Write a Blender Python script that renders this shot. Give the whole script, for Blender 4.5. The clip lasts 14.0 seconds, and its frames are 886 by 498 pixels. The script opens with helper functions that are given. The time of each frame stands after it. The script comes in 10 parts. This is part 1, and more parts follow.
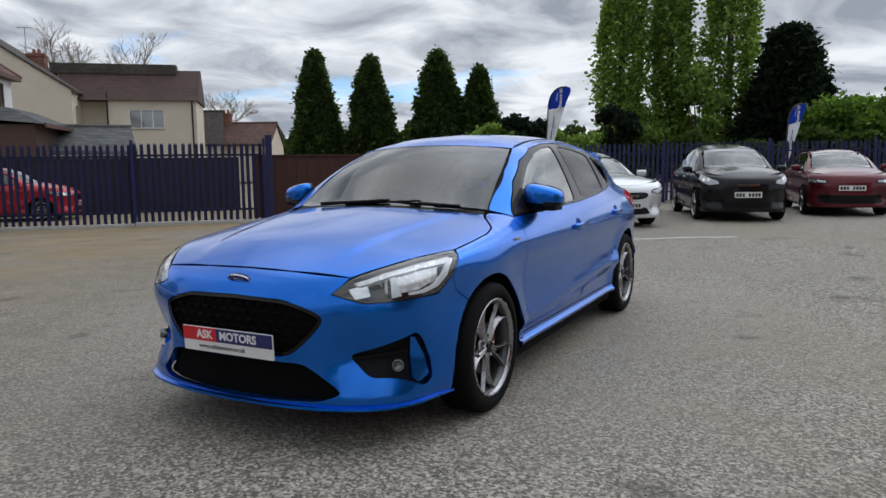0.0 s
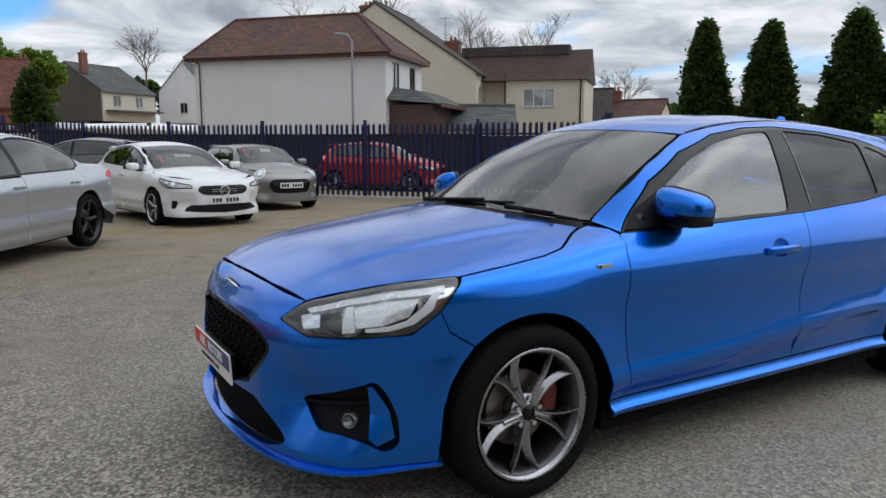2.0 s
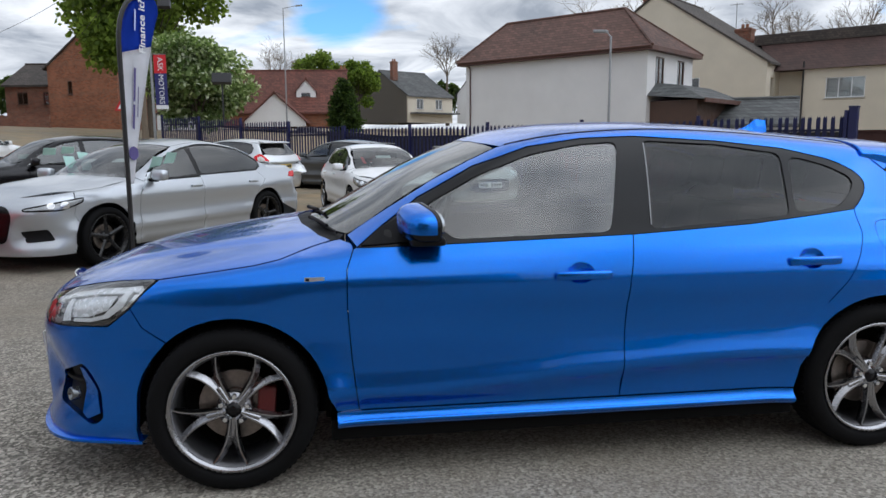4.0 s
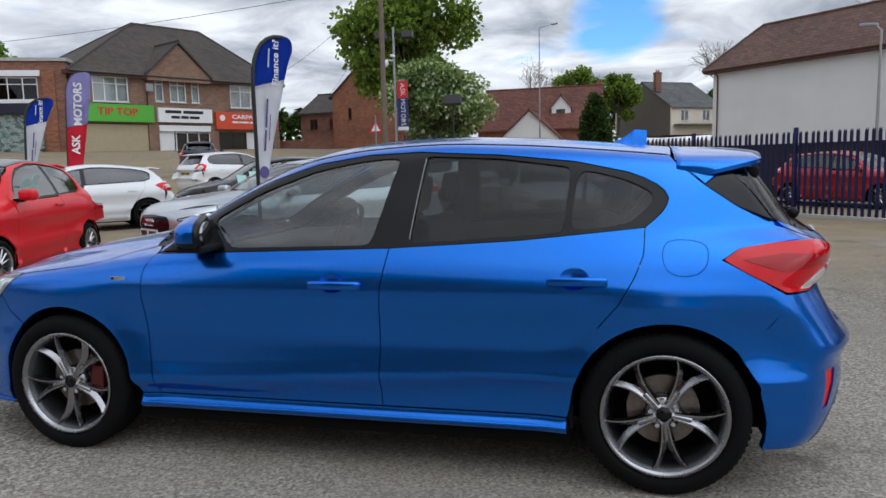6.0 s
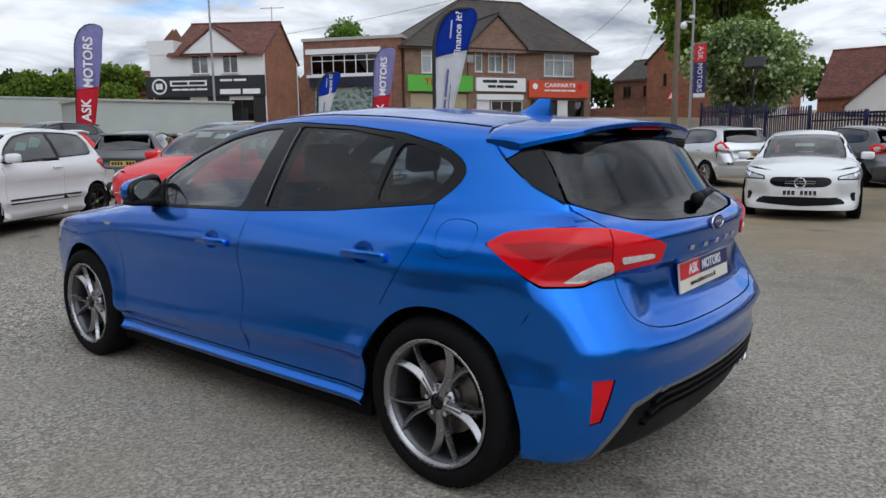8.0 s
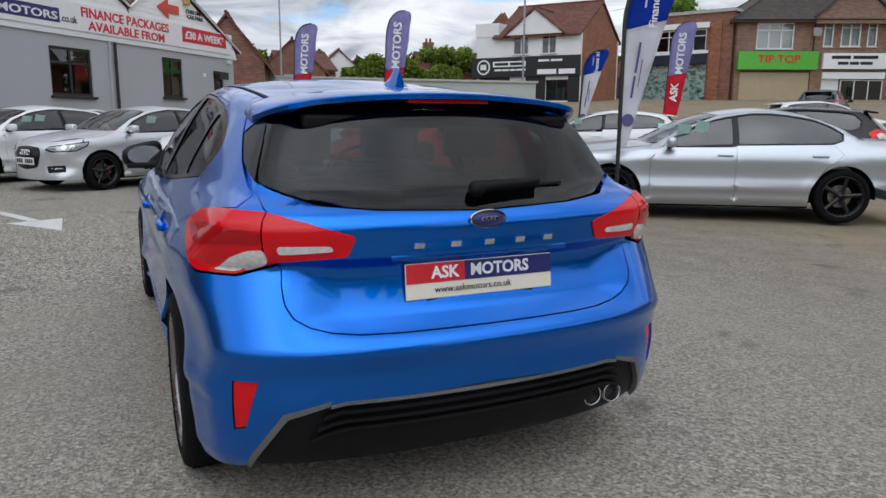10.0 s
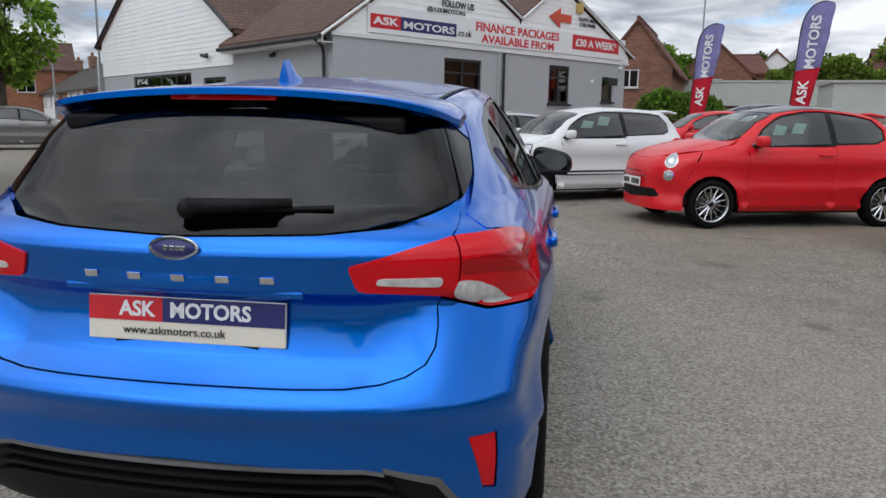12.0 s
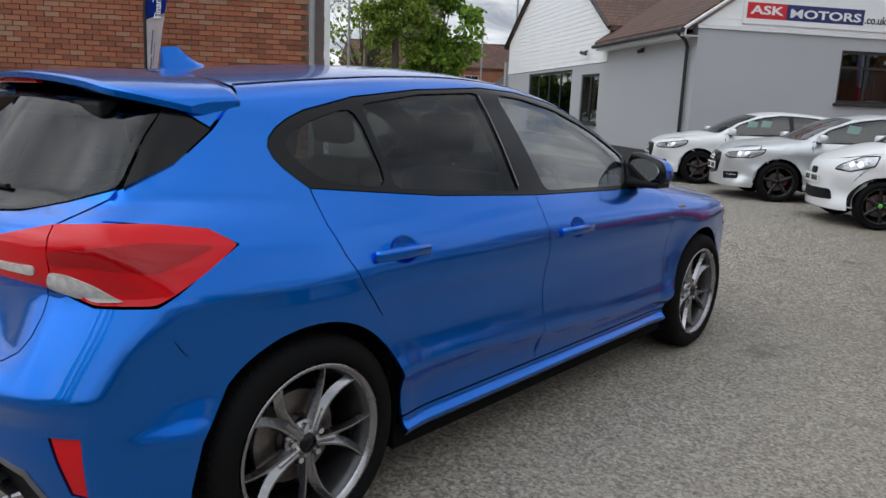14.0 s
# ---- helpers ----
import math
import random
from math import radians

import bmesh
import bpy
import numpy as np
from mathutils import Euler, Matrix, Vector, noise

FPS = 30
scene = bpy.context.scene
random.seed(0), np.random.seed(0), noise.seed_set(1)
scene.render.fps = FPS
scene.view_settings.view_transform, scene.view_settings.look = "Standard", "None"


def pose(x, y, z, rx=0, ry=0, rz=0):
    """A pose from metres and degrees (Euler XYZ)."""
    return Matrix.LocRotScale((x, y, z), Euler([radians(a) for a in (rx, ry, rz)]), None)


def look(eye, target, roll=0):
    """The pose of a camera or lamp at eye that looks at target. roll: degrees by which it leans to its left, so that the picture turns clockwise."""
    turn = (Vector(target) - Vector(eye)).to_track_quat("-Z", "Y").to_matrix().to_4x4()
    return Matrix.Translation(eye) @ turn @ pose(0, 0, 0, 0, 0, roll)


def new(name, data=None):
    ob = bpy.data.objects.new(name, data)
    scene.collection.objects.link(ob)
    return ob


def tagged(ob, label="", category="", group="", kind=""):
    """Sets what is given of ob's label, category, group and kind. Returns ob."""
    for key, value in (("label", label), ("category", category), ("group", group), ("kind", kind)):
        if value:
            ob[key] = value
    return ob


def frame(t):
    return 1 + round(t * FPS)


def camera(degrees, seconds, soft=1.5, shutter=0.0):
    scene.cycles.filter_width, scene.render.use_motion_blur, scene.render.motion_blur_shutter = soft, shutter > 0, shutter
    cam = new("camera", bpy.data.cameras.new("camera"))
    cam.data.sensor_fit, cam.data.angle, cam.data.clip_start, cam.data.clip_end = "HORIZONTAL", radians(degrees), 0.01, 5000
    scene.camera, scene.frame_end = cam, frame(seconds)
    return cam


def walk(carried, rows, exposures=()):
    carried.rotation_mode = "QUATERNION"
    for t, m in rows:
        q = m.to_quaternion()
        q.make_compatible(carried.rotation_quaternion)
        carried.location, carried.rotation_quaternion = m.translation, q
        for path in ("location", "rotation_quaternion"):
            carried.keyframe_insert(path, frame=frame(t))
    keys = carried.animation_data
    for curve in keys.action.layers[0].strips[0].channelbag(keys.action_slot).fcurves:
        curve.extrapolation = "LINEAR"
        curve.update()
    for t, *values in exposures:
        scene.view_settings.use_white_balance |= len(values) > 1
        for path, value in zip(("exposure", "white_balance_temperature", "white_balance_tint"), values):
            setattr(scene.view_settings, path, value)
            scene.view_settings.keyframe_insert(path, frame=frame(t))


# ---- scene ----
cam = camera(63.3, 14.0)
PATH = [
    (0, (-4.533, -2.275, 1.217), (-2.774, -1.352, 0.985), -0.7),
    (0.5, (-4.091, -2.297, 1.209), (-2.402, -1.257, 0.952), -1.2),
    (1, (-3.634, -2.337, 1.18), (-2.078, -1.111, 0.899), -1.3),
    (1.5, (-3.256, -2.548, 1.204), (-1.932, -1.077, 0.916), -0.6),
    (2, (-2.891, -2.793, 1.27), (-1.862, -1.103, 0.981), 0.2),
    (2.2, (-2.702, -2.868, 1.259), (-1.786, -1.115, 0.965), 0.5),
    (4.3, (-0.609, -3.651, 1.345), (-0.418, -1.681, 1.054), -0.8),
    (4.5, (-0.406, -3.673, 1.339), (-0.273, -1.698, 1.054), -1.1),
    (5, (0.111, -3.683, 1.339), (0.076, -1.701, 1.077), -1.1),
    (5.5, (0.663, -3.754, 1.351), (0.421, -1.784, 1.102), -1.5),
    (6, (1.162, -3.662, 1.32), (0.697, -1.732, 1.076), -1.4),
    (6.5, (1.676, -3.561, 1.328), (0.977, -1.703, 1.087), -0.9),
    (7, (2.102, -3.365, 1.338), (1.179, -1.607, 1.096), -0.5),
    (7.5, (2.507, -3.071, 1.309), (1.408, -1.422, 1.04), -0.5),
    (8, (2.969, -2.797, 1.294), (1.722, -1.266, 0.98), -0.7),
    (8.2, (3.105, -2.661, 1.272), (1.8, -1.182, 0.944), -0.7),
    (10.3, (4.022, -0.759, 1.261), (2.175, -0.085, 0.893), 0.7),
    (10.5, (4.022, -0.566, 1.286), (2.14, 0.0, 0.914), 0.9),
    (11, (3.892, -0.075, 1.261), (1.949, 0.221, 0.893), 1.5),
    (11.5, (3.788, 0.433, 1.276), (1.821, 0.439, 0.919), 1.5),
    (12, (3.616, 0.886, 1.263), (1.67, 0.589, 0.905), 0.8),
    (12.5, (3.369, 1.322, 1.258), (1.49, 0.748, 0.886), 0.4),
    (13, (3.136, 1.773, 1.29), (1.356, 0.949, 0.902), 0.5),
    (13.5, (2.769, 2.057, 1.247), (1.128, 0.981, 0.858), 1.1),
    (14, (2.548, 2.389, 1.291), (1.074, 1.096, 0.897), 2.4),
]
walk(cam, [(t, look(eye, target, roll)) for t, eye, target, roll in PATH],
     exposures=[(0, -.15, 6300, 10), (2.0, -.10, 6300, 10), (4.5, .05, 6200, 10), (5.5, .03, 6200, 10), (6.5, -.04, 6200, 10), (10.3, -.05, 6300, 10), (14.0, .05, 6400, 10)])

# ---- sky and sun: bright broken cloud ----
SUN_ELEVATION, SUN_AZIMUTH = 54.0, 110.0
world = bpy.data.worlds.new("sky")
scene.world = world
world.use_nodes = True
wt = world.node_tree
wt.nodes.clear()


def wnode(kind, **values):
    n = wt.nodes.new(kind)
    for key, value in values.items():
        n.inputs[key].default_value = value
    return n


w_out = wnode("ShaderNodeOutputWorld")
w_bg = wnode("ShaderNodeBackground", Strength=0.16)
w_sky = wnode("ShaderNodeTexSky")
w_sky.sky_type, w_sky.sun_disc = "NISHITA", False
w_sky.sun_elevation, w_sky.sun_rotation = radians(SUN_ELEVATION), radians(SUN_AZIMUTH)
w_sky.air_density, w_sky.dust_density = 1.0, .3
w_geo = wnode("ShaderNodeTexCoord")
w_split = wnode("ShaderNodeSeparateXYZ")
wt.links.new(w_geo.outputs["Generated"], w_split.inputs[0])
# clouds lie on a flat layer: direction over height
w_up = wnode("ShaderNodeMath"); w_up.operation = "ADD"; w_up.inputs[1].default_value = 0.16
wt.links.new(w_split.outputs["Z"], w_up.inputs[0])
w_abs = wnode("ShaderNodeMath"); w_abs.operation = "MAXIMUM"; w_abs.inputs[1].default_value = 0.08
wt.links.new(w_up.outputs[0], w_abs.inputs[0])
w_div = wnode("ShaderNodeVectorMath"); w_div.operation = "DIVIDE"
wt.links.new(w_geo.outputs["Generated"], w_div.inputs[0])
w_comb = wnode("ShaderNodeCombineXYZ")
for axis in ("X", "Y", "Z"):
    wt.links.new(w_abs.outputs[0], w_comb.inputs[axis])
wt.links.new(w_comb.outputs[0], w_div.inputs[1])
w_big = wnode("ShaderNodeTexNoise", Scale=0.85, Detail=7.0, Roughness=0.52, Distortion=0.35)
w_fine = wnode("ShaderNodeTexNoise", Scale=1.9, Detail=8.0, Roughness=0.55, Distortion=0.5)
for n in (w_big, w_fine):
    wt.links.new(w_div.outputs[0], n.inputs["Vector"])
w_cover = wnode("ShaderNodeMapRange")
w_cover.inputs[1].default_value, w_cover.inputs[2].default_value = 0.27, 0.40
# one gap of blue sky low in the north
w_gap = wnode("ShaderNodeVectorMath"); w_gap.operation = "DOT_PRODUCT"
wt.links.new(w_geo.outputs["Generated"], w_gap.inputs[0])
w_gap.inputs[1].default_value = (0.000, 0.983, 0.180)
w_hole = wnode("ShaderNodeMapRange")
w_hole.interpolation_type = "SMOOTHSTEP"
w_hole.inputs[1].default_value, w_hole.inputs[2].default_value = 0.9962, 0.9994
w_hole.inputs[4].default_value = 0.175
wt.links.new(w_gap.outputs["Value"], w_hole.inputs[0])
w_thin = wnode("ShaderNodeMath"); w_thin.operation = "SUBTRACT"
wt.links.new(w_big.outputs["Fac"], w_thin.inputs[0])
wt.links.new(w_hole.outputs[0], w_thin.inputs[1])
wt.links.new(w_thin.outputs[0], w_cover.inputs[0])
w_shade = wnode("ShaderNodeValToRGB")
w_shade.color_ramp.elements[0].position, w_shade.color_ramp.elements[0].color = 0.34, (2.3, 2.55, 2.95, 1)
w_shade.color_ramp.elements[1].position, w_shade.color_ramp.elements[1].color = 0.62, (6.4, 6.55, 6.75, 1)
wt.links.new(w_fine.outputs["Fac"], w_shade.inputs[0])
w_mix = wnode("ShaderNodeMix"); w_mix.data_type = "RGBA"
wt.links.new(w_cover.outputs[0], w_mix.inputs[0])
# deeper blue where the cloud parts
w_blue = wnode("ShaderNodeVectorMath"); w_blue.operation = "MULTIPLY"
w_blue.inputs[1].default_value = (0.50, 0.88, 1.25)
wt.links.new(w_sky.outputs[0], w_blue.inputs[0])
wt.links.new(w_blue.outputs[0], w_mix.inputs[6])
wt.links.new(w_shade.outputs[0], w_mix.inputs[7])
# the cloud is thinner round the sun: a broad, smooth glow
w_lift = wnode("ShaderNodeMapRange")
w_lift.interpolation_type = "SMOOTHSTEP"
w_lift.inputs[1].default_value, w_lift.inputs[2].default_value = 0.72, 1.0
w_lift.inputs[3].default_value, w_lift.inputs[4].default_value = 0.97, 2.7
w_dot = wnode("ShaderNodeVectorMath"); w_dot.operation = "DOT_PRODUCT"
wt.links.new(w_geo.outputs["Generated"], w_dot.inputs[0])
w_dot.inputs[1].default_value = (math.sin(radians(SUN_AZIMUTH)) * math.cos(radians(SUN_ELEVATION)),
                                 math.cos(radians(SUN_AZIMUTH)) * math.cos(radians(SUN_ELEVATION)), math.sin(radians(SUN_ELEVATION)))
wt.links.new(w_dot.outputs["Value"], w_lift.inputs[0])
w_gain = wnode("ShaderNodeVectorMath"); w_gain.operation = "SCALE"
wt.links.new(w_mix.outputs[2], w_gain.inputs[0])
wt.links.new(w_lift.outputs[0], w_gain.inputs["Scale"])
wt.links.new(w_gain.outputs[0], w_bg.inputs["Color"])
wt.links.new(w_bg.outputs[0], w_out.inputs[0])

sun = new("sun", bpy.data.lights.new("sun", "SUN"))
sun.data.energy, sun.data.angle, sun.data.color = 0.6, radians(110), (1.0, 0.98, 0.955)
sun_az = radians(SUN_AZIMUTH)
sun.matrix_world = look((0, 0, 0), (-math.sin(sun_az) * math.cos(radians(SUN_ELEVATION)),
                                    -math.cos(sun_az) * math.cos(radians(SUN_ELEVATION)), -math.sin(radians(SUN_ELEVATION))))

# ---- materials ----
def material(name, color=(.5, .5, .5), rough=.6, metal=0.0, **more):
    """A Principled material; returns it with its tree and shader node kept at hand."""
    m = bpy.data.materials.new(name)
    m.use_nodes = True
    p = m.node_tree.nodes["Principled BSDF"]
    p.inputs["Base Color"].default_value = (*color, 1)
    p.inputs["Roughness"].default_value = rough
    p.inputs["Metallic"].default_value = metal
    for key, value in more.items():
        p.inputs[key.replace("_", " ")].default_value = value
    return m


def shader(m):
    return m.node_tree.nodes["Principled BSDF"]


def add(m, kind, **values):
    n = m.node_tree.nodes.new(kind)
    for key, value in values.items():
        n.inputs[key].default_value = value
    return n


def wire(m, a, b):
    m.node_tree.links.new(a, b)


def coords(m, scale=(1, 1, 1), space="Object", turn=(0, 0, 0)):
    tc = add(m, "ShaderNodeTexCoord")
    mp = add(m, "ShaderNodeMapping")
    mp.inputs["Scale"].default_value, mp.inputs["Rotation"].default_value = scale, turn
    wire(m, tc.outputs[space], mp.inputs["Vector"])
    return mp.outputs[0]


def noise_node(m, vec, scale, detail=4.0, rough=.55):
    n = add(m, "ShaderNodeTexNoise", Scale=scale, Detail=detail, Roughness=rough)
    wire(m, vec, n.inputs["Vector"])
    return n.outputs["Fac"]


def ramp(m, fac, stops):
    r = add(m, "ShaderNodeValToRGB")
    els = r.color_ramp.elements
    while len(els) < len(stops):
        els.new(0.5)
    for e, (pos, col) in zip(els, stops):
        e.position, e.color = pos, (*col, 1) if len(col) == 3 else col
    wire(m, fac, r.inputs[0])
    return r.outputs[0]


def mix(m, fac, a, b, how="MIX"):
    n = add(m, "ShaderNodeMix")
    n.data_type, n.blend_type = "RGBA", how
    for value, socket in ((fac, n.inputs[0]), (a, n.inputs[6]), (b, n.inputs[7])):
        if isinstance(value, (int, float)):
            socket.default_value = value
        elif isinstance(value, tuple):
            socket.default_value = (*value, 1)
        else:
            wire(m, value, socket)
    return n.outputs[2]


def bump(m, height, strength=.3, distance=.01):
    b = add(m, "ShaderNodeBump", Strength=strength, Distance=distance)
    wire(m, height, b.inputs["Height"])
    wire(m, b.outputs[0], shader(m).inputs["Normal"])


def varied(name, color, rough=.7, scale=4.0, amount=.25, grain=60.0, relief=.15, metal=0.0, space="Object", **more):
    """A surface with broad stains and fine grain."""
    m = material(name, color, rough, metal, **more)
    v = coords(m, space=space)
    broad, fine = noise_node(m, v, scale, 5), noise_node(m, v, grain, 3)
    dark = tuple(c * (1 - amount) for c in color)
    light = tuple(min(1, c * (1 + amount)) for c in color)
    col = ramp(m, broad, [(.3, dark), (.7, light)])
    col = mix(m, .35, col, ramp(m, fine, [(.3, dark), (.7, light)]))
    wire(m, col, shader(m).inputs["Base Color"])
    r = ramp(m, broad, [(.3, (max(0, rough - .12),) * 3), (.7, (min(1, rough + .1),) * 3)])
    wire(m, r, shader(m).inputs["Roughness"])
    if relief:
        bump(m, fine, relief, .004)
    return m


def car_paint(name, color, metal=.55, flake=.05, rough=.32, coat=.8):
    """Coated metallic paint with fine flake, faint orange peel and a film of dust."""
    m = material(name, color, rough, metal, Coat_Weight=coat, Coat_Roughness=.03, Coat_IOR=1.45, Specular_IOR_Level=.25)
    v = coords(m)
    fl = noise_node(m, v, 900.0, 2)
    bright = tuple(min(1, c * (1 + flake * 6) + flake * .1) for c in color)
    dark = tuple(c * (1 - flake * 3) for c in color)
    col = ramp(m, fl, [(.35, dark), (.68, bright)])
    dust = noise_node(m, v, 2.2, 6)
    wire(m, mix(m, ramp(m, dust, [(.52, (0, 0, 0)), (.8, (.004,) * 3)]), col, (.30, .30, .29)), shader(m).inputs["Base Color"])
    wire(m, ramp(m, dust, [(.4, (.02,) * 3), (.75, (.07,) * 3)]), shader(m).inputs["Coat Roughness"])
    return m


def clear_glass(name, tint, gloss=1.0, rough=.0, ior=1.55):
    """Thin glass: the tint lets light through, the angle of view drives the gloss alike from both sides."""
    m = bpy.data.materials.new(name)
    m.use_nodes = True
    t = m.node_tree
    t.nodes.remove(t.nodes["Principled BSDF"])
    out = t.nodes["Material Output"]
    see, shine, mx = (t.nodes.new(k) for k in ("ShaderNodeBsdfTransparent", "ShaderNodeBsdfGlossy", "ShaderNodeMixShader"))
    see.inputs[0].default_value = (*tint, 1)
    shine.inputs["Color"].default_value = (gloss, gloss, gloss, 1)
    shine.inputs["Roughness"].default_value = rough
    facing = t.nodes.new("ShaderNodeLayerWeight")
    facing.inputs["Blend"].default_value = .5
    power, scale = t.nodes.new("ShaderNodeMath"), t.nodes.new("ShaderNodeMath")
    power.operation, scale.operation = "POWER", "MULTIPLY_ADD"
    power.inputs[1].default_value = 3.6
    straight = 2 * ((ior - 1) / (ior + 1)) ** 2
    scale.inputs[1].default_value, scale.inputs[2].default_value = 1 - straight, straight
    t.links.new(facing.outputs["Facing"], power.inputs[0])
    t.links.new(power.outputs[0], scale.inputs[0])
    t.links.new(scale.outputs[0], mx.inputs[0])
    t.links.new(see.outputs[0], mx.inputs[1])
    t.links.new(shine.outputs[0], mx.inputs[2])
    t.links.new(mx.outputs[0], out.inputs[0])
    return m


BLUE = car_paint("blue_metallic_paint", (.0001, .148, .66), metal=.94, flake=.02, rough=.26, coat=.75)
SEAL_GREY = material("grey_window_seal", (.22, .22, .23), .4, .4)
LAMP_GLOSS = material("dark_fog_lamp", (.20, .21, .22), .15, .8)
TRIM_GREY = varied("dark_grey_trim", (.14, .14, .145), .42, metal=.3, relief=.05)
GLOSS_BLACK = material("gloss_black", (.005, .005, .006), .16, Specular_IOR_Level=.28)
LAMP_SILVER = varied("bright_lamp_reflector", (.78, .79, .81), .25, scale=40, amount=.15, metal=.35, relief=0)
BLACK = varied("black_plastic", (.007, .007, .008), .55, grain=220, relief=.12, Specular_IOR_Level=.16)
DULL_BLACK = material("dull_black", (.004, .004, .004), .9, Specular_IOR_Level=.1)
GRILLE = material("grille_black", (.003, .003, .004), .6, Specular_IOR_Level=.06)
RUBBER = varied("tyre_rubber", (.0055, .0055, .006), .8, scale=9, amount=.4, grain=140, relief=.2, Specular_IOR_Level=.12)
ALLOY = varied("machined_alloy", (.50, .505, .52), .20, scale=14, amount=.08, metal=1.0, relief=0)
DARK_ALLOY = varied("dark_grey_alloy", (.09, .09, .095), .36, scale=14, amount=.2, metal=.7, relief=0)
BLACK_ALLOY = varied("black_alloy", (.014, .014, .015), .3, scale=14, amount=.2, metal=.3, relief=0)
CHROME = material("chrome", (.75, .76, .78), .08, 1.0)
SILVER_TRIM = varied("satin_silver_trim", (.42, .43, .44), .35, metal=.6, relief=.05)
MIRROR = material("mirror_glass", (.42, .44, .46), .02, 1.0)
GLASS = clear_glass("window_glass", (.70, .77, .76), ior=1.65)
SCREEN = clear_glass("windscreen_glass", (.46, .52, .51), gloss=.8, ior=1.6)
DARK_GLASS = clear_glass("privacy_glass", (.20, .22, .23), gloss=.45, ior=1.5)
HERO_ALLOY = varied("gunmetal_alloy", (.34, .34, .355), .24, scale=14, amount=.1, metal=1.0, relief=0)
LAMP_INNER = varied("silver_lamp_housing", (.50, .51, .53), .3, scale=30, amount=.25, metal=.25, relief=0)
CLEAR_PANE = clear_glass("clear_window_pane", (.88, .90, .90), ior=1.45)
LENS = clear_glass("lamp_lens", (.9, .92, .93))
RED_LENS = material("red_lamp_lens", (.62, .003, .009), .10, Coat_Weight=.3, Specular_IOR_Level=.25)
RED_DEEP = material("deep_red_lamp_lens", (.36, .002, .006), .06, Coat_Weight=.4, Specular_IOR_Level=.25)
CLEAR_LENS = varied("frosted_lamp_lens", (.62, .60, .58), .18, scale=30, amount=.25, relief=.1, Coat_Weight=1.0)
REFLECTOR = material("lamp_reflector", (.82, .83, .85), .12, 1.0)
LAMP_WHITE = material("lamp_white", (.8, .82, .84), .2)
PLATE_WHITE = varied("plate_white", (.78, .78, .76), .35, amount=.05, relief=0)
PLATE_YELLOW = varied("plate_yellow", (.72, .55, .16), .35, amount=.05, relief=0)
PLATE_CREAM = varied("plate_cream", (.76, .71, .60), .35, amount=.05, relief=0)
SIGN_RED = varied("sign_red", (.60, .015, .025), .4, amount=.08, relief=0)
SIGN_NAVY = varied("sign_navy", (.018, .022, .13), .4, amount=.1, relief=0)
SIGN_WHITE = varied("sign_white", (.80, .81, .82), .4, amount=.05, relief=0)
INK = material("black_ink", (.012, .012, .014), .5)
SEAT = varied("dark_seat_cloth", (.012, .012, .014), .9, grain=300, relief=.3)
CABIN = varied("dark_cabin_plastic", (.010, .010, .011), .65, grain=200, Specular_IOR_Level=.2)
PAPER = varied("price_sheet", (.72, .78, .76), .6, scale=12, amount=.12, relief=0)
GREEN_PAPER = varied("green_price_sheet", (.42, .66, .60), .6, scale=12, amount=.1, relief=0)
NET = varied("net_curtain", (.55, .56, .57), .9, scale=14, amount=.25, relief=0)
BRAKE = varied("brake_disc_steel", (.22, .19, .17), .4, scale=20, amount=.4, metal=.8, relief=.1)
CALIPER_RED = material("red_caliper", (.10, .008, .008), .5)
GREEN_CAP = material("green_wheel_badge", (.12, .5, .06), .4)
# ---- car bodies: one smooth implicit surface, cut into panels ----
def curve(knots):
    """A smooth monotone curve through (x, value) knots."""
    xs = np.array([k[0] for k in knots], float)
    ys = np.array([k[1] for k in knots], float)
    h, d = np.diff(xs), np.diff(ys) / np.diff(xs)
    m = np.zeros(len(xs))
    m[0], m[-1] = d[0], d[-1]
    for i in range(1, len(xs) - 1):
        if d[i - 1] * d[i] > 0:
            w1, w2 = 2 * h[i] + h[i - 1], h[i] + 2 * h[i - 1]
            m[i] = (w1 + w2) / (w1 / d[i - 1] + w2 / d[i])

    def at(x):
        x = np.clip(np.asarray(x, float), xs[0], xs[-1])
        i = np.clip(np.searchsorted(xs, x) - 1, 0, len(h) - 1)
        t = (x - xs[i]) / h[i]
        return ((1 + 2 * t) * (1 - t) ** 2 * ys[i] + t * (1 - t) ** 2 * h[i] * m[i]
                + t * t * (3 - 2 * t) * ys[i + 1] + t * t * (t - 1) * h[i] * m[i + 1])
    return at


def smax(a, b, k):
    return (a + b + np.sqrt((a - b) ** 2 + k * k)) / 2


def smin(a, b, k):
    return (a + b - np.sqrt((a - b) ** 2 + k * k)) / 2


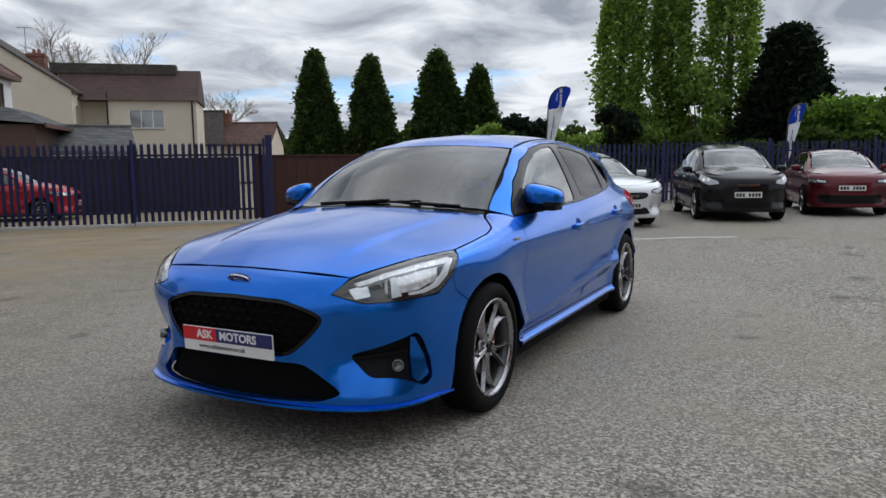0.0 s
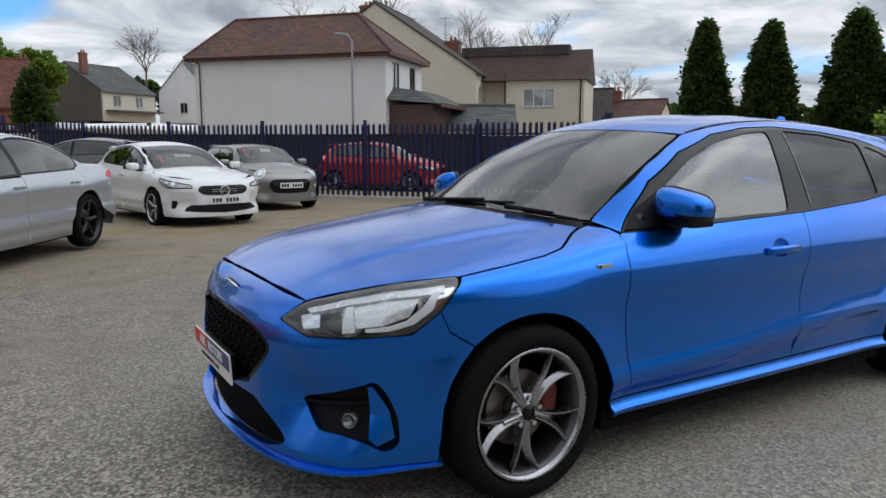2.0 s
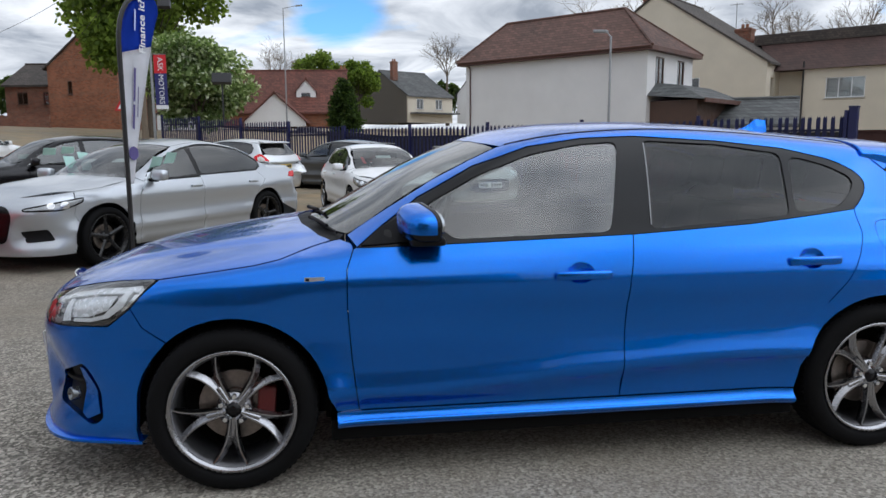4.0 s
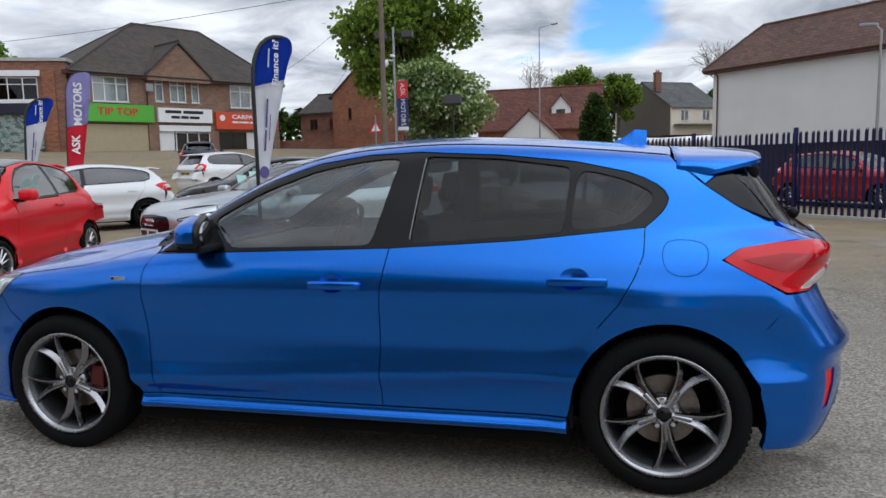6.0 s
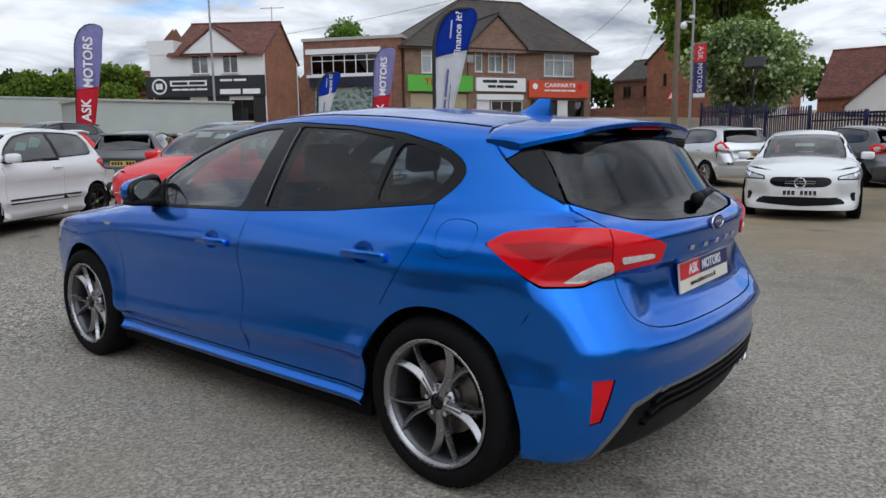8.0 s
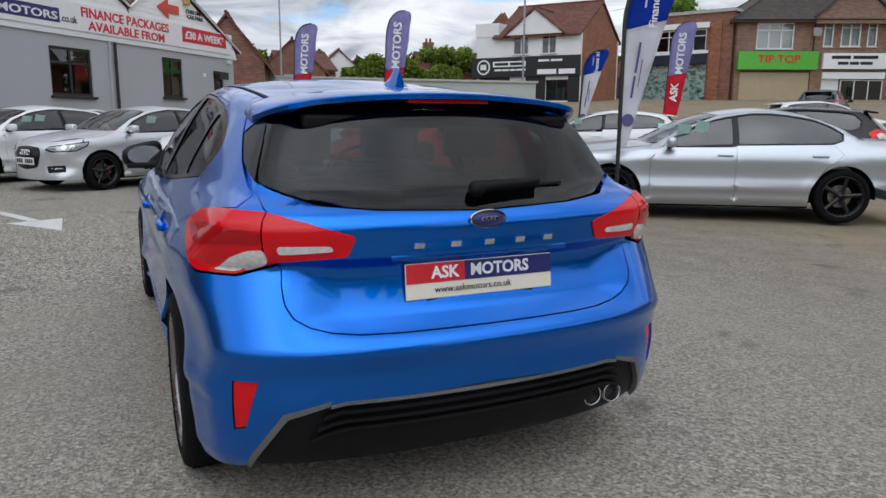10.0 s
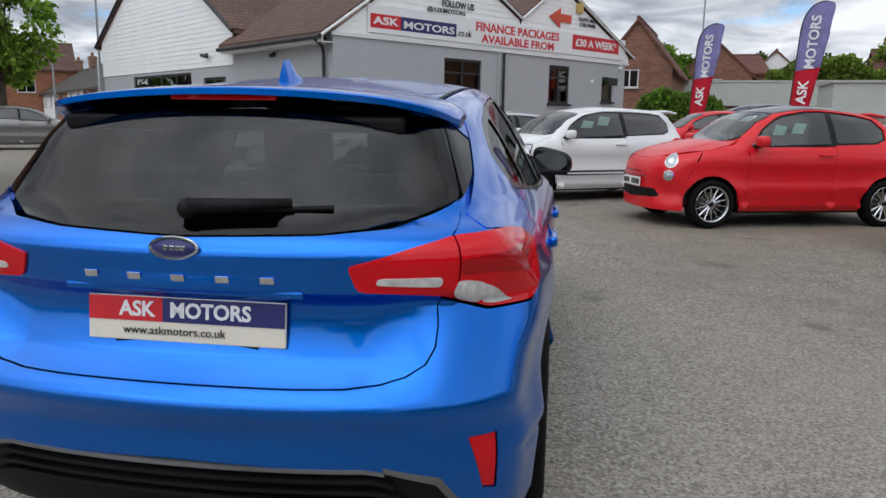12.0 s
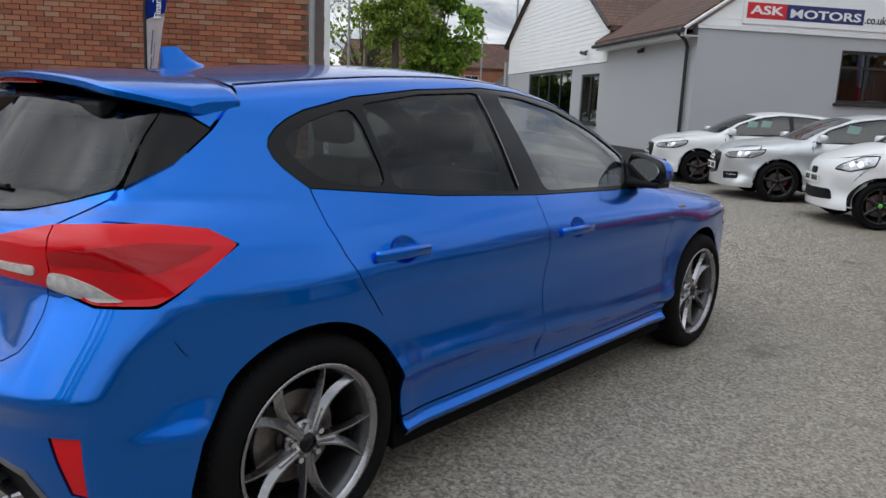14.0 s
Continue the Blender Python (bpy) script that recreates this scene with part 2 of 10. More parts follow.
class Body:
    """A car body facing -x, its left side towards -y, standing on z = 0. Inside is negative."""

    def __init__(self, s):
        self.s = s
        self.T, self.Tc, self.W, self.sec, self.low = curve(s["T"]), curve(s["Tc"]), curve(s["W"]), curve(s["sec"]), curve(s["low"])
        self.R, self.Rc, self.C, self.front, self.rear = curve(s["R"]), curve(s["Rc"]), curve(s["C"]), curve(s["front"]), curve(s["rear"])

    def F(self, x, y, z):
        s, a = self.s, np.abs(y)
        sec = self.sec(z - self.low(x) * np.clip((0.56 - z) / 0.12, 0, 1) * np.clip((z - 0.285) / 0.05, 0, 1))
        # past the axles the sill's ledge fades into the bumpers
        mid, reach = sum(s["axles"]) / 2, (s["axles"][1] - s["axles"][0]) / 2
        end = np.clip((np.abs(x - mid) - reach) / 0.25, 0, 1) * np.clip((0.46 - z) / 0.06, 0, 1)
        sec = sec * (1 - end) + np.interp(z, [0.05, 0.16, 0.25, 0.46], [-0.10, -0.05, -0.022, -0.006]) * end
        side = self.W(x) + sec
        for ax in s["axles"]:
            r = np.sqrt((x - ax) ** 2 + (z - s["tyre"]) ** 2)
            side = side + s["flare"] * np.exp(-((r - s["tyre"] - 0.03) / 0.09) ** 2)
        g = a - side
        # rounded noses and tails in plan
        yy = a / s["half"]
        fx = self.front(z) + s["bow_f"] * yy ** 2 + s["bow_f4"] * yy ** 6
        rx = self.rear(z) - s["bow_r"] * yy ** 2 - s["bow_r4"] * yy ** 6
        if "dome" in s:
            # the nose turns under beside the grille and comes out again as a ledge below the fog lamps
            cheek = np.clip((a - .40) / .16, 0, 1)
            fx = fx + .080 * np.interp(z, [.235, .395, .42, .60], [0, 1, 1, 0]) * cheek * cheek * (3 - 2 * cheek)
            # the shelf under the tail lamps fills out towards the corners
            corner = np.clip((a - .44) / .22, 0, 1)
            fill = np.maximum(np.interp(z, [.585, .83], [2.138, 1.998]) - self.rear(z), 0) * (z > .585) * (z < .83)
            rx = rx + fill * corner * corner * (3 - 2 * corner)
        g = smax(g, fx - x, s["k_front"])
        g = smax(g, x - rx, s["k_rear"])
        dome = 0.0
        if "dome" in s:
            # raised middle of the bonnet between two creases
            edge = 0.40 + 0.14 * np.clip((x + 2.0) / 1.0, 0, 1)
            dome = s["dome"] * (1 - np.tanh((a - edge) / 0.03)) / 2 * np.clip((-0.98 - x) / 0.15, 0, 1) * np.clip((x + 2.08) / 0.25, 0, 1)
        g = smax(g, z - (self.T(x) - self.Tc(x) * yy ** 2 + dome), s["k_top"])
        lean = self.C(x) - s["lean"] * (z - s["belt"]) - s["lean2"] * np.clip(z - s["belt"], 0, 1) ** 2
        h = a - lean
        h = smax(h, z - (self.R(x) - self.Rc(x) * (a / 0.6) ** 2), s["k_roof"])
        bx = s["back"][1] - s["back"][2] * (z - s["back"][0]) - s["back"][3] * (a / 0.6) ** 2
        h = smax(h, x - bx, 0.05)
        h = smax(h, s["belt"] - 0.1 - z, 0.02)
        return smin(g, h, s["k_join"])

    def hit(self, o, d, far=1.6):
        """Where rays from inside leave the body."""
        o, d = np.asarray(o, float), np.asarray(d, float)
        lo, hi = np.zeros(len(o)), np.full(len(o), far)
        for _ in range(34):
            mid = (lo + hi) / 2
            p = o + d * mid[:, None]
            inside = self.F(p[:, 0], p[:, 1], p[:, 2]) < 0
            lo, hi = np.where(inside, mid, lo), np.where(inside, hi, mid)
        return o + d * lo[:, None]

    def normal(self, p, e=0.004):
        g = np.stack([self.F(*(p + e * np.eye(3)[i]).T) - self.F(*(p - e * np.eye(3)[i]).T) for i in range(3)], 1)
        return g / np.maximum(np.linalg.norm(g, axis=1, keepdims=True), 1e-9)

    def side(self, uv, sign):
        o = np.stack([uv[:, 0], np.zeros(len(uv)), uv[:, 1]], 1)
        return self.hit(o, np.tile([0.0, sign, 0.0], (len(uv), 1)))

    def top(self, uv):
        o = np.stack([uv[:, 0], uv[:, 1], np.full(len(uv), 0.6)], 1)
        return self.hit(o, np.tile([0.0, 0.0, 1.0], (len(uv), 1)))

    def round(self, uv, sign):
        """Round the nose (sign -1) or the tail (+1): u is 0.9 x the angle from straight ahead, v the height."""
        c = self.s["hub_f"] if sign < 0 else self.s["hub_r"]
        o = np.stack([np.full(len(uv), c), np.zeros(len(uv)), uv[:, 1]], 1)
        a = uv[:, 0] / 0.9
        return self.hit(o, np.stack([sign * np.cos(a), np.sin(a), 0 * a], 1))
HERO = dict(
    T=[(-2.4, .55), (-2.22, .70), (-2.14, .755), (-2.0, .805), (-1.75, .875), (-1.45, .93), (-1.2, .965), (-1.0, .985), (-.8, .99), (0, .995), (.8, 1.02), (1.3, 1.055), (1.7, 1.04), (2.2, .98)],
    Tc=[(-2.3, .03), (-1.9, .06), (-1.2, .085), (-.8, .07), (.3, .035), (1.2, .01), (2.2, .03)],
    W=[(-2.4, .70), (-2.1, .775), (-1.8, .838), (-1.5, .868), (-1.2, .882), (-.6, .888), (.4, .892), (1.2, .89), (1.6, .875), (1.85, .855), (2.1, .835), (2.3, .80)],
    sec=[(.05, -.16), (.16, -.085), (.20, -.050), (.234, -.022), (.246, -.013), (.256, -.016), (.268, -.036), (.285, -.041), (.34, -.036), (.395, -.014), (.418, .0), (.435, .001), (.50, -.011), (.58, -.020), (.66, -.014), (.76, .006), (.795, .005), (.86, -.016), (.92, -.04), (.97, -.075), (1.05, -.16)],
    low=[(-1.2, -.055), (-.85, -.055), (.2, 0.0), (.8, .035), (1.2, .035)],
    R=[(-2.6, -.1), (-1.6, .61), (-1.3, .82), (-1.06, .985), (-.85, 1.105), (-.63, 1.228), (-.42, 1.318), (-.16, 1.397), (.10, 1.427), (.41, 1.436), (.75, 1.423), (1.13, 1.392), (1.49, 1.356), (1.75, 1.325), (2.1, 1.27)],
    Rc=[(-1.0, .10), (-.3, .07), (.5, .045), (1.2, .045), (1.8, .045)],
    C=[(-1.3, .80), (-.9, .805), (-.3, .822), (.4, .832), (.9, .826), (1.3, .80), (1.6, .755), (1.9, .69), (2.1, .64)],
    front=[(.1, -2.14), (.2, -2.22), (.3, -2.225), (.46, -2.225), (.62, -2.215), (.72, -2.18), (.8, -2.1), (1.0, -1.9)],
    rear=[(.15, 1.98), (.25, 2.07), (.40, 2.108), (.44, 2.112), (.50, 2.108), (.555, 2.126), (.585, 2.138), (.61, 2.122), (.645, 2.075), (.69, 2.028), (.80, 2.0), (.88, 2.04), (.94, 2.055), (1.0, 2.02), (1.1, 1.95)],
    axles=(-1.35, 1.35), tyre=.325, flare=.018, half=.86, bow_f=.17, bow_f4=.22, bow_r=.12, bow_r4=.13,
    k_front=.05, k_rear=.035, k_top=.045, k_roof=.05, k_join=.03, belt=.95, lean=.42, lean2=.28,
    back=(.96, 1.985, .68, .10), hub_f=-1.2, hub_r=1.1, dome=.011)


# ---- mesh helpers ----
def part(name, bm, mat, parent=None, label="", smooth=False):
    """One mesh object of its own, under a thing or a part."""
    me = bpy.data.meshes.new(name)
    bm.to_mesh(me)
    bm.free()
    if mat:
        me.materials.append(mat)
    if smooth:
        me.polygons.foreach_set("use_smooth", [True] * len(me.polygons))
    ob = new(name, me)
    ob.parent = parent
    if label:
        tagged(ob, label)
    return ob


def share(ob, name, m, parent, label=""):
    """Another object on the same mesh."""
    o = new(name, ob.data)
    o.parent = parent
    o.matrix_basis = m
    if label:
        tagged(o, label)
    return o


def thing(name, label, category, m=None, group="", kind=""):
    e = new(name)
    if m is not None:
        e.matrix_basis = m
    return tagged(e, label, category, group, kind)


def box_into(bm, size, at=(0, 0, 0), turn=(0, 0, 0), bevel=0.0):
    r = bmesh.ops.create_cube(bm, size=1.0, matrix=pose(*at, *turn) @ Matrix.Diagonal((*size, 1)))
    if bevel:
        edges = list({e for v in r["verts"] for e in v.link_edges})
        bmesh.ops.bevel(bm, geom=edges, offset=bevel, segments=2, affect="EDGES", profile=.6)
    return r


def box_bm(size, at=(0, 0, 0), turn=(0, 0, 0), bevel=0.0):
    bm = bmesh.new()
    box_into(bm, size, at, turn, bevel)
    return bm


def span(x0, x1, y0, y1, z0, z1, bevel=0.0):
    return box_bm((x1 - x0, y1 - y0, z1 - z0), ((x0 + x1) / 2, (y0 + y1) / 2, (z0 + z1) / 2), bevel=bevel)


def tube_into(bm, a, b, r0, r1=None, sides=10, caps=True):
    a, b = Vector(a), Vector(b)
    q = (b - a).to_track_quat("Z", "Y").to_matrix().to_4x4()
    return bmesh.ops.create_cone(bm, cap_ends=caps, segments=sides, radius1=r0, radius2=r0 if r1 is None else r1,
                                 depth=(b - a).length, matrix=Matrix.Translation((a + b) / 2) @ q)


def tube_bm(a, b, r0, r1=None, sides=10):
    bm = bmesh.new()
    tube_into(bm, a, b, r0, r1, sides)
    return bm


def prism_bm(points, depth, axis=1):
    """A flat outline in the plane across axis, thickened along it from 0 to depth."""
    bm = bmesh.new()

    def place(p, d):
        q = [p[0], p[1]]
        q.insert(axis, d)
        return q
    lo, hi = [bm.verts.new(place(p, 0)) for p in points], [bm.verts.new(place(p, depth)) for p in points]
    n = len(points)
    bm.faces.new(lo)
    bm.faces.new(hi[::-1])
    for i in range(n):
        bm.faces.new((lo[i], hi[i], hi[(i + 1) % n], lo[(i + 1) % n]))
    bmesh.ops.recalc_face_normals(bm, faces=bm.faces)
    return bm


def lathe_bm(profile, sides=48, closed=False):
    """Profile of (radius, y) turned round the y axis."""
    bm = bmesh.new()
    rings = []
    for k in range(sides):
        a = 2 * math.pi * k / sides
        rings.append([bm.verts.new((r * math.cos(a), y, r * math.sin(a))) for r, y in profile])
    n = len(profile)
    for k in range(sides):
        p, q = rings[k], rings[(k + 1) % sides]
        for i in range(n if closed else n - 1):
            bm.faces.new((p[i], p[(i + 1) % n], q[(i + 1) % n], q[i]))
    bmesh.ops.recalc_face_normals(bm, faces=bm.faces)
    return bm


def text_part(name, body, size, m, mat, parent, depth=.002, align="CENTER", stretch=1.0, bold=0.0):
    """Letters in the built-in font as a mesh; they lie in local xy, facing +z."""
    cu = bpy.data.curves.new(name, "FONT")
    cu.body, cu.size, cu.align_x, cu.align_y, cu.extrude, cu.offset = body, size, align, "CENTER", depth, bold
    cu.resolution_u = 3
    ob = bpy.data.objects.new(name, cu)
    scene.collection.objects.link(ob)
    dg = bpy.context.evaluated_depsgraph_get()
    me = bpy.data.meshes.new_from_object(ob.evaluated_get(dg))
    bpy.data.objects.remove(ob)
    bpy.data.curves.remove(cu)
    me.materials.clear()
    me.materials.append(mat)
    o = new(name, me)
    o.parent = parent
    o.matrix_basis = m @ Matrix.Diagonal((stretch, 1, 1, 1))
    return o


# ---- panels cut out of a body ----
from mathutils.geometry import delaunay_2d_cdt


def inside_poly(pts, poly):
    x, y = pts[:, 0], pts[:, 1]
    px, py = poly[:, 0], poly[:, 1]
    c = np.zeros(len(pts), bool)
    j = len(poly) - 1
    for i in range(len(poly)):
        if py[i] != py[j]:
            c ^= ((py[i] > y) != (py[j] > y)) & (x < (px[j] - px[i]) * (y - py[i]) / (py[j] - py[i]) + px[i])
        j = i
    return c


def shrink(poly, d):
    """Moves an outline inwards by d (outwards when negative)."""
    p = np.asarray(poly, float)
    area = np.sum(p[:, 0] * np.roll(p[:, 1], -1) - np.roll(p[:, 0], -1) * p[:, 1])
    if area < 0:
        p = p[::-1]
    e = np.roll(p, -1, 0) - p
    n = np.stack([-e[:, 1], e[:, 0]], 1) / np.maximum(np.linalg.norm(e, axis=1, keepdims=True), 1e-9)
    m = n + np.roll(n, 1, 0)
    m = m / np.maximum((m * m).sum(1, keepdims=True), .7) * 2
    return p + m * d


def dense(poly, step):
    out = []
    for i in range(len(poly)):
        a, b = poly[i], poly[(i + 1) % len(poly)]
        n = max(1, int(round(np.linalg.norm(b - a) / step)))
        out += [a + (b - a) * k / n for k in range(n)]
    return np.array(out)


def rounded(points, step=.03, sharp=()):
    """A closed outline with its corners eased by two rounds of corner cutting; the corners numbered in sharp stay."""
    p = [np.array(q, float) for q in points]
    keep = [i in sharp for i in range(len(p))]
    for _ in range(2):
        q, k = [], []
        n = len(p)
        for i in range(n):
            if keep[i]:
                q.append(p[i]); k.append(True)
                continue
            for j, in ((i - 1,), ((i + 1) % n,)):
                d = p[j] - p[i]
                q.append(p[i] + d * min(.25, step / max(np.linalg.norm(d), 1e-6))); k.append(False)
        p, keep = q, k
    return np.array(p)


def panel(name, body, way, outline, mat, parent, holes=(), gap=.0022, thick=.014, res=.03, lift=0.0, label="", bend=None):
    """Cuts an outline (in the way's own plane) out of the body's surface as a sheet with turned-in edges."""
    outer = dense(shrink(outline, gap), res)
    hs = [dense(shrink(h, -gap), res) for h in holes]
    lo, hi = outer.min(0), outer.max(0)
    gx, gy = np.meshgrid(np.arange(lo[0] + res / 2, hi[0], res), np.arange(lo[1] + res / 2, hi[1], res))
    gx[1::2] += res / 2
    grid = np.stack([gx.ravel(), gy.ravel()], 1)
    ok = inside_poly(grid, shrink(outer, res * .35))
    for h in hs:
        ok &= ~inside_poly(grid, shrink(h, -res * .35))
    pts = [outer] + hs + [grid[ok]]
    edges, at = [], 0
    for loop in [outer] + hs:
        n = len(loop)
        edges += [(at + i, at + (i + 1) % n) for i in range(n)]
        at += n
    allp = np.concatenate(pts)
    v2, e2, f2, *_ = delaunay_2d_cdt([Vector(p) for p in allp], edges, [], 0, 1e-6)
    uv = np.array([(v.x, v.y) for v in v2])
    tri = np.array([t for t in f2 if len(t) == 3])
    mid = uv[tri].mean(1)
    good = inside_poly(mid, outer)
    for h in hs:
        good &= ~inside_poly(mid, h)
    tri = tri[good]
    used = np.unique(tri)
    remap = -np.ones(len(uv), int)
    remap[used] = np.arange(len(used))
    tri, uv = remap[tri], uv[used]
    p = way(uv)
    nrm = body.normal(p)
    a, b, c = p[tri[:, 0]], p[tri[:, 1]], p[tri[:, 2]]
    flip = (np.cross(b - a, c - a) * nrm[tri[:, 0]]).sum(1) < 0
    tri[flip] = tri[flip][:, ::-1]
    p = p + nrm * lift
    if bend is not None:
        p = bend(p, nrm, uv)
    # open edges turn in
    count = {}
    for t in tri:
        for i in range(3):
            k = (int(t[i]), int(t[(i + 1) % 3]))
            count[tuple(sorted(k))] = None if tuple(sorted(k)) in count else k
    rim = [k for k in count.values() if k]
    ids = sorted({i for k in rim for i in k})
    deep = {v: len(p) + len(ids) + n for n, v in enumerate(ids)}
    edge = {v: len(p) + n for n, v in enumerate(ids)}
    verts = np.concatenate([p, p[ids], p[ids] - nrm[ids] * thick])
    faces = [tuple(int(i) for i in t) for t in tri] + [(edge[j], edge[i], deep[i], deep[j]) for i, j in rim]
    me = bpy.data.meshes.new(name)
    me.from_pydata(verts.tolist(), [], faces)
    me.materials.append(mat)
    me.polygons.foreach_set("use_smooth", [True] * len(tri) + [False] * len(rim))
    me.update()
    if bend is None:
        flat = np.zeros(len(me.polygons) * 3)
        me.polygons.foreach_get("normal", flat)
        flat = flat.reshape(-1, 3)
        loops = [nrm[i] for t in tri for i in t] + [flat[len(tri) + n] for n in range(len(rim)) for _ in range(4)]
        me.normals_split_custom_set(np.array(loops).tolist())
    ob = new(name, me)
    ob.parent = parent
    if label:
        tagged(ob, label)
    return ob


def mirror_y(poly):
    return np.array([(-u, v) for u, v in poly])


# ---- wheels: axle along y, outer face towards -y ----
def ring_arm(bm, a0, a1, r0, r1, w0, w1, y0, y1, deep, steps=7, sag=0.0, waist=0.0, ridge=.011, bow=0.0, skew=0.0):
    """A curved spoke from radius r0 at angle a0 to r1 at a1 (degrees), its face at y0 to y1."""
    last = None
    for k in range(steps + 1):
        t = k / steps
        a = radians(a0 + (a1 - a0) * t ** 1.6 + bow * math.sin(math.pi * t))
        r, w, y = r0 + (r1 - r0) * t, (w0 + (w1 - w0) * t) * (1 - waist * math.sin(math.pi * t)), y0 + (y1 - y0) * t + sag * math.sin(math.pi * t)
        c, s = Vector((math.cos(a), 0, math.sin(a))), Vector((-math.sin(a), 0, math.cos(a)))
        mid = c * r
        row = [bm.verts.new(mid + s * w * .5 + Vector((0, y + ridge, 0))), bm.verts.new(mid + s * w * (skew + .09) + Vector((0, y, 0))),
               bm.verts.new(mid + s * w * (skew - .09) + Vector((0, y, 0))), bm.verts.new(mid - s * w * .5 + Vector((0, y + ridge, 0))),
               bm.verts.new(mid - s * w * .4 + Vector((0, y + deep, 0))), bm.verts.new(mid + s * w * .4 + Vector((0, y + deep, 0)))]
        if last:
            for i in range(6):
                bm.faces.new((last[i], last[(i + 1) % 6], row[(i + 1) % 6], row[i]))
        else:
            bm.faces.new(row[::-1])
        last = row
    bm.faces.new(last)


def build_wheel(parent, R, rim_r, width, spokes, spoke_mat, rim_mat, style="split", cap=None, caliper=None, detail=1):
    """A wheel as a part with its tyre, rim, spokes, hub and disc as sub-parts; returns the wheel's empty."""
    wheel = new("wheel")
    wheel.parent = parent
    h = width / 2
    b = .022
    prof = [(rim_r + .004, -h + .012), (rim_r + .02, -h + .002), (R - .06, -h - .004), (R - b, -h + .004), (R - .006, -h + .02), (R, -h + .045),
            (R, h - .045), (R - .006, h - .02), (R - b, h), (rim_r + .02, h), (rim_r + .004, h - .012)]
    seg = 64 if detail else 32
    part("tyre", lathe_bm(prof, seg, closed=True), RUBBER, wheel, smooth=True)
    if detail:
        bm = bmesh.new()
        for k in range(72):
            a = 2 * math.pi * k / 72
            for y, t in ((-h + .05, 14), (-.02, -10), (.02, 10), (h - .05, -14)):
                box_into(bm, (.012, .036, .010), (0, y, R - .0035), (0, 0, t))
                bmesh.ops.rotate(bm, verts=bm.verts[-8:], cent=(0, 0, 0), matrix=Matrix.Rotation(a, 3, "Y"))
        part("tread", bm, RUBBER, wheel)
    prof = [(rim_r + .006, -h + .006), (rim_r + .006, -h + .016), (rim_r - .012, -h + .022), (rim_r - .022, -h + .05), (rim_r - .03, h - .03), (rim_r + .004, h - .01)]
    part("rim", lathe_bm(prof, seg), rim_mat, wheel, smooth=True)
    part("rim_lip", lathe_bm([(rim_r + .007, -h + .010), (rim_r + .007, -h + .002), (rim_r - .004, -h + .004), (rim_r - .012, -h + .020)], seg), spoke_mat, wheel, smooth=True)
    fy = -h + .022
    if detail or style == "split":
        bm = bmesh.new()
        proto = None
        for k in range(spokes):
            mid = (126 if style == "split" else 90) + 360 * k / spokes
            arms = ((-6, -17), (6, 17)) if style == "split" else (((0, 0),) if style != "twin" else ((-5, -7), (5, 7)))
            for a0, a1 in arms:
                sb = bmesh.new()
                if style == "split":
                    ring_arm(sb, mid + a0, mid + a1, .040, rim_r - .001, .036, .026, fy + .014, fy - .003, .036, steps=9, sag=.010, waist=-.05, ridge=.018, bow=-math.copysign(2, a0), skew=math.copysign(.18, a0))
                elif style == "twin":
                    ring_arm(sb, mid + a0, mid + a1, .045, rim_r - .006, .022, .016, fy + .012, fy, .025, sag=.006)
                else:
                    ring_arm(sb, mid, mid + .01, .045, rim_r - .006, .05, .045, fy + .012, fy, .025, sag=.008)
                part("spoke", sb, spoke_mat, wheel, smooth=False)
            if style == "split":
                # the root that each pair of arms grows from
                sb = bmesh.new()
                ring_arm(sb, mid - .01, mid + .01, .03, .105, .046, .040, fy + .012, fy + .016, .04, steps=3, ridge=.014)
                part("spoke_root", sb, spoke_mat, wheel)
    else:
        for k in range(spokes):
            sb = bmesh.new()
            mid = 95 + 360 * k / spokes
            ring_arm(sb, mid, mid + .01, .04, rim_r - .004, .05 if spokes < 8 else .026, .045 if spokes < 8 else .022, fy + .012, fy, .02, steps=3)
            part("spoke", sb, spoke_mat, wheel)
    part("hub", lathe_bm([(.001, fy + .018), (.030, fy + .018), (.034, fy + .022), (.066, fy + .028), (.07, fy + .05), (.07, fy + .09), (.001, fy + .09)], 28), spoke_mat, wheel, smooth=True)
    part("hub_cap", lathe_bm([(.001, fy + .010), (.027, fy + .012), (.030, fy + .022)], 20), cap or GLOSS_BLACK, wheel, smooth=True)
    if detail:
        for k in range(5):
            a = radians(90 + 72 * k)
            part("wheel_nut", tube_bm((.052 * math.cos(a), fy + .034, .052 * math.sin(a)), (.052 * math.cos(a), fy + .012, .052 * math.sin(a)), .0105, .009, 8), CHROME, wheel)
    part("brake_disc", lathe_bm([(.05, .0), (.14, .0), (.14, .02), (.05, .02)], 32, closed=True), BRAKE, wheel, smooth=False)
    part("backing", lathe_bm([(.001, h - .03), (rim_r - .01, h - .03)], 24), DULL_BLACK, wheel)
    if caliper:
        part("caliper", box_bm((.07, .05, .13), (.12, -.01, .02), bevel=.012), caliper, wheel)
    return wheel


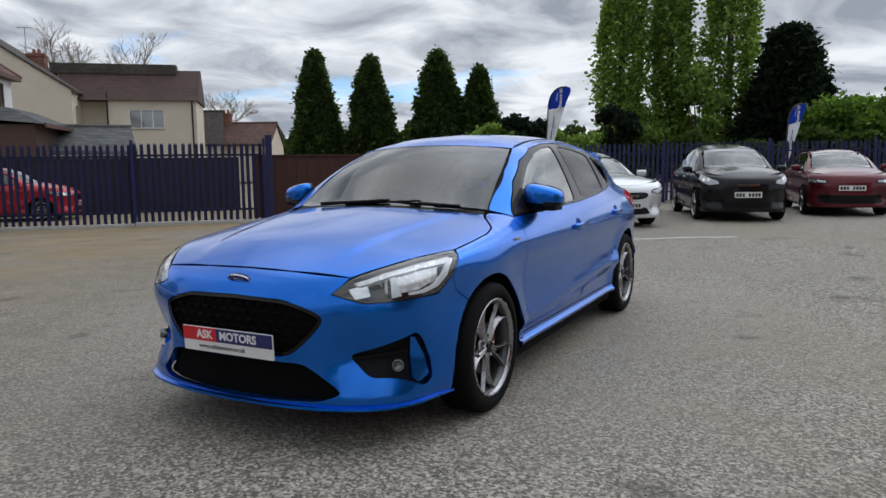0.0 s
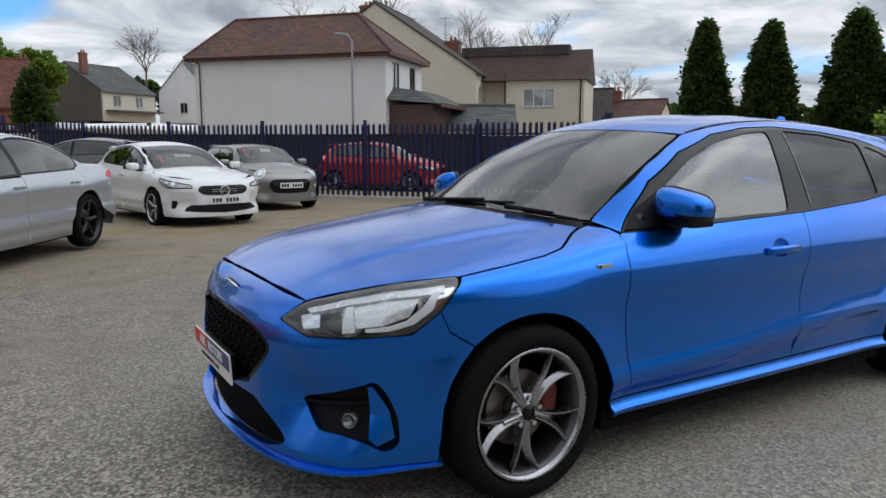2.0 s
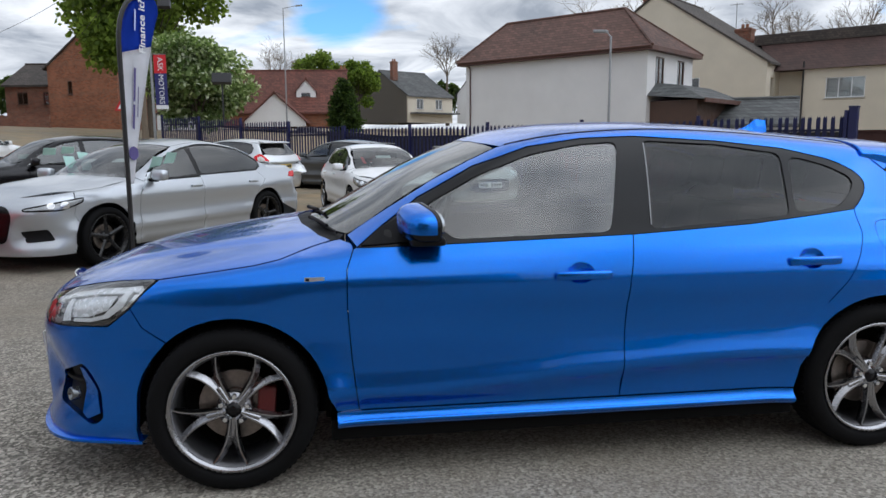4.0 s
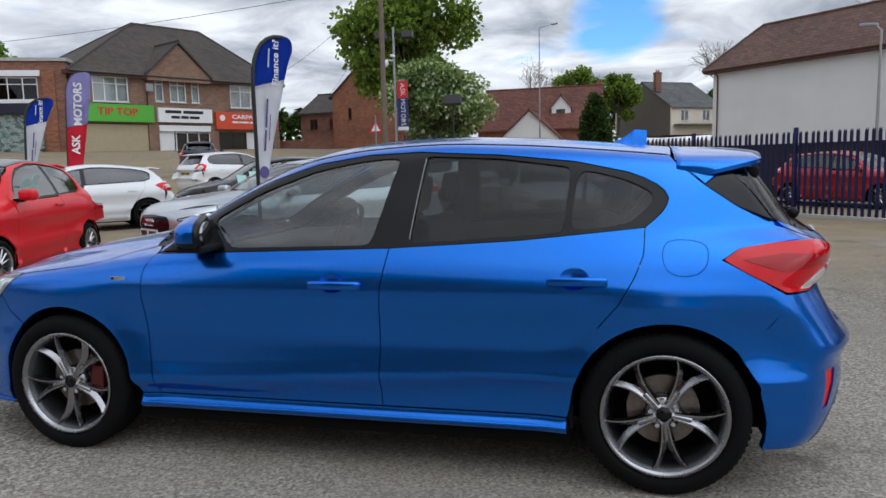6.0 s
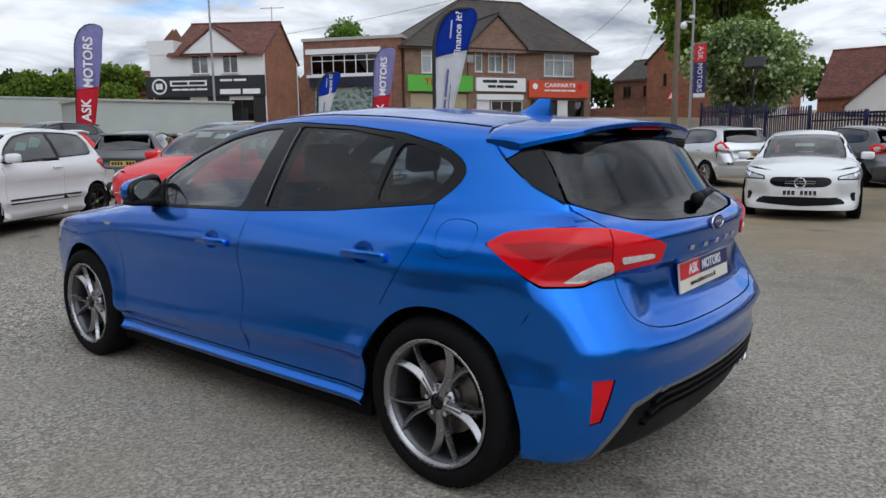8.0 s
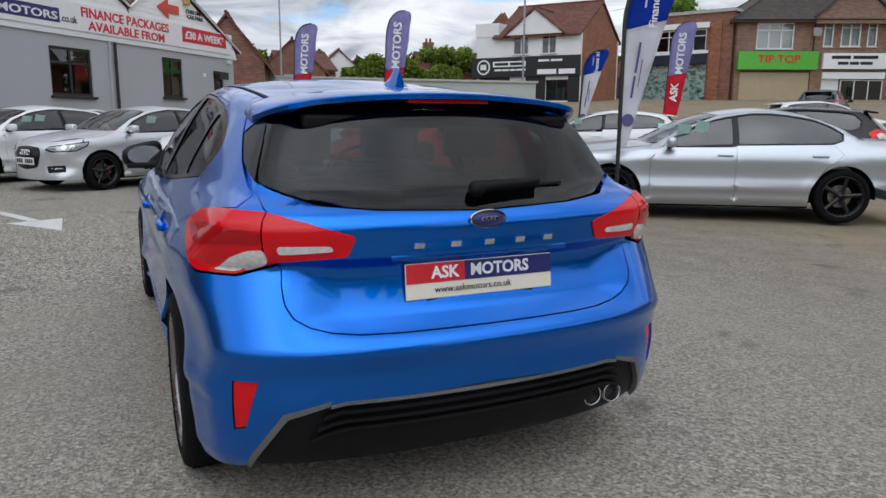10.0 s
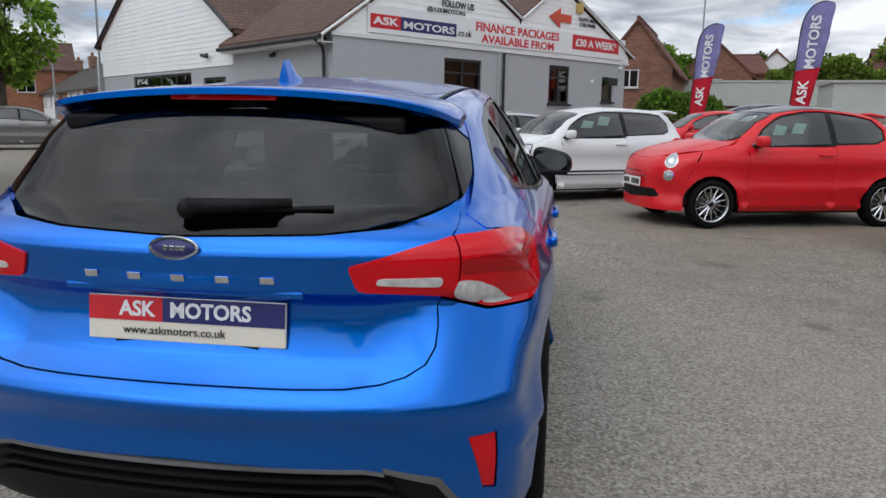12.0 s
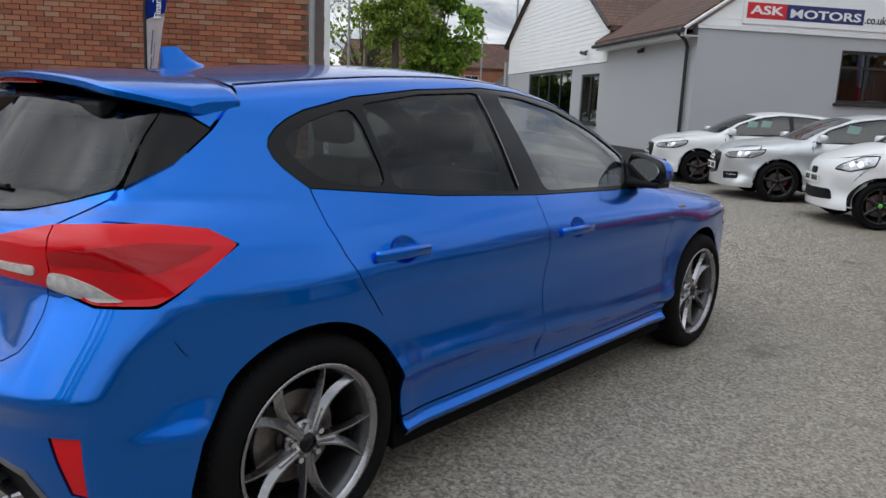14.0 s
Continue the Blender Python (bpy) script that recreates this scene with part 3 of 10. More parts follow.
# ---- the blue hatchback ----
def build_hero():
    B = Body(HERO)
    car = thing("hatchback_car", "glossy blue five-door hatchback parked alone on the tarmac", "car")
    sL, sR = (lambda uv: B.side(uv, -1)), (lambda uv: B.side(uv, 1))
    nose, tail = (lambda uv: B.round(uv, -1)), (lambda uv: B.round(uv, 1))

    def on_side(x, y, z):
        """The side's own y where a point lies on the flank, so that neighbouring panels share their seam."""
        return float(B.side(np.array([(x, z)]), 1)[0][1]) if y > .81 else y

    def n3(*pts):
        return [(.9 * math.atan2(on_side(x, y, z), -(x - HERO["hub_f"])), z) for x, y, z in pts]

    def r3(*pts):
        return [(.9 * math.atan2(on_side(x, y, z), x - HERO["hub_r"]), z) for x, y, z in pts]

    def both(half):
        """A half outline from the middle outwards and back to the middle, doubled over the middle."""
        return np.array(list(half) + [(-u, v) for u, v in half[::-1] if abs(u) > 1e-6])

    def arc(cx, a0, a1, r=.362, n=16):
        return [(cx + r * math.cos(radians(a0 + (a1 - a0) * k / n)), .325 + r * math.sin(radians(a0 + (a1 - a0) * k / n))) for k in range(n + 1)]

    dlo_bot = [(-.862, .933), (-.357, .947), (.255, .965), (.776, .995), (1.006, 1.017), (1.277, 1.043)]
    dlo_top = [(-.862, .933), (-.764, 1.010), (-.614, 1.118), (-.378, 1.24), (-.138, 1.318), (.103, 1.352), (.327, 1.36), (.699, 1.338),
               (1.004, 1.304), (1.211, 1.258), (1.275, 1.234), (1.325, 1.207), (1.356, 1.180), (1.368, 1.154), (1.362, 1.128), (1.343, 1.100), (1.312, 1.071), (1.277, 1.043)]
    door_f = [(-.877, .929), (-.904, .861), (-.906, .716), (-.892, .50), (-.868, .292)]
    door_b = [(.25, .965), (.222, .80), (.214, .70), (.206, .45), (.205, .292)]
    door_r = [(1.277, 1.043), (1.27, .945), (1.235, .86), (1.179, .764), (1.10, .665), (1.012, .56)]
    front_arch = arc(-1.345, 131, 6)
    rear_arch = arc(1.355, 176, 44)
    ft, rt = door_f[::-1], door_b
    bonnet_side = [(-1.607, .797), (-1.42, .806), (-1.257, .806), (-1.16, .785), (-1.09, .735), (-1.03, .69), (-.965, .655)]
    zb = B.top(np.array(bonnet_side))
    fender = front_arch + [(-.955, .292)] + ft + [(-.885, .945), (-.93, .953)] + [(float(p[0]), float(p[2])) for p in zb[::-1][1:]] + [(-1.66, .785), (-1.708, .731), (-1.672, .656)]
    roof_y = .535
    xs = np.linspace(-.20, 1.38, 14)
    roof_edge = B.top(np.stack([xs, np.full(14, roof_y)], 1))
    screen_edge = [(-.90, .655), (-.745, .628), (-.543, .595), (-.38, .56), (-.262, .528)]
    ze = B.top(np.array(screen_edge))
    side_frame = ([(1.62, .571), (1.725, .685), (1.80, .79), (1.77, .804), (1.66, .87), (1.554, .925), (1.62, .966), (1.80, .99), (1.845, .995), (1.80, 1.03), (1.758, 1.045), (1.626, 1.116), (1.508, 1.2), (1.395, 1.298)]
                  + [(float(p[0]), float(p[2])) for p in roof_edge[::-1]] + [(float(p[0]), float(p[2])) for p in ze[::-1]]
                  + dlo_top + door_r[1:] + arc(1.355, 138, 44)[:-1])
    f_door = door_f + [(.205, .292)] + door_b[::-1][1:] + [(-.357, .947), (-.862, .933)]
    r_door = door_b + [(.98, .292)] + arc(1.355, 176, 139)[0:] + door_r[::-1][1:] + [(1.006, 1.017), (.776, .995)]
    sill = [(-.955, .226), (.98, .226), (.978, .29), (-.957, .29)]
    dlo = np.array(dlo_bot[:-1] + dlo_top[::-1][:-1])
    g1 = rounded([(-.60, 1.082), (-.371, 1.202), (-.136, 1.286), (.08, 1.325), (.251, 1.337), (.161, .978), (-.49, .963)], .02)
    g2 = rounded([(.365, 1.34), (.697, 1.322), (.985, 1.281), (.958, 1.028), (.335, .985)], .015)
    g3 = rounded([(1.02, 1.275), (1.205, 1.228), (1.33, 1.165), (1.22, 1.058), (.988, 1.032)], .03)
    fuel = rounded([(1.335, 1.0), (1.515, .99), (1.49, .868), (1.345, .868)], .035)

    for sgn, way, tag in ((-1, sL, "left"), (1, sR, "right")):
        fen = panel("front_wing", B, way, fender, BLUE, car, res=.026)
        cups = [np.array([(hx + .055 * math.cos(a), hz + .008 + .040 * math.sin(a)) for a in np.linspace(0, 2 * math.pi, 25)[:-1]]) for hx, hz in ((.013, .815), (1.01, .845))]
        door = panel("front_door", B, way, f_door, BLUE, car, res=.022, holes=cups[:1])
        rdoor = panel("rear_door", B, way, r_door, BLUE, car, res=.022, holes=cups[1:])
        frame_ = panel("body_side", B, way, side_frame, BLUE, car, res=.016, holes=[fuel] if sgn < 0 else [], gap=.0016)
        if sgn < 0:
            panel("fuel_flap", B, way, fuel, BLUE, frame_, res=.03, gap=.0008)
        panel("side_skirt", B, way, sill, BLUE, car, res=.02)
        surround = panel("window_surround", B, way, dlo, GLOSS_BLACK, car, holes=[g1, g2, g3], res=.014, gap=.002, thick=.02, lift=-.002)
        panel("front_window", B, way, g1, GLASS, door, gap=-.006, thick=.002, res=.025, lift=-.007).visible_shadow = False
        panel("rear_window_side", B, way, g2, DARK_GLASS, rdoor, gap=-.006, thick=.002, res=.05, lift=-.007)
        panel("quarter_window", B, way, g3, DARK_GLASS, frame_, gap=-.006, thick=.002, res=.05, lift=-.007)
        # bright seal strip beside the rear glass
        panel("window_seal", B, way, [(.331, 1.0), (.336, 1.0), (.370, 1.33), (.365, 1.33)], SEAL_GREY, surround, gap=0, thick=.002, res=.05, lift=.002)
        # inside of the doors and wheel housings
        panel("door_card", B, way, [(-.86, .25), (1.0, .25), (1.0, .60), (1.25, .93), (1.2, 1.0), (-.84, .92)], CABIN, car, res=.08, gap=0, thick=.01, lift=-.07)
        panel("pillar_trim", B, way, [(.17, .95), (.335, .97), (.37, 1.35), (.25, 1.345)], CABIN, car, res=.08, gap=0, thick=.01, lift=-.04)
        panel("rear_pillar_trim", B, way, [(1.2, .95), (1.6, .93), (1.5, 1.18), (1.38, 1.28), (1.36, 1.15)], CABIN, car, res=.08, gap=0, thick=.01, lift=-.045)
        panel("screen_pillar_trim", B, way, [(-.86, .93), (-.60, 1.095), (-.371, 1.215), (-.136, 1.30), (.08, 1.338), (.25, 1.348), (.25, 1.375), (-.15, 1.37), (-.45, 1.25), (-.70, 1.12), (-.90, .985)], CABIN, car, res=.06, gap=0, thick=.01, lift=-.035)
        # handles: a bar over a scooped cup
        for owner, hx, hz, cup in ((door, .013, .815, cups[0]), (rdoor, 1.01, .845, cups[1])):
            hp = way(np.array([(hx, hz)]))[0]

            def scoop(p, n, uv, hx=hx, hz=hz):
                r = np.clip(((uv[:, 0] - hx) / .055) ** 2 + ((uv[:, 1] - hz - .008) / .040) ** 2, 0, 1)
                return p - n * (.017 * np.sqrt(1 - r * .98))[:, None]
            panel("handle_cup", B, way, cup, BLUE, owner, gap=-.003, thick=.001, res=.009, bend=scoop)
            bm = bmesh.new()
            box_into(bm, (.235, .026, .046), (0, 0, 0), bevel=.0125)
            for v in bm.verts:
                t = abs(v.co.x) / .118
                v.co.y += .024 * t ** 2 * (-sgn)
                v.co.z *= 1 - .25 * t
            h = part("door_handle", bm, BLUE, owner, smooth=True)
            h.matrix_basis = pose(hx + .01, hp[1] + sgn * .028, hz, 0, 0, 0)
        # wing badge
        bp = way(np.array([(-1.027, .827)]))[0]
        part("wing_badge", box_bm((.075, .006, .016), (bp[0], bp[1], bp[2]), (0, 0, 0), .002), SILVER_TRIM, fen)
        part("badge_stripe", box_bm((.014, .008, .010), (bp[0] - .026, bp[1], bp[2]), (0, 0, 0)), GLOSS_BLACK, fen)

        # door mirror
        mir = new("door_mirror"); mir.parent = car
        bm = bmesh.new()
        bmesh.ops.create_uvsphere(bm, u_segments=28, v_segments=18, radius=1)
        for v in bm.verts:
            x, y, z = v.co
            y, z = math.copysign(abs(y) ** .52, y), math.copysign(abs(z) ** .66, z)
            fx = math.copysign(abs(x) ** .75, x)
            v.co = Vector((max(fx * .095, -.2) if x < 0 else fx * .045, y * .116 * (1 - .10 * (x < 0) * abs(x)), z * .068 * (1 - .16 * y * sgn) - .012 * y * sgn))
        low = bm.copy()
        bmesh.ops.delete(bm, geom=[q for q in bm.faces if q.calc_center_median().x > .006 or q.calc_center_median().z < -.026], context="FACES")
        bmesh.ops.delete(low, geom=[q for q in low.faces if q.calc_center_median().x > .006 or q.calc_center_median().z >= -.026], context="FACES")
        lower = part("mirror_lower", low, GLOSS_BLACK, mir, smooth=True)
        lower.matrix_basis = pose(-.605, sgn * .872, 1.028, 0, 0, -sgn * 18)
        shell = part("mirror_shell", bm, BLUE, mir, smooth=True)
        shell.matrix_basis = pose(-.605, sgn * .872, 1.028, 0, 0, -sgn * 18)
        bm = bmesh.new()
        bmesh.ops.create_uvsphere(bm, u_segments=24, v_segments=14, radius=1)
        for v in bm.verts:
            x, y, z = v.co
            y, z = math.copysign(abs(y) ** .52, y), math.copysign(abs(z) ** .66, z)
            v.co = Vector((math.copysign(abs(x) ** .6, x) * (.030 if x > 0 else .008), y * .116, z * .0715 * (1 - .16 * y * sgn) - .012 * y * sgn))
        part("mirror_bezel", bm, GLOSS_BLACK, mir, smooth=True).matrix_basis = pose(-.602, sgn * .872, 1.028, 0, 0, -sgn * 18)
        bm = bmesh.new()
        bmesh.ops.create_cone(bm, cap_ends=True, segments=28, radius1=1, radius2=1, depth=.01, matrix=pose(0, 0, 0, 0, 90, 0))
        for v in bm.verts:
            v.co = Vector((v.co.x, v.co.y * .100, v.co.z * .054))
        part("mirror_glass", bm, MIRROR, mir).matrix_basis = pose(-.5735, sgn * (.872 - .0095), 1.028, 0, 0, -sgn * 18)
        bm = bmesh.new()
        box_into(bm, (.10, .12, .035), (0, 0, 0), bevel=.012)
        part("mirror_foot", bm, BLACK, mir).matrix_basis = pose(-.615, sgn * .815, .972, -sgn * 14, 0, 0)
        bm = bmesh.new()
        box_into(bm, (.13, .19, .03), (0, 0, 0), bevel=.012)
        part("mirror_base", bm, BLACK, mir).matrix_basis = pose(-.60, sgn * .868, .968, 0, 0, 0)
        tri = [(-.85, .938), (-.764, 1.006), (-.62, 1.082), (-.52, .962)]
        panel("mirror_sail", B, way, tri, BLACK, mir, gap=.001, thick=.004, res=.05, lift=.004)

    # bonnet, roof, screen
    lead = [(-2.082, 0), (-2.081, .25), (-2.055, .534), (-1.93, .63), (-1.81, .705), (-1.69, .765)]
    half = lead + bonnet_side + [(-1.02, .55), (-1.10, .3), (-1.135, 0)]
    hb = np.array(half + [(x, -y) for x, y in half[::-1] if y > 1e-6])
    panel("bonnet", B, B.top, hb, BLUE, car, res=.03)
    cowl = [(-1.137, 0), (-1.10, .3), (-1.02, .55), (-.975, .645), (-.935, .655), (-.915, .625), (-.98, .5), (-1.05, .28), (-1.075, 0)]
    panel("cowl", B, B.top, np.array(cowl + [(x, -y) for x, y in cowl[::-1] if y > 1e-6]), BLACK, car, res=.05, gap=.001, lift=-.006)
    scr = [(-1.08, 0), (-1.055, .28), (-.985, .5), (-.90, .648), (-.745, .622), (-.543, .59), (-.38, .555), (-.262, .523), (-.30, .36), (-.335, .15), (-.342, 0)]
    panel("windscreen", B, B.top, np.array(scr + [(x, -y) for x, y in scr[::-1] if y > 1e-6]), SCREEN, car, res=.06, gap=.004, thick=.004, lift=-.002).visible_shadow = False
    # black band round the screen's edge
    inner = [(-1.035, 0), (-1.012, .28), (-.945, .485), (-.87, .61), (-.735, .595), (-.543, .563), (-.40, .53), (-.315, .49), (-.345, .34), (-.372, .15), (-.38, 0)]
    panel("screen_band", B, B.top, np.array(scr + [(x, -y) for x, y in scr[::-1] if y > 1e-6]), DULL_BLACK, car, res=.06, gap=.006, thick=.001, lift=-.010,
          holes=[np.array(inner + [(x, -y) for x, y in inner[::-1] if y > 1e-6])])
    rf = [(-.345, 0), (-.338, .15), (-.303, .36), (-.245, .535), (1.385, .535), (1.40, .3), (1.402, 0)]
    panel("roof", B, B.top, np.array(rf + [(x, -y) for x, y in rf[::-1] if y > 1e-6]), BLUE, car, res=.05)
    panel("headlining", B, B.top, np.array([(-.25, -.48), (1.35, -.48), (1.35, .48), (-.25, .48)]), CABIN, car, res=.15, gap=0, thick=.01, lift=-.04)
    for sgn in (-1, 1):
        ch = [(-.22, .522), (1.37, .522), (1.37, .531), (-.22, .531)]
        panel("roof_seam", B, B.top, np.array([(x, sgn * y) for x, y in ch]), BLACK, car, gap=0, thick=.001, res=.08, lift=.0012)

    # front bumper and what sits in it
    half = [(0, .767)] + n3((-2.081, .25, .763), (-2.055, .534, .748), (-2.127, .483, .684), (-2.084, .617, .647), (-1.99, .72, .652), (-1.885, .797, .659), (-1.801, .823, .659),
                            (-1.708, .842, .731), (-1.672, .847, .656), (-1.584, .864, .598), (-1.635, .87, .54), (-1.674, .87, .48), (-1.70, .87, .40), (-1.707, .86, .30), (-1.71, .84, .205), (-2.03, .70, .195), (-2.17, .42, .192)) + [(0, .19)]
    bumper_o = both(half)
    grille_h = [(0, .663)] + n3((-2.182, .27, .655), (-2.166, .42, .613), (-2.16, .463, .577), (-2.182, .398, .498), (-2.2, .31, .42)) + [(0, .405)]
    low_h = [(0, .391)] + n3((-2.19, .36, .387), (-2.187, .405, .368), (-2.145, .535, .262), (-2.175, .43, .228)) + [(0, .215)]
    fogR = n3((-2.131, .563, .413), (-2.04, .68, .455), (-1.955, .767, .495), (-1.927, .782, .508), (-1.90, .80, .47), (-1.86, .81, .38), (-1.843, .813, .296), (-1.886, .791, .268), (-1.95, .765, .30), (-2.02, .71, .322), (-2.086, .643, .325))
    fogs = [rounded(fogR, .012), rounded(mirror_y(fogR), .012)]
    grille_o, low_o = rounded(both(grille_h), .02), rounded(both(low_h), .015)
    bump_ob = panel("front_bumper", B, nose, bumper_o, BLUE, car, holes=[grille_o, low_o, *fogs], res=.024, thick=.03)
    grille = panel("grille", B, nose, shrink(grille_o, -.008), DULL_BLACK, bump_ob, gap=0, thick=.004, res=.05, lift=-.028)
    panel("grille_frame", B, nose, grille_o, GLOSS_BLACK, bump_ob, holes=[shrink(grille_o, .014)], gap=0, thick=.02, res=.03, lift=-.003)
    dash, at, nr = None, [], None
    for row in range(6):
        for col in range(-9, 10):
            u, v = (col + .5 * (row % 2)) * .052, .442 + row * .038
            if inside_poly(np.array([(u, v)]), shrink(grille_o, .022))[0]:
                at.append((u, v))
    at = np.array(at)
    q = nose(at)
    nr = B.normal(q)
    for (u, v), p, n in zip(at, q, nr):
        m = Matrix.Translation(Vector(p) - Vector(n) * .016) @ Vector(n).to_track_quat("Z", "Y").to_matrix().to_4x4()
        if dash is None:
            bm = bmesh.new()
            box_into(bm, (.040, .013, .012), bevel=.004)
            dash = part("grille_bar", bm, GRILLE, bump_ob)
            dash.matrix_basis = m
        else:
            share(dash, "grille_bar", m, bump_ob)
    panel("lower_grille", B, nose, shrink(low_o, -.008), DULL_BLACK, bump_ob, gap=0, thick=.004, res=.05, lift=-.04)
    for k in range(4):
        v = .25 + k * .03
        part("grille_slat", box_bm((.012, .60 + .1 * (3 - k) / 3, .009), (-2.150, 0, v)), GRILLE, bump_ob)
    for sgn, fo in ((1, fogs[0]), (-1, fogs[1])):
        panel("fog_recess", B, nose, shrink(fo, -.006), BLACK, bump_ob, gap=0, thick=.004, res=.05, lift=-.032)
        blade = n3((-1.953, .768, .488), (-1.935, .780, .487), (-1.885, .80, .40), (-1.862, .805, .315), (-1.915, .78, .288), (-1.945, .767, .31))
        panel("bumper_blade", B, nose, blade if sgn > 0 else mirror_y(blade), BLUE, bump_ob, gap=.001, thick=.03, res=.02, lift=-.004)
        shelf = n3((-2.125, .57, .405), (-1.965, .762, .43), (-1.965, .762, .42), (-2.125, .57, .395))
        panel("fog_shelf", B, nose, shelf if sgn > 0 else mirror_y(shelf), BLACK, bump_ob, gap=0, thick=.03, res=.03, lift=-.008)
        lampm = Matrix.Translation((-1.985, sgn * .715, .372)) @ Vector((-.75, sgn * .65, .1)).to_track_quat("-Y", "Z").to_matrix().to_4x4()
        fl = part("fog_lamp", lathe_bm([(.001, .012), (.016, .01), (.020, .0), (.023, -.004), (.026, .0), (.026, .03)], 24), LAMP_GLOSS, bump_ob, smooth=True)
        fl.matrix_basis = lampm
    # splitter under the bumper
    bm = bmesh.new()
    rows = []
    for u in np.linspace(-.93, .93, 41):
        p = nose(np.array([(u, .21)]))[0]
        o = Vector((p[0] + 1.2, p[1], 0)).normalized()
        out = .020 - .016 * max(0, (abs(u) - .6) / .33)
        rows.append([bm.verts.new(Vector(p) + o * d + Vector((0, 0, dz))) for d, dz in ((-.03, .012), (out, -.004), (out + .002, -.014), (-.03, -.02))])
    for a, b in zip(rows, rows[1:]):
        for i in range(3):
            bm.faces.new((a[i], b[i], b[i + 1], a[i + 1]))
    part("splitter", bm, BLUE, bump_ob)
    # number plate holder with the dealer's plate
    fp = part("front_plate", box_bm((.008, .52, .112), (-2.243, 0, .458), (0, -3, 0), .002), PLATE_WHITE, bump_ob, "white dealer plate with a red and navy band")
    part("plate_bracket", box_bm((.03, .40, .10), (-2.222, 0, .448), bevel=.004), BLACK, bump_ob)
    face = pose(-2.2484, 0, .458, 90, 0, -90) @ pose(0, 0, 0, 3, 0, 0)
    plate_face(fp, face, PLATE_WHITE)
    # badge
    bm = lathe_bm([(.001, -.007), (.9, -.006), (1.0, 0), (1.0, .01)], 32)
    for v in bm.verts:
        v.co = Vector((v.co.x * .058, v.co.y, v.co.z * .024))
    bd = part("badge", bm, SIGN_NAVY, car, "oval blue badge with a chrome rim", smooth=True)
    q = nose(np.array([(0, .728)]))[0]
    bd.matrix_basis = pose(q[0] - .004, 0, .728, 0, -38, 0) @ pose(0, 0, 0, 0, 0, -90)
    badge_rim(bd)

    # headlamps
    hl = n3((-2.127, .478, .686), (-2.055, .536, .747), (-1.93, .63, .785), (-1.81, .706, .812), (-1.69, .765, .826), (-1.61, .797, .832), (-1.66, .83, .785), (-1.706, .842, .733), (-1.80, .823, .662), (-1.885, .797, .66), (-1.99, .72, .653), (-2.084, .617, .648))
    for sgn in (1, -1):
        o = rounded(hl if sgn > 0 else mirror_y(hl), .01)
        lamp = new("headlamp"); lamp.parent = car
        tagged(lamp, "clear headlamp with silver reflectors in a black housing")
        panel("housing", B, nose, shrink(o, -.004), GLOSS_BLACK, lamp, gap=0, thick=.004, res=.04, lift=-.055)
        wall = panel("housing_wall", B, nose, o, BLACK, lamp, holes=[shrink(o, .006)], gap=0, thick=.055, res=.03, lift=-.003)
        panel("lens", B, nose, o, LENS, lamp, gap=.001, thick=.003, res=.04, lift=0).visible_shadow = False
        top = n3((-2.05, .545, .735), (-1.93, .636, .776), (-1.81, .708, .803), (-1.66, .782, .820), (-1.66, .79, .795), (-1.74, .76, .79), (-1.81, .72, .785), (-1.93, .65, .760), (-2.04, .56, .722))
        panel("bezel", B, nose, top if sgn > 0 else mirror_y(top), LAMP_SILVER, lamp, gap=0, thick=.02, res=.03, lift=-.014)
        outer = n3((-1.66, .785, .818), (-1.615, .80, .826), (-1.665, .83, .78), (-1.705, .835, .735), (-1.75, .825, .705), (-1.73, .81, .76))
        panel("outer_bezel", B, nose, outer if sgn > 0 else mirror_y(outer), REFLECTOR, lamp, gap=0, thick=.02, res=.03, lift=-.02)
        drl = n3((-1.70, .785, .80), (-1.68, .795, .80), (-1.735, .815, .735), (-1.79, .81, .690), (-1.86, .785, .674), (-1.93, .745, .672), (-1.93, .745, .684), (-1.86, .78, .688), (-1.80, .795, .70), (-1.75, .80, .745))
        panel("daytime_lamp", B, nose, drl if sgn > 0 else mirror_y(drl), LAMP_WHITE, lamp, gap=0, thick=.015, res=.02, lift=-.008)
        for hx, hy, hz, r in ((-2.0, .60, .702, .036), (-1.905, .685, .724, .046), (-1.80, .745, .738, .050)):
            bm = lathe_bm([(.001, .03), (r * .25, .028), (r * .32, .012), (r * .34, .03), (r * .7, .02), (r, .0), (r * 1.06, 0), (r * 1.06, .04)], 28)
            cup = part("reflector", bm, LAMP_SILVER, lamp, smooth=True)
            cup.matrix_basis = Matrix.Translation((hx + .012, sgn * hy, hz)) @ Vector((-.86, sgn * .48, .08)).to_track_quat("-Y", "Z").to_matrix().to_4x4()
        bowl = n3((-1.93, .655, .758), (-1.83, .715, .780), (-1.74, .768, .788), (-1.785, .79, .715), (-1.87, .76, .690), (-1.95, .70, .685))
        panel("reflector_bowl", B, nose, bowl if sgn > 0 else mirror_y(bowl), LAMP_SILVER, lamp, gap=0, thick=.004, res=.02, lift=-.024)
        cell = n3((-2.075, .53, .712), (-2.0, .575, .735), (-2.03, .61, .682), (-2.085, .57, .668))
        panel("inner_reflector", B, nose, cell if sgn > 0 else mirror_y(cell), REFLECTOR, lamp, gap=0, thick=.004, res=.02, lift=-.024)
        blade = n3((-1.945, .652, .752), (-1.925, .664, .755), (-1.955, .722, .672), (-1.99, .694, .666))
        panel("divider", B, nose, blade if sgn > 0 else mirror_y(blade), LAMP_WHITE, lamp, gap=0, thick=.006, res=.02, lift=-.013)
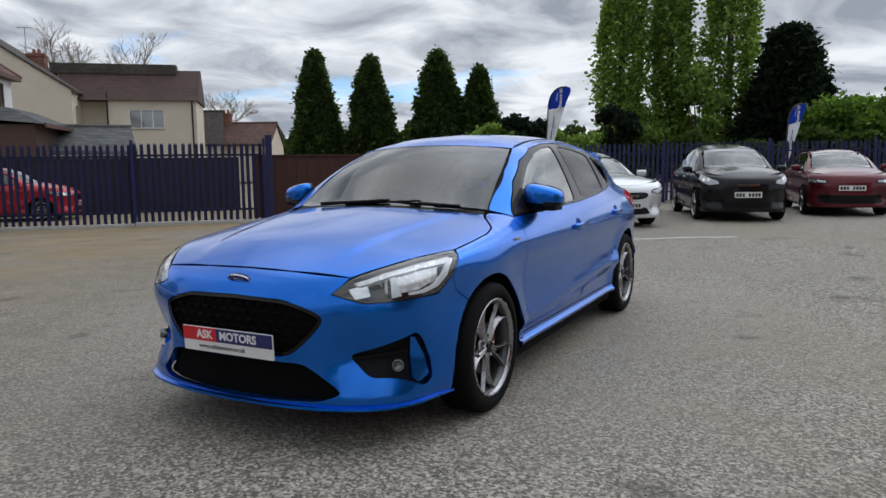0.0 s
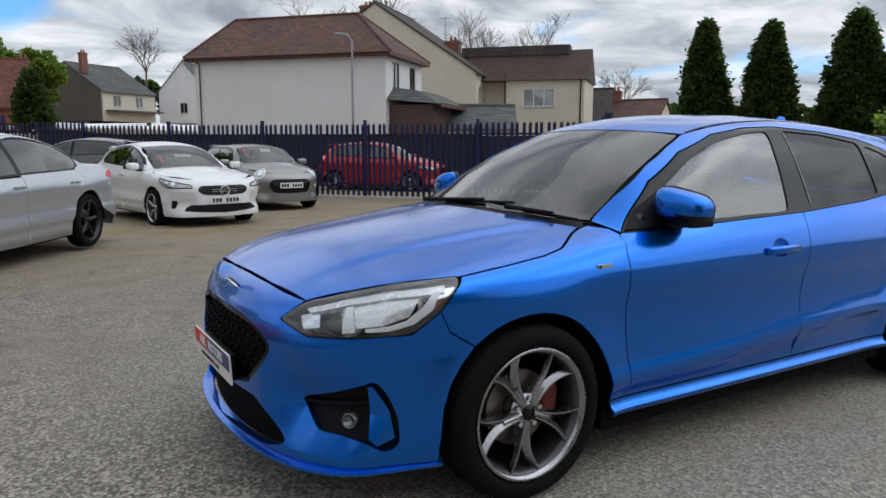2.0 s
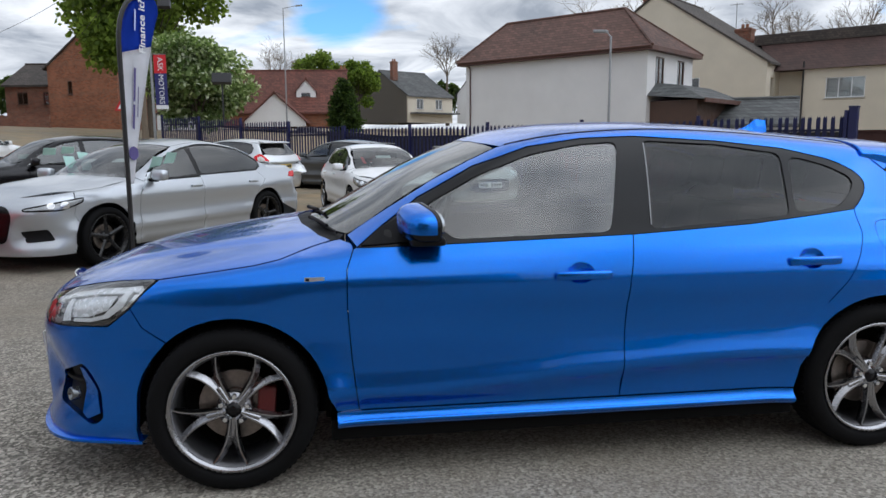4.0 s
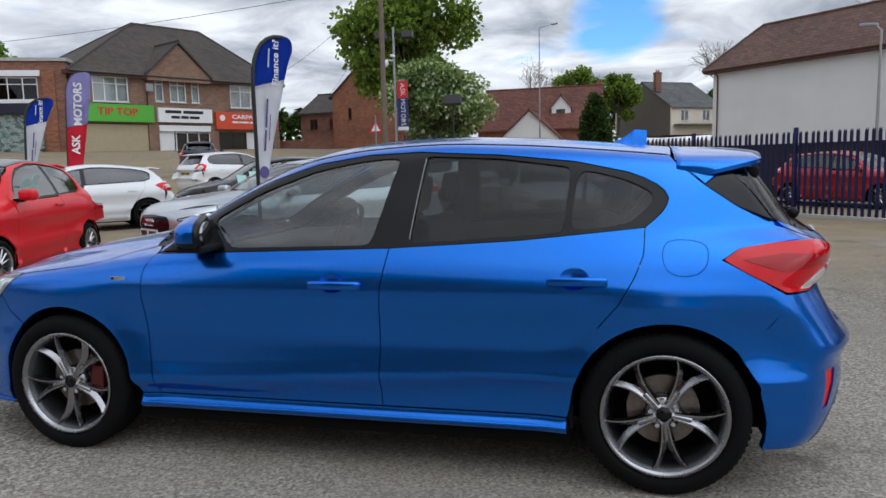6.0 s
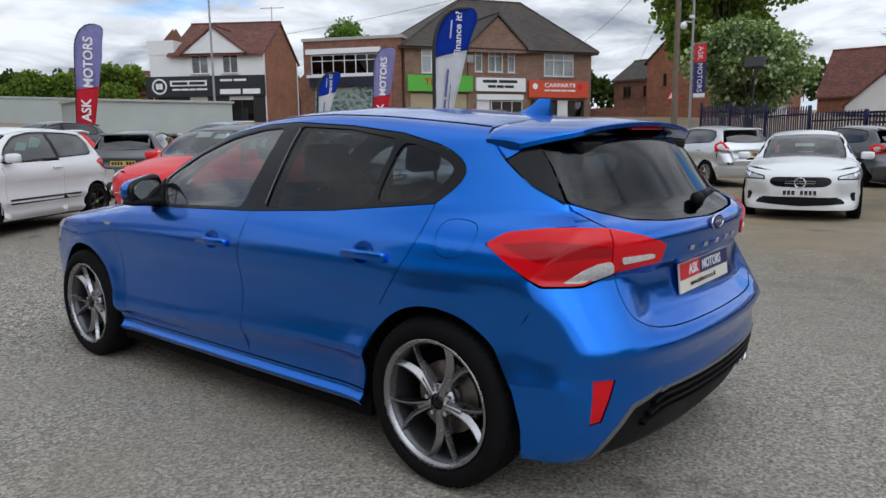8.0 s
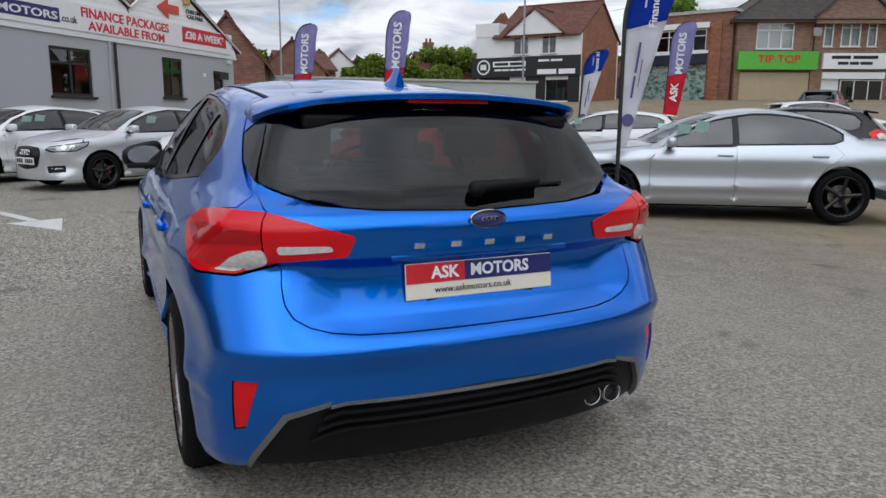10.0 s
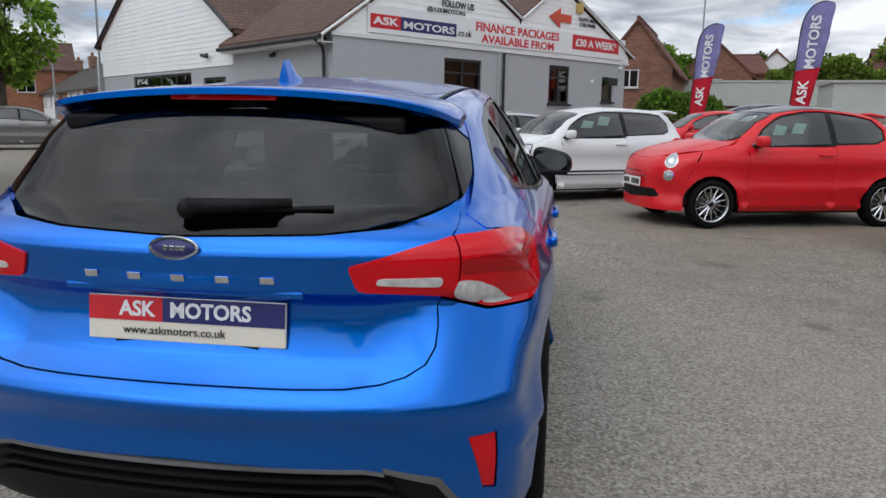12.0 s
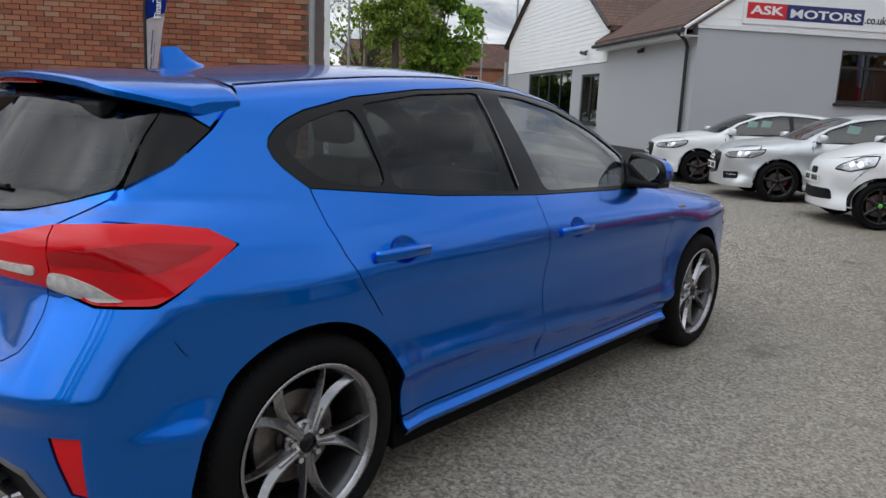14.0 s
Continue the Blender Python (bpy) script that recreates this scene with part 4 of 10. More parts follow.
        for hx, hy, tilt in ((-1.955, .64, 12), (-1.855, .715, 10)):
            fin = part("divider", box_bm((.05, .012, .085), (0, 0, 0), (0, tilt, 0), .004), LAMP_SILVER, lamp)
            fin.matrix_basis = pose(hx + .005, sgn * hy, .712, 0, 0, sgn * -38)

    # rear: bumper, tailgate, glass, lamps
    seam = ((2.075, .30, .629), (2.063, .42, .631), (2.035, .495, .639), (2.008, .548, .655), (1.98, .588, .682), (1.96, .610, .72), (1.951, .625, .77), (1.948, .634, .832))
    tg = [(0, .629)] + r3(*seam, (1.911, .646, .985), (1.80, .662, 1.035), (1.763, .645, 1.058), (1.83, .56, 1.025), (1.90, .48, 1.0), (1.98, .33, .985)) + [(0, .975)]
    gate = panel("tailgate", B, tail, both(tg), BLUE, car, res=.024, thick=.03, gap=.0016)
    rg = [(0, .977)] + r3((1.98, .33, .987), (1.90, .48, 1.003), (1.83, .56, 1.028), (1.757, .64, 1.062), (1.68, .607, 1.179), (1.60, .572, 1.262), (1.66, .4, 1.275)) + [(0, 1.285)]
    rear_glass_o = rounded(both(rg), .01)
    panel("rear_window", B, tail, rear_glass_o, DARK_GLASS, gate, res=.05, gap=.003, thick=.004, lift=-.004)
    panel("window_border", B, tail, rear_glass_o, GLOSS_BLACK, gate, holes=[shrink(rear_glass_o, .028)], res=.04, gap=.004, thick=.002, lift=-.010)
    for sgn, way in ((-1, sL), (1, sR)):
        panel("spoiler_cheek", B, way, [(1.508, 1.202), (1.60, 1.268), (1.68, 1.182), (1.762, 1.062), (1.626, 1.118)], GLOSS_BLACK, car, gap=.002, thick=.02, res=.03, lift=-.003)
        panel("spoiler_side", B, way, [(1.397, 1.302), (1.40, 1.35), (1.56, 1.328), (1.63, 1.29), (1.60, 1.27), (1.510, 1.206)], BLUE, car, gap=.001, thick=.02, res=.02)
    rb = [(0, .629)] + r3(*seam, (1.87, .73, .797), (1.776, .832, .80), (1.725, .855, .685), (1.615, .87, .575), (1.692, .87, .45), (1.717, .865, .32), (1.706, .85, .200), (1.90, .80, .20), (1.955, .768, .215), (2.03, .645, .392), (2.07, .525, .428)) + [(0, .443)]
    ref = r3((1.940, .772, .500), (1.990, .712, .498), (1.960, .748, .356), (1.935, .776, .348))
    refs = [np.array(ref), mirror_y(ref)]
    rbo = panel("rear_bumper", B, tail, both(rb), BLUE, car, res=.022, thick=.03, holes=refs, gap=.0016)
    for o in refs:
        panel("reflector", B, tail, o, RED_LENS, rbo, gap=.0005, thick=.01, res=.03, lift=-.006)
        panel("reflector_recess", B, tail, shrink(o, -.012), BLACK, rbo, gap=0, thick=.004, res=.04, lift=-.02)
    df = [(0, .44)] + r3((2.07, .525, .425), (2.03, .645, .389), (1.955, .768, .212), (1.93, .72, .19)) + [(0, .2)]
    dif = panel("diffuser", B, tail, both(df), BLACK, rbo, gap=.002, res=.03, thick=.03, lift=-.018)
    for k, (w, z) in enumerate(((1.05, .43), (1.10, .402), (1.15, .372), (1.20, .345))):
        bm = bmesh.new()
        rows = []
        for y in np.linspace(-w / 2, w / 2, 21):
            drop = 0 if abs(y) < .50 else (abs(y) - .50) * .35
            p = tail(np.array([(.9 * math.atan2(y, .98), z - drop)]))[0]
            rows.append([bm.verts.new((p[0] + dx, p[1], p[2] + dz)) for dx, dz in ((-.03, .009), (.004, .006), (.004, -.004), (-.03, -.007))])
        for a, b in zip(rows, rows[1:]):
            for i in range(3):
                bm.faces.new((a[i], a[i + 1], b[i + 1], b[i]))
        part("diffuser_slat", bm, BLACK if k else TRIM_GREY, rbo)
    for sgn in (1, -1):
        strip = r3((2.075, .515, .440), (2.035, .655, .404), (1.955, .785, .220), (1.945, .768, .200), (1.96, .752, .225), (2.025, .636, .386), (2.065, .517, .425))
        panel("diffuser_trim", B, tail, strip if sgn > 0 else mirror_y(strip), TRIM_GREY, rbo, gap=0, thick=.03, res=.02, lift=.002)
    for y in (.445, .53):
        ex = part("exhaust_pipe", lathe_bm([(.030, .12), (.032, 0), (.035, -.004), (.038, 0), (.038, .12)], 28), ALLOY, car, smooth=True)
        ex.matrix_basis = pose(2.03, y, .292, 0, 0, 90)
        part("exhaust_inside", lathe_bm([(.001, .1), (.031, .1)], 20), DULL_BLACK, car).matrix_basis = pose(2.03, y, .292, 0, 0, 90)
    # painted returns behind the tailgate corners
    for sgn, way in ((-1, sL), (1, sR)):
        panel("pillar_return", B, way, [(1.52, 1.10), (1.60, 1.155), (1.70, 1.09), (1.80, 1.045), (1.87, 1.005), (1.90, .96), (1.84, .93), (1.66, .94), (1.56, 1.0)], BLUE, car, gap=0, thick=.01, res=.03, lift=-.014)
        ret = r3((1.80, .70, 1.04), (1.74, .68, 1.075), (1.80, .60, 1.045), (1.86, .56, 1.0), (1.95, .55, .96), (1.93, .62, .95), (1.86, .72, .97))
        panel("tailgate_return", B, tail, ret if sgn > 0 else mirror_y(ret), BLUE, car, gap=0, thick=.01, res=.03, lift=-.016)
        cor = r3((1.80, .664, 1.034), (1.911, .649, .986), (1.84, .722, .991), (1.78, .74, .992), (1.765, .70, 1.03))
        panel("quarter_corner", B, tail, cor if sgn > 0 else mirror_y(cor), BLUE, car, gap=0, thick=.01, res=.015, lift=-.002)
    # tail lamps
    tl = r3((1.554, .832, .925), (1.62, .80, .966), (1.74, .755, .985), (1.84, .72, .99), (1.911, .648, .985), (1.97, .54, .957), (2.02, .412, .918), (2.007, .435, .853), (1.97, .55, .848), (1.944, .64, .842), (1.87, .73, .80), (1.776, .832, .803), (1.66, .85, .865))
    for sgn in (-1, 1):
        o = rounded(tl if sgn > 0 else mirror_y(tl), .008)
        cut = .9 * math.atan2(.646, .811)
        lamp = new("tail_lamp"); lamp.parent = car
        tagged(lamp, "red tail lamp with a frosted white section")

        def clip_u(poly, keep_outer):
            q, n = [], len(poly)
            for i in range(n):
                a, b = poly[i], poly[(i + 1) % n]
                ia, ib = (abs(a[0]) > cut) == keep_outer, (abs(b[0]) > cut) == keep_outer
                if ia:
                    q.append(a)
                if ia != ib:
                    t = (cut - abs(a[0])) / (abs(b[0]) - abs(a[0]))
                    q.append(a + (b - a) * t)
            return np.array(q)
        po, pi_ = clip_u(o, True), clip_u(o, False)
        panel("outer_lens", B, tail, po, RED_LENS, lamp, gap=.002, thick=.012, res=.025, lift=.006)
        panel("inner_lens", B, tail, pi_, RED_LENS, lamp, gap=.002, thick=.012, res=.025, lift=.006)
        wo = r3((1.825, .79, .812), (1.87, .735, .808), (1.935, .65, .846), (1.925, .657, .882), (1.895, .695, .878), (1.862, .735, .858))
        panel("white_section", B, tail, rounded(wo if sgn > 0 else mirror_y(wo), .006), CLEAR_LENS, lamp, gap=0, thick=.004, res=.015, lift=.0105)
        wi = r3((1.945, .625, .892), (2.0, .485, .890), (2.0, .478, .874), (1.95, .625, .868))
        panel("white_section", B, tail, rounded(wi if sgn > 0 else mirror_y(wi), .006), CLEAR_LENS, lamp, gap=0, thick=.004, res=.015, lift=.0105)
        dk = r3((1.62, .825, .925), (1.75, .77, .945), (1.87, .70, .94), (1.925, .655, .93), (1.92, .662, .895), (1.86, .72, .90), (1.74, .80, .88))
        panel("deep_red_section", B, tail, rounded(dk if sgn > 0 else mirror_y(dk), .006), RED_DEEP, lamp, gap=0, thick=.003, res=.02, lift=.0078)
    # spoiler: the roof drawn on past the glass
    far = dict(HERO)
    far["back"] = (.96, 4.0, .68, .10)
    BF = Body(far)
    bm = bmesh.new()
    ys = np.linspace(-.615, .615, 61)
    cols = []
    for y in ys:
        e = abs(y) / .615
        x0 = 1.404 + .0 * e
        tip = 1.775 - .055 * e ** 2 - .17 * (max(0, e - .80) / .20) ** 2
        xx = np.linspace(x0, tip, 12)
        t = BF.top(np.stack([xx, np.full(12, y * .985)], 1))
        upper = [Vector((p[0], y, p[2] + .004 * math.sin(math.pi * k / 11) + .020 * (k / 11) ** 1.6 - .006 * (k / 11) ** 6)) for k, p in enumerate(t)]
        lower = [Vector((v.x, v.y, v.z - (.080 - .064 * k / 11))) for k, v in enumerate(upper)]
        cols.append([bm.verts.new(v) for v in upper + lower[::-1]])
    for a, b in zip(cols, cols[1:]):
        for i in range(24):
            bm.faces.new((a[i], b[i], b[(i + 1) % 24], a[(i + 1) % 24]))
    bm.faces.new(cols[0]); bm.faces.new(cols[-1][::-1])
    bmesh.ops.recalc_face_normals(bm, faces=bm.faces)
    sp = part("spoiler", bm, BLUE, car)
    for p in sp.data.polygons:
        p.use_smooth = abs(p.normal.z) > .6
    part("spoiler_underside", box_bm((.24, .98, .044), (1.615, 0, 1.252), (0, 5, 0), .012), BLACK, car)
    part("brake_lamp", box_bm((.02, .30, .018), (1.752, 0, 1.312), bevel=.004), RED_DEEP, car)
    # aerial fin
    bm = bmesh.new()
    rows = []
    for k in range(9):
        t = k / 8
        x = 1.155 + .155 * t
        hgt = .062 * min(1, t * 1.6) ** 1.5
        w = .030 * (1 - .35 * t) * min(1, .35 + t * 4)
        base = float(B.top(np.array([(x, 0.0)]))[0][2]) - .004
        rows.append([bm.verts.new((x, s * w * (1 - q) ** .8, base + hgt * q + .012 * q)) for s in (-1, 1) for q in ((0, .5, 1) if s < 0 else (1, .5, 0))])
    for a, b in zip(rows, rows[1:]):
        for i in range(5):
            bm.faces.new((a[i], a[i + 1], b[i + 1], b[i]))
    bm.faces.new(rows[-1]); bm.faces.new(rows[0][::-1])
    bmesh.ops.recalc_face_normals(bm, faces=bm.faces)
    part("aerial_fin", bm, BLUE, car)
    # tailgate lettering, badge, plate, wiper
    for ch, y in zip("FOCUS", (-.228, -.108, .006, .118, .229)):
        q = tail(np.array([(.9 * math.atan2(y, .95), .879)]))[0]
        m = Matrix.Translation((q[0] + .003, q[1], q[2])) @ Vector((1, y * .22, -.25)).to_track_quat("Z", "Y").to_matrix().to_4x4()
        part("tailgate_letter", box_bm((.034, .018, .004), bevel=.0015), CHROME, gate).matrix_basis = m @ pose(0, 0, 0, 0, 0, 0)
    bm = lathe_bm([(.001, -.007), (.9, -.006), (1.0, 0), (1.0, .01)], 32)
    for v in bm.verts:
        v.co = Vector((v.co.x * .060, v.co.y, v.co.z * .025))
    bd = part("badge", bm, SIGN_NAVY, gate, "oval blue badge with a chrome rim", smooth=True)
    q = tail(np.array([(0, .951)]))[0]
    bd.matrix_basis = pose(q[0] + .004, 0, .951, 0, -6, 0) @ pose(0, 0, 0, 0, 0, 90)
    badge_rim(bd)
    rp = part("rear_plate", box_bm((.008, .52, .112), (2.012, 0, .762), (0, -6, 0), .002), PLATE_CREAM, gate, "cream dealer plate with a red and navy band")
    plate_face(rp, pose(2.0174, 0, .762, 90, 0, 90) @ pose(0, 0, 0, -6, 0, 0), PLATE_CREAM)
    part("plate_bracket", box_bm((.016, .38, .03), (2.010, 0, .698), bevel=.003), BLACK, gate)
    part("plate_lamp_strip", box_bm((.03, .62, .02), (2.012, 0, .842), bevel=.006), BLUE, gate)
    wp = new("rear_wiper"); wp.parent = gate
    q0, q1, q2 = (Vector(tail(np.array([(.9 * math.atan2(y, .85), z)]))[0]) for y, z in ((.0, 1.018), (.26, 1.036), (.37, 1.032)))
    n = Vector((.6, 0, .8)).normalized()
    bm = bmesh.new()
    tube_into(bm, q0 + n * .028, q1 + n * .02, .022, .012, 12)
    bmesh.ops.create_uvsphere(bm, u_segments=14, v_segments=8, radius=.028, matrix=Matrix.Translation(q0 + n * .022))
    part("wiper_arm", bm, BLACK, wp, smooth=True)
    part("wiper_blade", tube_bm(q0 + n * .012, q2 + n * .012, .007, .007, 8), BLACK, wp)

    # front wipers
    for y0, y1, x0 in ((.34, -.28, -1.085), (-.30, -.62, -1.05)):
        a = Vector(B.top(np.array([(x0, y0)]))[0]); b = Vector(B.top(np.array([(x0 + .09 if y1 > -.5 else x0 + .11, y1)]))[0])
        wp = new("front_wiper"); wp.parent = car
        part("wiper_arm", tube_bm(a + Vector((-.01, 0, .02)), a.lerp(b, .7) + Vector((-.01, 0, .024)), .011, .007, 8), BLACK, wp)
        part("wiper_blade", tube_bm(a.lerp(b, .25) + Vector((0, 0, .012)), b + Vector((0, 0, .012)), .008, .006, 8), BLACK, wp)

    # wheels
    for x, sgn in ((-1.35, -1), (1.35, -1), (-1.35, 1), (1.35, 1)):
        w = build_wheel(car, .322, .236, .205, 5, HERO_ALLOY, DARK_ALLOY, "split", caliper=CALIPER_RED if x < 0 else None)
        w.matrix_basis = pose(x, sgn * .788, .322, 0, 0, 0 if sgn < 0 else 180) @ pose(0, 0, 0, 0, 5 if x < 0 else -7, 0)
        bm = bmesh.new()
        rows = []
        for k in range(25):
            a = radians(-12 + 204 * k / 24)
            rows.append([bm.verts.new((x + .372 * math.cos(a), sgn * yy, .325 + .372 * math.sin(a))) for yy in (.60, .842)])
        for a, b in zip(rows, rows[1:]):
            bm.faces.new((a[0], a[1], b[1], b[0]))
        part("wheel_housing", bm, DULL_BLACK, car)
    # floor pan and end closures
    bm = span(-.98, .99, -.84, .84, .17, .25)
    for a in ((-1.98, -1.72, -.5, .5, .21, .42), (1.74, 1.93, -.52, .52, .23, .5), (-1.75, -.95, -.6, .6, .2, .6), (.95, 1.75, -.6, .6, .2, .62)):
        box_into(bm, (a[1] - a[0], a[3] - a[2], a[5] - a[4]), ((a[0] + a[1]) / 2, (a[2] + a[3]) / 2, (a[4] + a[5]) / 2))
    part("floor_pan", bm, DULL_BLACK, car)
    part("bulkhead", span(-1.0, -.94, -.80, .80, .25, .90), DULL_BLACK, car)
    part("rear_bulkhead", span(1.72, 1.76, -.62, .62, .5, .96), DULL_BLACK, car)
    cabin_parts(car, .0, seats_x=(.02, .95), wide=.37, belt=.93, roof=1.40, wheel_side=1)
    part("parcel_shelf", span(1.28, 1.85, -.58, .58, .955, .975), CABIN, car)
    return car


def badge_rim(bd):
    bm = bmesh.new()
    for k in range(40):
        a0, a1 = 2 * math.pi * k / 40, 2 * math.pi * (k + 1) / 40
        tube_into(bm, (.059 * math.cos(a0), -.004, .0245 * math.sin(a0)), (.059 * math.cos(a1), -.004, .0245 * math.sin(a1)), .0046, .0046, 6, False)
    part("badge_rim", bm, CHROME, bd)
    for dx, w in ((-.018, .012), (-.002, .012), (.013, .01), (.026, .01)):
        part("badge_mark", box_bm((w, .004, .012), (dx, -.007, 0), (0, 12, 0), .001), CHROME, bd)


def plate_face(plate, m, base):
    """The dealer's plate: a red field and a navy field above a pale band, with its name and site. m faces +z out, x along."""
    def field(name, x0, x1, y0, y1, mat):
        o = part(name, box_bm((x1 - x0, y1 - y0, .0016), ((x0 + x1) / 2, (y0 + y1) / 2, 0)), mat, plate)
        o.matrix_basis = m
    field("red_field", -.258, -.06, -.006, .054, SIGN_RED)
    field("navy_field", -.06, .258, -.006, .054, SIGN_NAVY)
    text_part("plate_word", "ASK", .052, m @ pose(-.128, .023, .0016), SIGN_WHITE, plate, .0006, bold=.0016)
    text_part("plate_word", "MOTORS", .052, m @ pose(.066, .023, .0016), SIGN_WHITE, plate, .0006, bold=.0016)
    text_part("plate_site", "www.askmotors.co.uk", .030, m @ pose(-.03, -.029, .0012), INK, plate, .0006)


def cabin_parts(car, dx, seats_x, wide, belt, roof, wheel_side=1, simple=False):
    """Dashboard, seats with headrests and the steering wheel."""
    dash = bmesh.new()
    box_into(dash, (.34, wide * 3.6, .22), (-.66 + dx, 0, belt - .12), (0, 0, 0), .06)
    part("dashboard", dash, CABIN, car, smooth=True)
    top = min(roof - .19, belt + .24)
    for x, ys in ((seats_x[0] + dx, (-wide, wide)), (seats_x[1] + dx, (-wide, 0, wide))):
        for y in ys:
            w = .46 if len(ys) == 2 else .40
            seat = new("seat"); seat.parent = car
            part("seat_cushion", box_bm((.46, w, .16), (x - .18, y, belt - .52), (0, -6, 0), .05), SEAT, seat, smooth=True)
            part("seat_back", box_bm((.13, w, .58), (x + .12, y, belt - .20), (0, 14, 0), .05), SEAT, seat, smooth=True)
            part("headrest", box_bm((.09, .24, .17), (x + .235, y, top), (0, 10, 0), .035), SEAT, seat, smooth=True)
    bm = bmesh.new()
    for k in range(28):
        a0, a1 = 2 * math.pi * k / 28, 2 * math.pi * (k + 1) / 28
        tube_into(bm, (0, .185 * math.cos(a0), .185 * math.sin(a0)), (0, .185 * math.cos(a1), .185 * math.sin(a1)), .015, .015, 6, False)
    box_into(bm, (.03, .34, .03)); box_into(bm, (.04, .11, .10), bevel=.02)
    part("steering_wheel", bm, CABIN, car).matrix_basis = pose(-.40 + dx, wheel_side * wide, belt - .03, 0, 24, 0)


build_hero()


# ---- ground: level round the car, a shallow fall to the fence, rising towards the shops ----
def ground_z(x, y):
    s = -.77 * x + .64 * y
    dip = -.0125 * min(max(y - 1, 0), 12.5) * min(max((x + 5) / 4, 0), 1)
    rise = .05 * min(max(s - 15, 0), 13) + .08 * min(max(s - 28, 0), 20) + .045 * min(max(s - 48, 0), 60)
    return dip * (1 if s < 14 else max(0, 1 - (s - 14) / 6)) + rise


def build_ground():
    near = np.concatenate([[-900, -400, -200, -120, -80], np.arange(-60, 61, 2.0), [80, 120, 200, 400, 900]])
    bm = bmesh.new()
    grid = [[bm.verts.new((x, y, ground_z(x, y))) for y in near] for x in near]
    for i in range(len(near) - 1):
        for j in range(len(near) - 1):
            bm.faces.new((grid[i][j], grid[i + 1][j], grid[i + 1][j + 1], grid[i][j + 1]))
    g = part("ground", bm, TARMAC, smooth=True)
    tagged(g, "worn grey stone-chip tarmac with stains", "ground", kind="structure")


def tarmac():
    """Stone-chip tarmac: pale chips in dark binder, worn and stained patches."""
    m = material("tarmac", (.12, .12, .12), .9)
    v = coords(m)
    vo = add(m, "ShaderNodeTexVoronoi", Scale=78.0, Randomness=1.0)
    wire(m, v, vo.inputs["Vector"])
    chips = ramp(m, vo.outputs["Color"], [(.12, (.012, .012, .012)), (.36, (.10, .097, .091)), (.62, (.36, .346, .320)), (.90, (.71, .68, .63))])
    fine = noise_node(m, v, 120, 4, .75)
    chips = mix(m, .30, chips, ramp(m, fine, [(.34, (.03, .03, .03)), (.52, (.21, .202, .188)), (.70, (.52, .50, .465))]))
    broad = noise_node(m, v, .33, 6, .6)
    col = mix(m, ramp(m, broad, [(.42, (0, 0, 0)), (.64, (.28,) * 3)]), chips, (.19, .183, .172))
    # traffic has polished the lane behind and beside the car
    sp0 = add(m, "ShaderNodeSeparateXYZ")
    wire(m, v, sp0.inputs[0])
    lane = add(m, "ShaderNodeMapRange")
    lane.inputs[1].default_value, lane.inputs[2].default_value = -.6, 2.2
    lane.inputs[4].default_value = .72
    wire(m, sp0.outputs["Y"], lane.inputs[0])
    worn = add(m, "ShaderNodeMath")
    worn.operation = "MULTIPLY"
    wire(m, lane.outputs[0], worn.inputs[0])
    wire(m, ramp(m, noise_node(m, v, .8, 6, .65), [(.30, (.55,) * 3), (.60, (1.0,) * 3)]), worn.inputs[1])
    col = mix(m, worn.outputs[0], col, ramp(m, noise_node(m, v, 3.0, 6, .7), [(.3, (.118, .110, .098)), (.7, (.222, .207, .182))]))
    # pale dust round the car, with extra light painted into its colour
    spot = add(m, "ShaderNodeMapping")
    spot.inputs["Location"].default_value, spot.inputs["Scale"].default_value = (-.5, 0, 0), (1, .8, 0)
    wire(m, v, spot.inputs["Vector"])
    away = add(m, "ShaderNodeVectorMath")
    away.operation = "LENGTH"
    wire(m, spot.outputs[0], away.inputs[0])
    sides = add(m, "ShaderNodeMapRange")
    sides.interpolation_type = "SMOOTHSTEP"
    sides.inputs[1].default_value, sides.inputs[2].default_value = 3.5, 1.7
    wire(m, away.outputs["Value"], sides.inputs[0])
    dust_light = add(m, "ShaderNodeMath")
    dust_light.operation = "MULTIPLY"
    wire(m, sides.outputs[0], dust_light.inputs[0])
    wire(m, ramp(m, noise_node(m, v, .7, 5, .65), [(.32, (.28,) * 3), (.60, (.50,) * 3)]), dust_light.inputs[1])
    # lifts the ground beside the car so its front looks more shaded
    col = mix(m, dust_light.outputs[0], col, ramp(m, noise_node(m, v, 60, 4, .7), [(.35, (.10, .096, .087)), (.65, (.53, .507, .467))]))
    dirt = noise_node(m, v, .16, 5, .65)
    col = mix(m, ramp(m, dirt, [(.55, (0, 0, 0)), (.70, (.42,) * 3)]), col, (.22, .185, .13))
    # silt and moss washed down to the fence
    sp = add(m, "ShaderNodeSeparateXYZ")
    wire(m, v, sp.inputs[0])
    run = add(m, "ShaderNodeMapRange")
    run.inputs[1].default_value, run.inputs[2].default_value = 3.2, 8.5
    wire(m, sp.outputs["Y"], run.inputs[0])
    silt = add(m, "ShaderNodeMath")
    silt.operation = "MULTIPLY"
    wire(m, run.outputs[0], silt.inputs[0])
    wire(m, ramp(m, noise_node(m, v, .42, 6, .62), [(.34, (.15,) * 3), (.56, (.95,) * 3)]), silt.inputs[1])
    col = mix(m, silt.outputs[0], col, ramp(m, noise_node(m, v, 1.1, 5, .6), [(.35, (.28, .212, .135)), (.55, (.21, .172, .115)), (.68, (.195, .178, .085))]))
    stain = noise_node(m, v, 1.4, 6, .6)
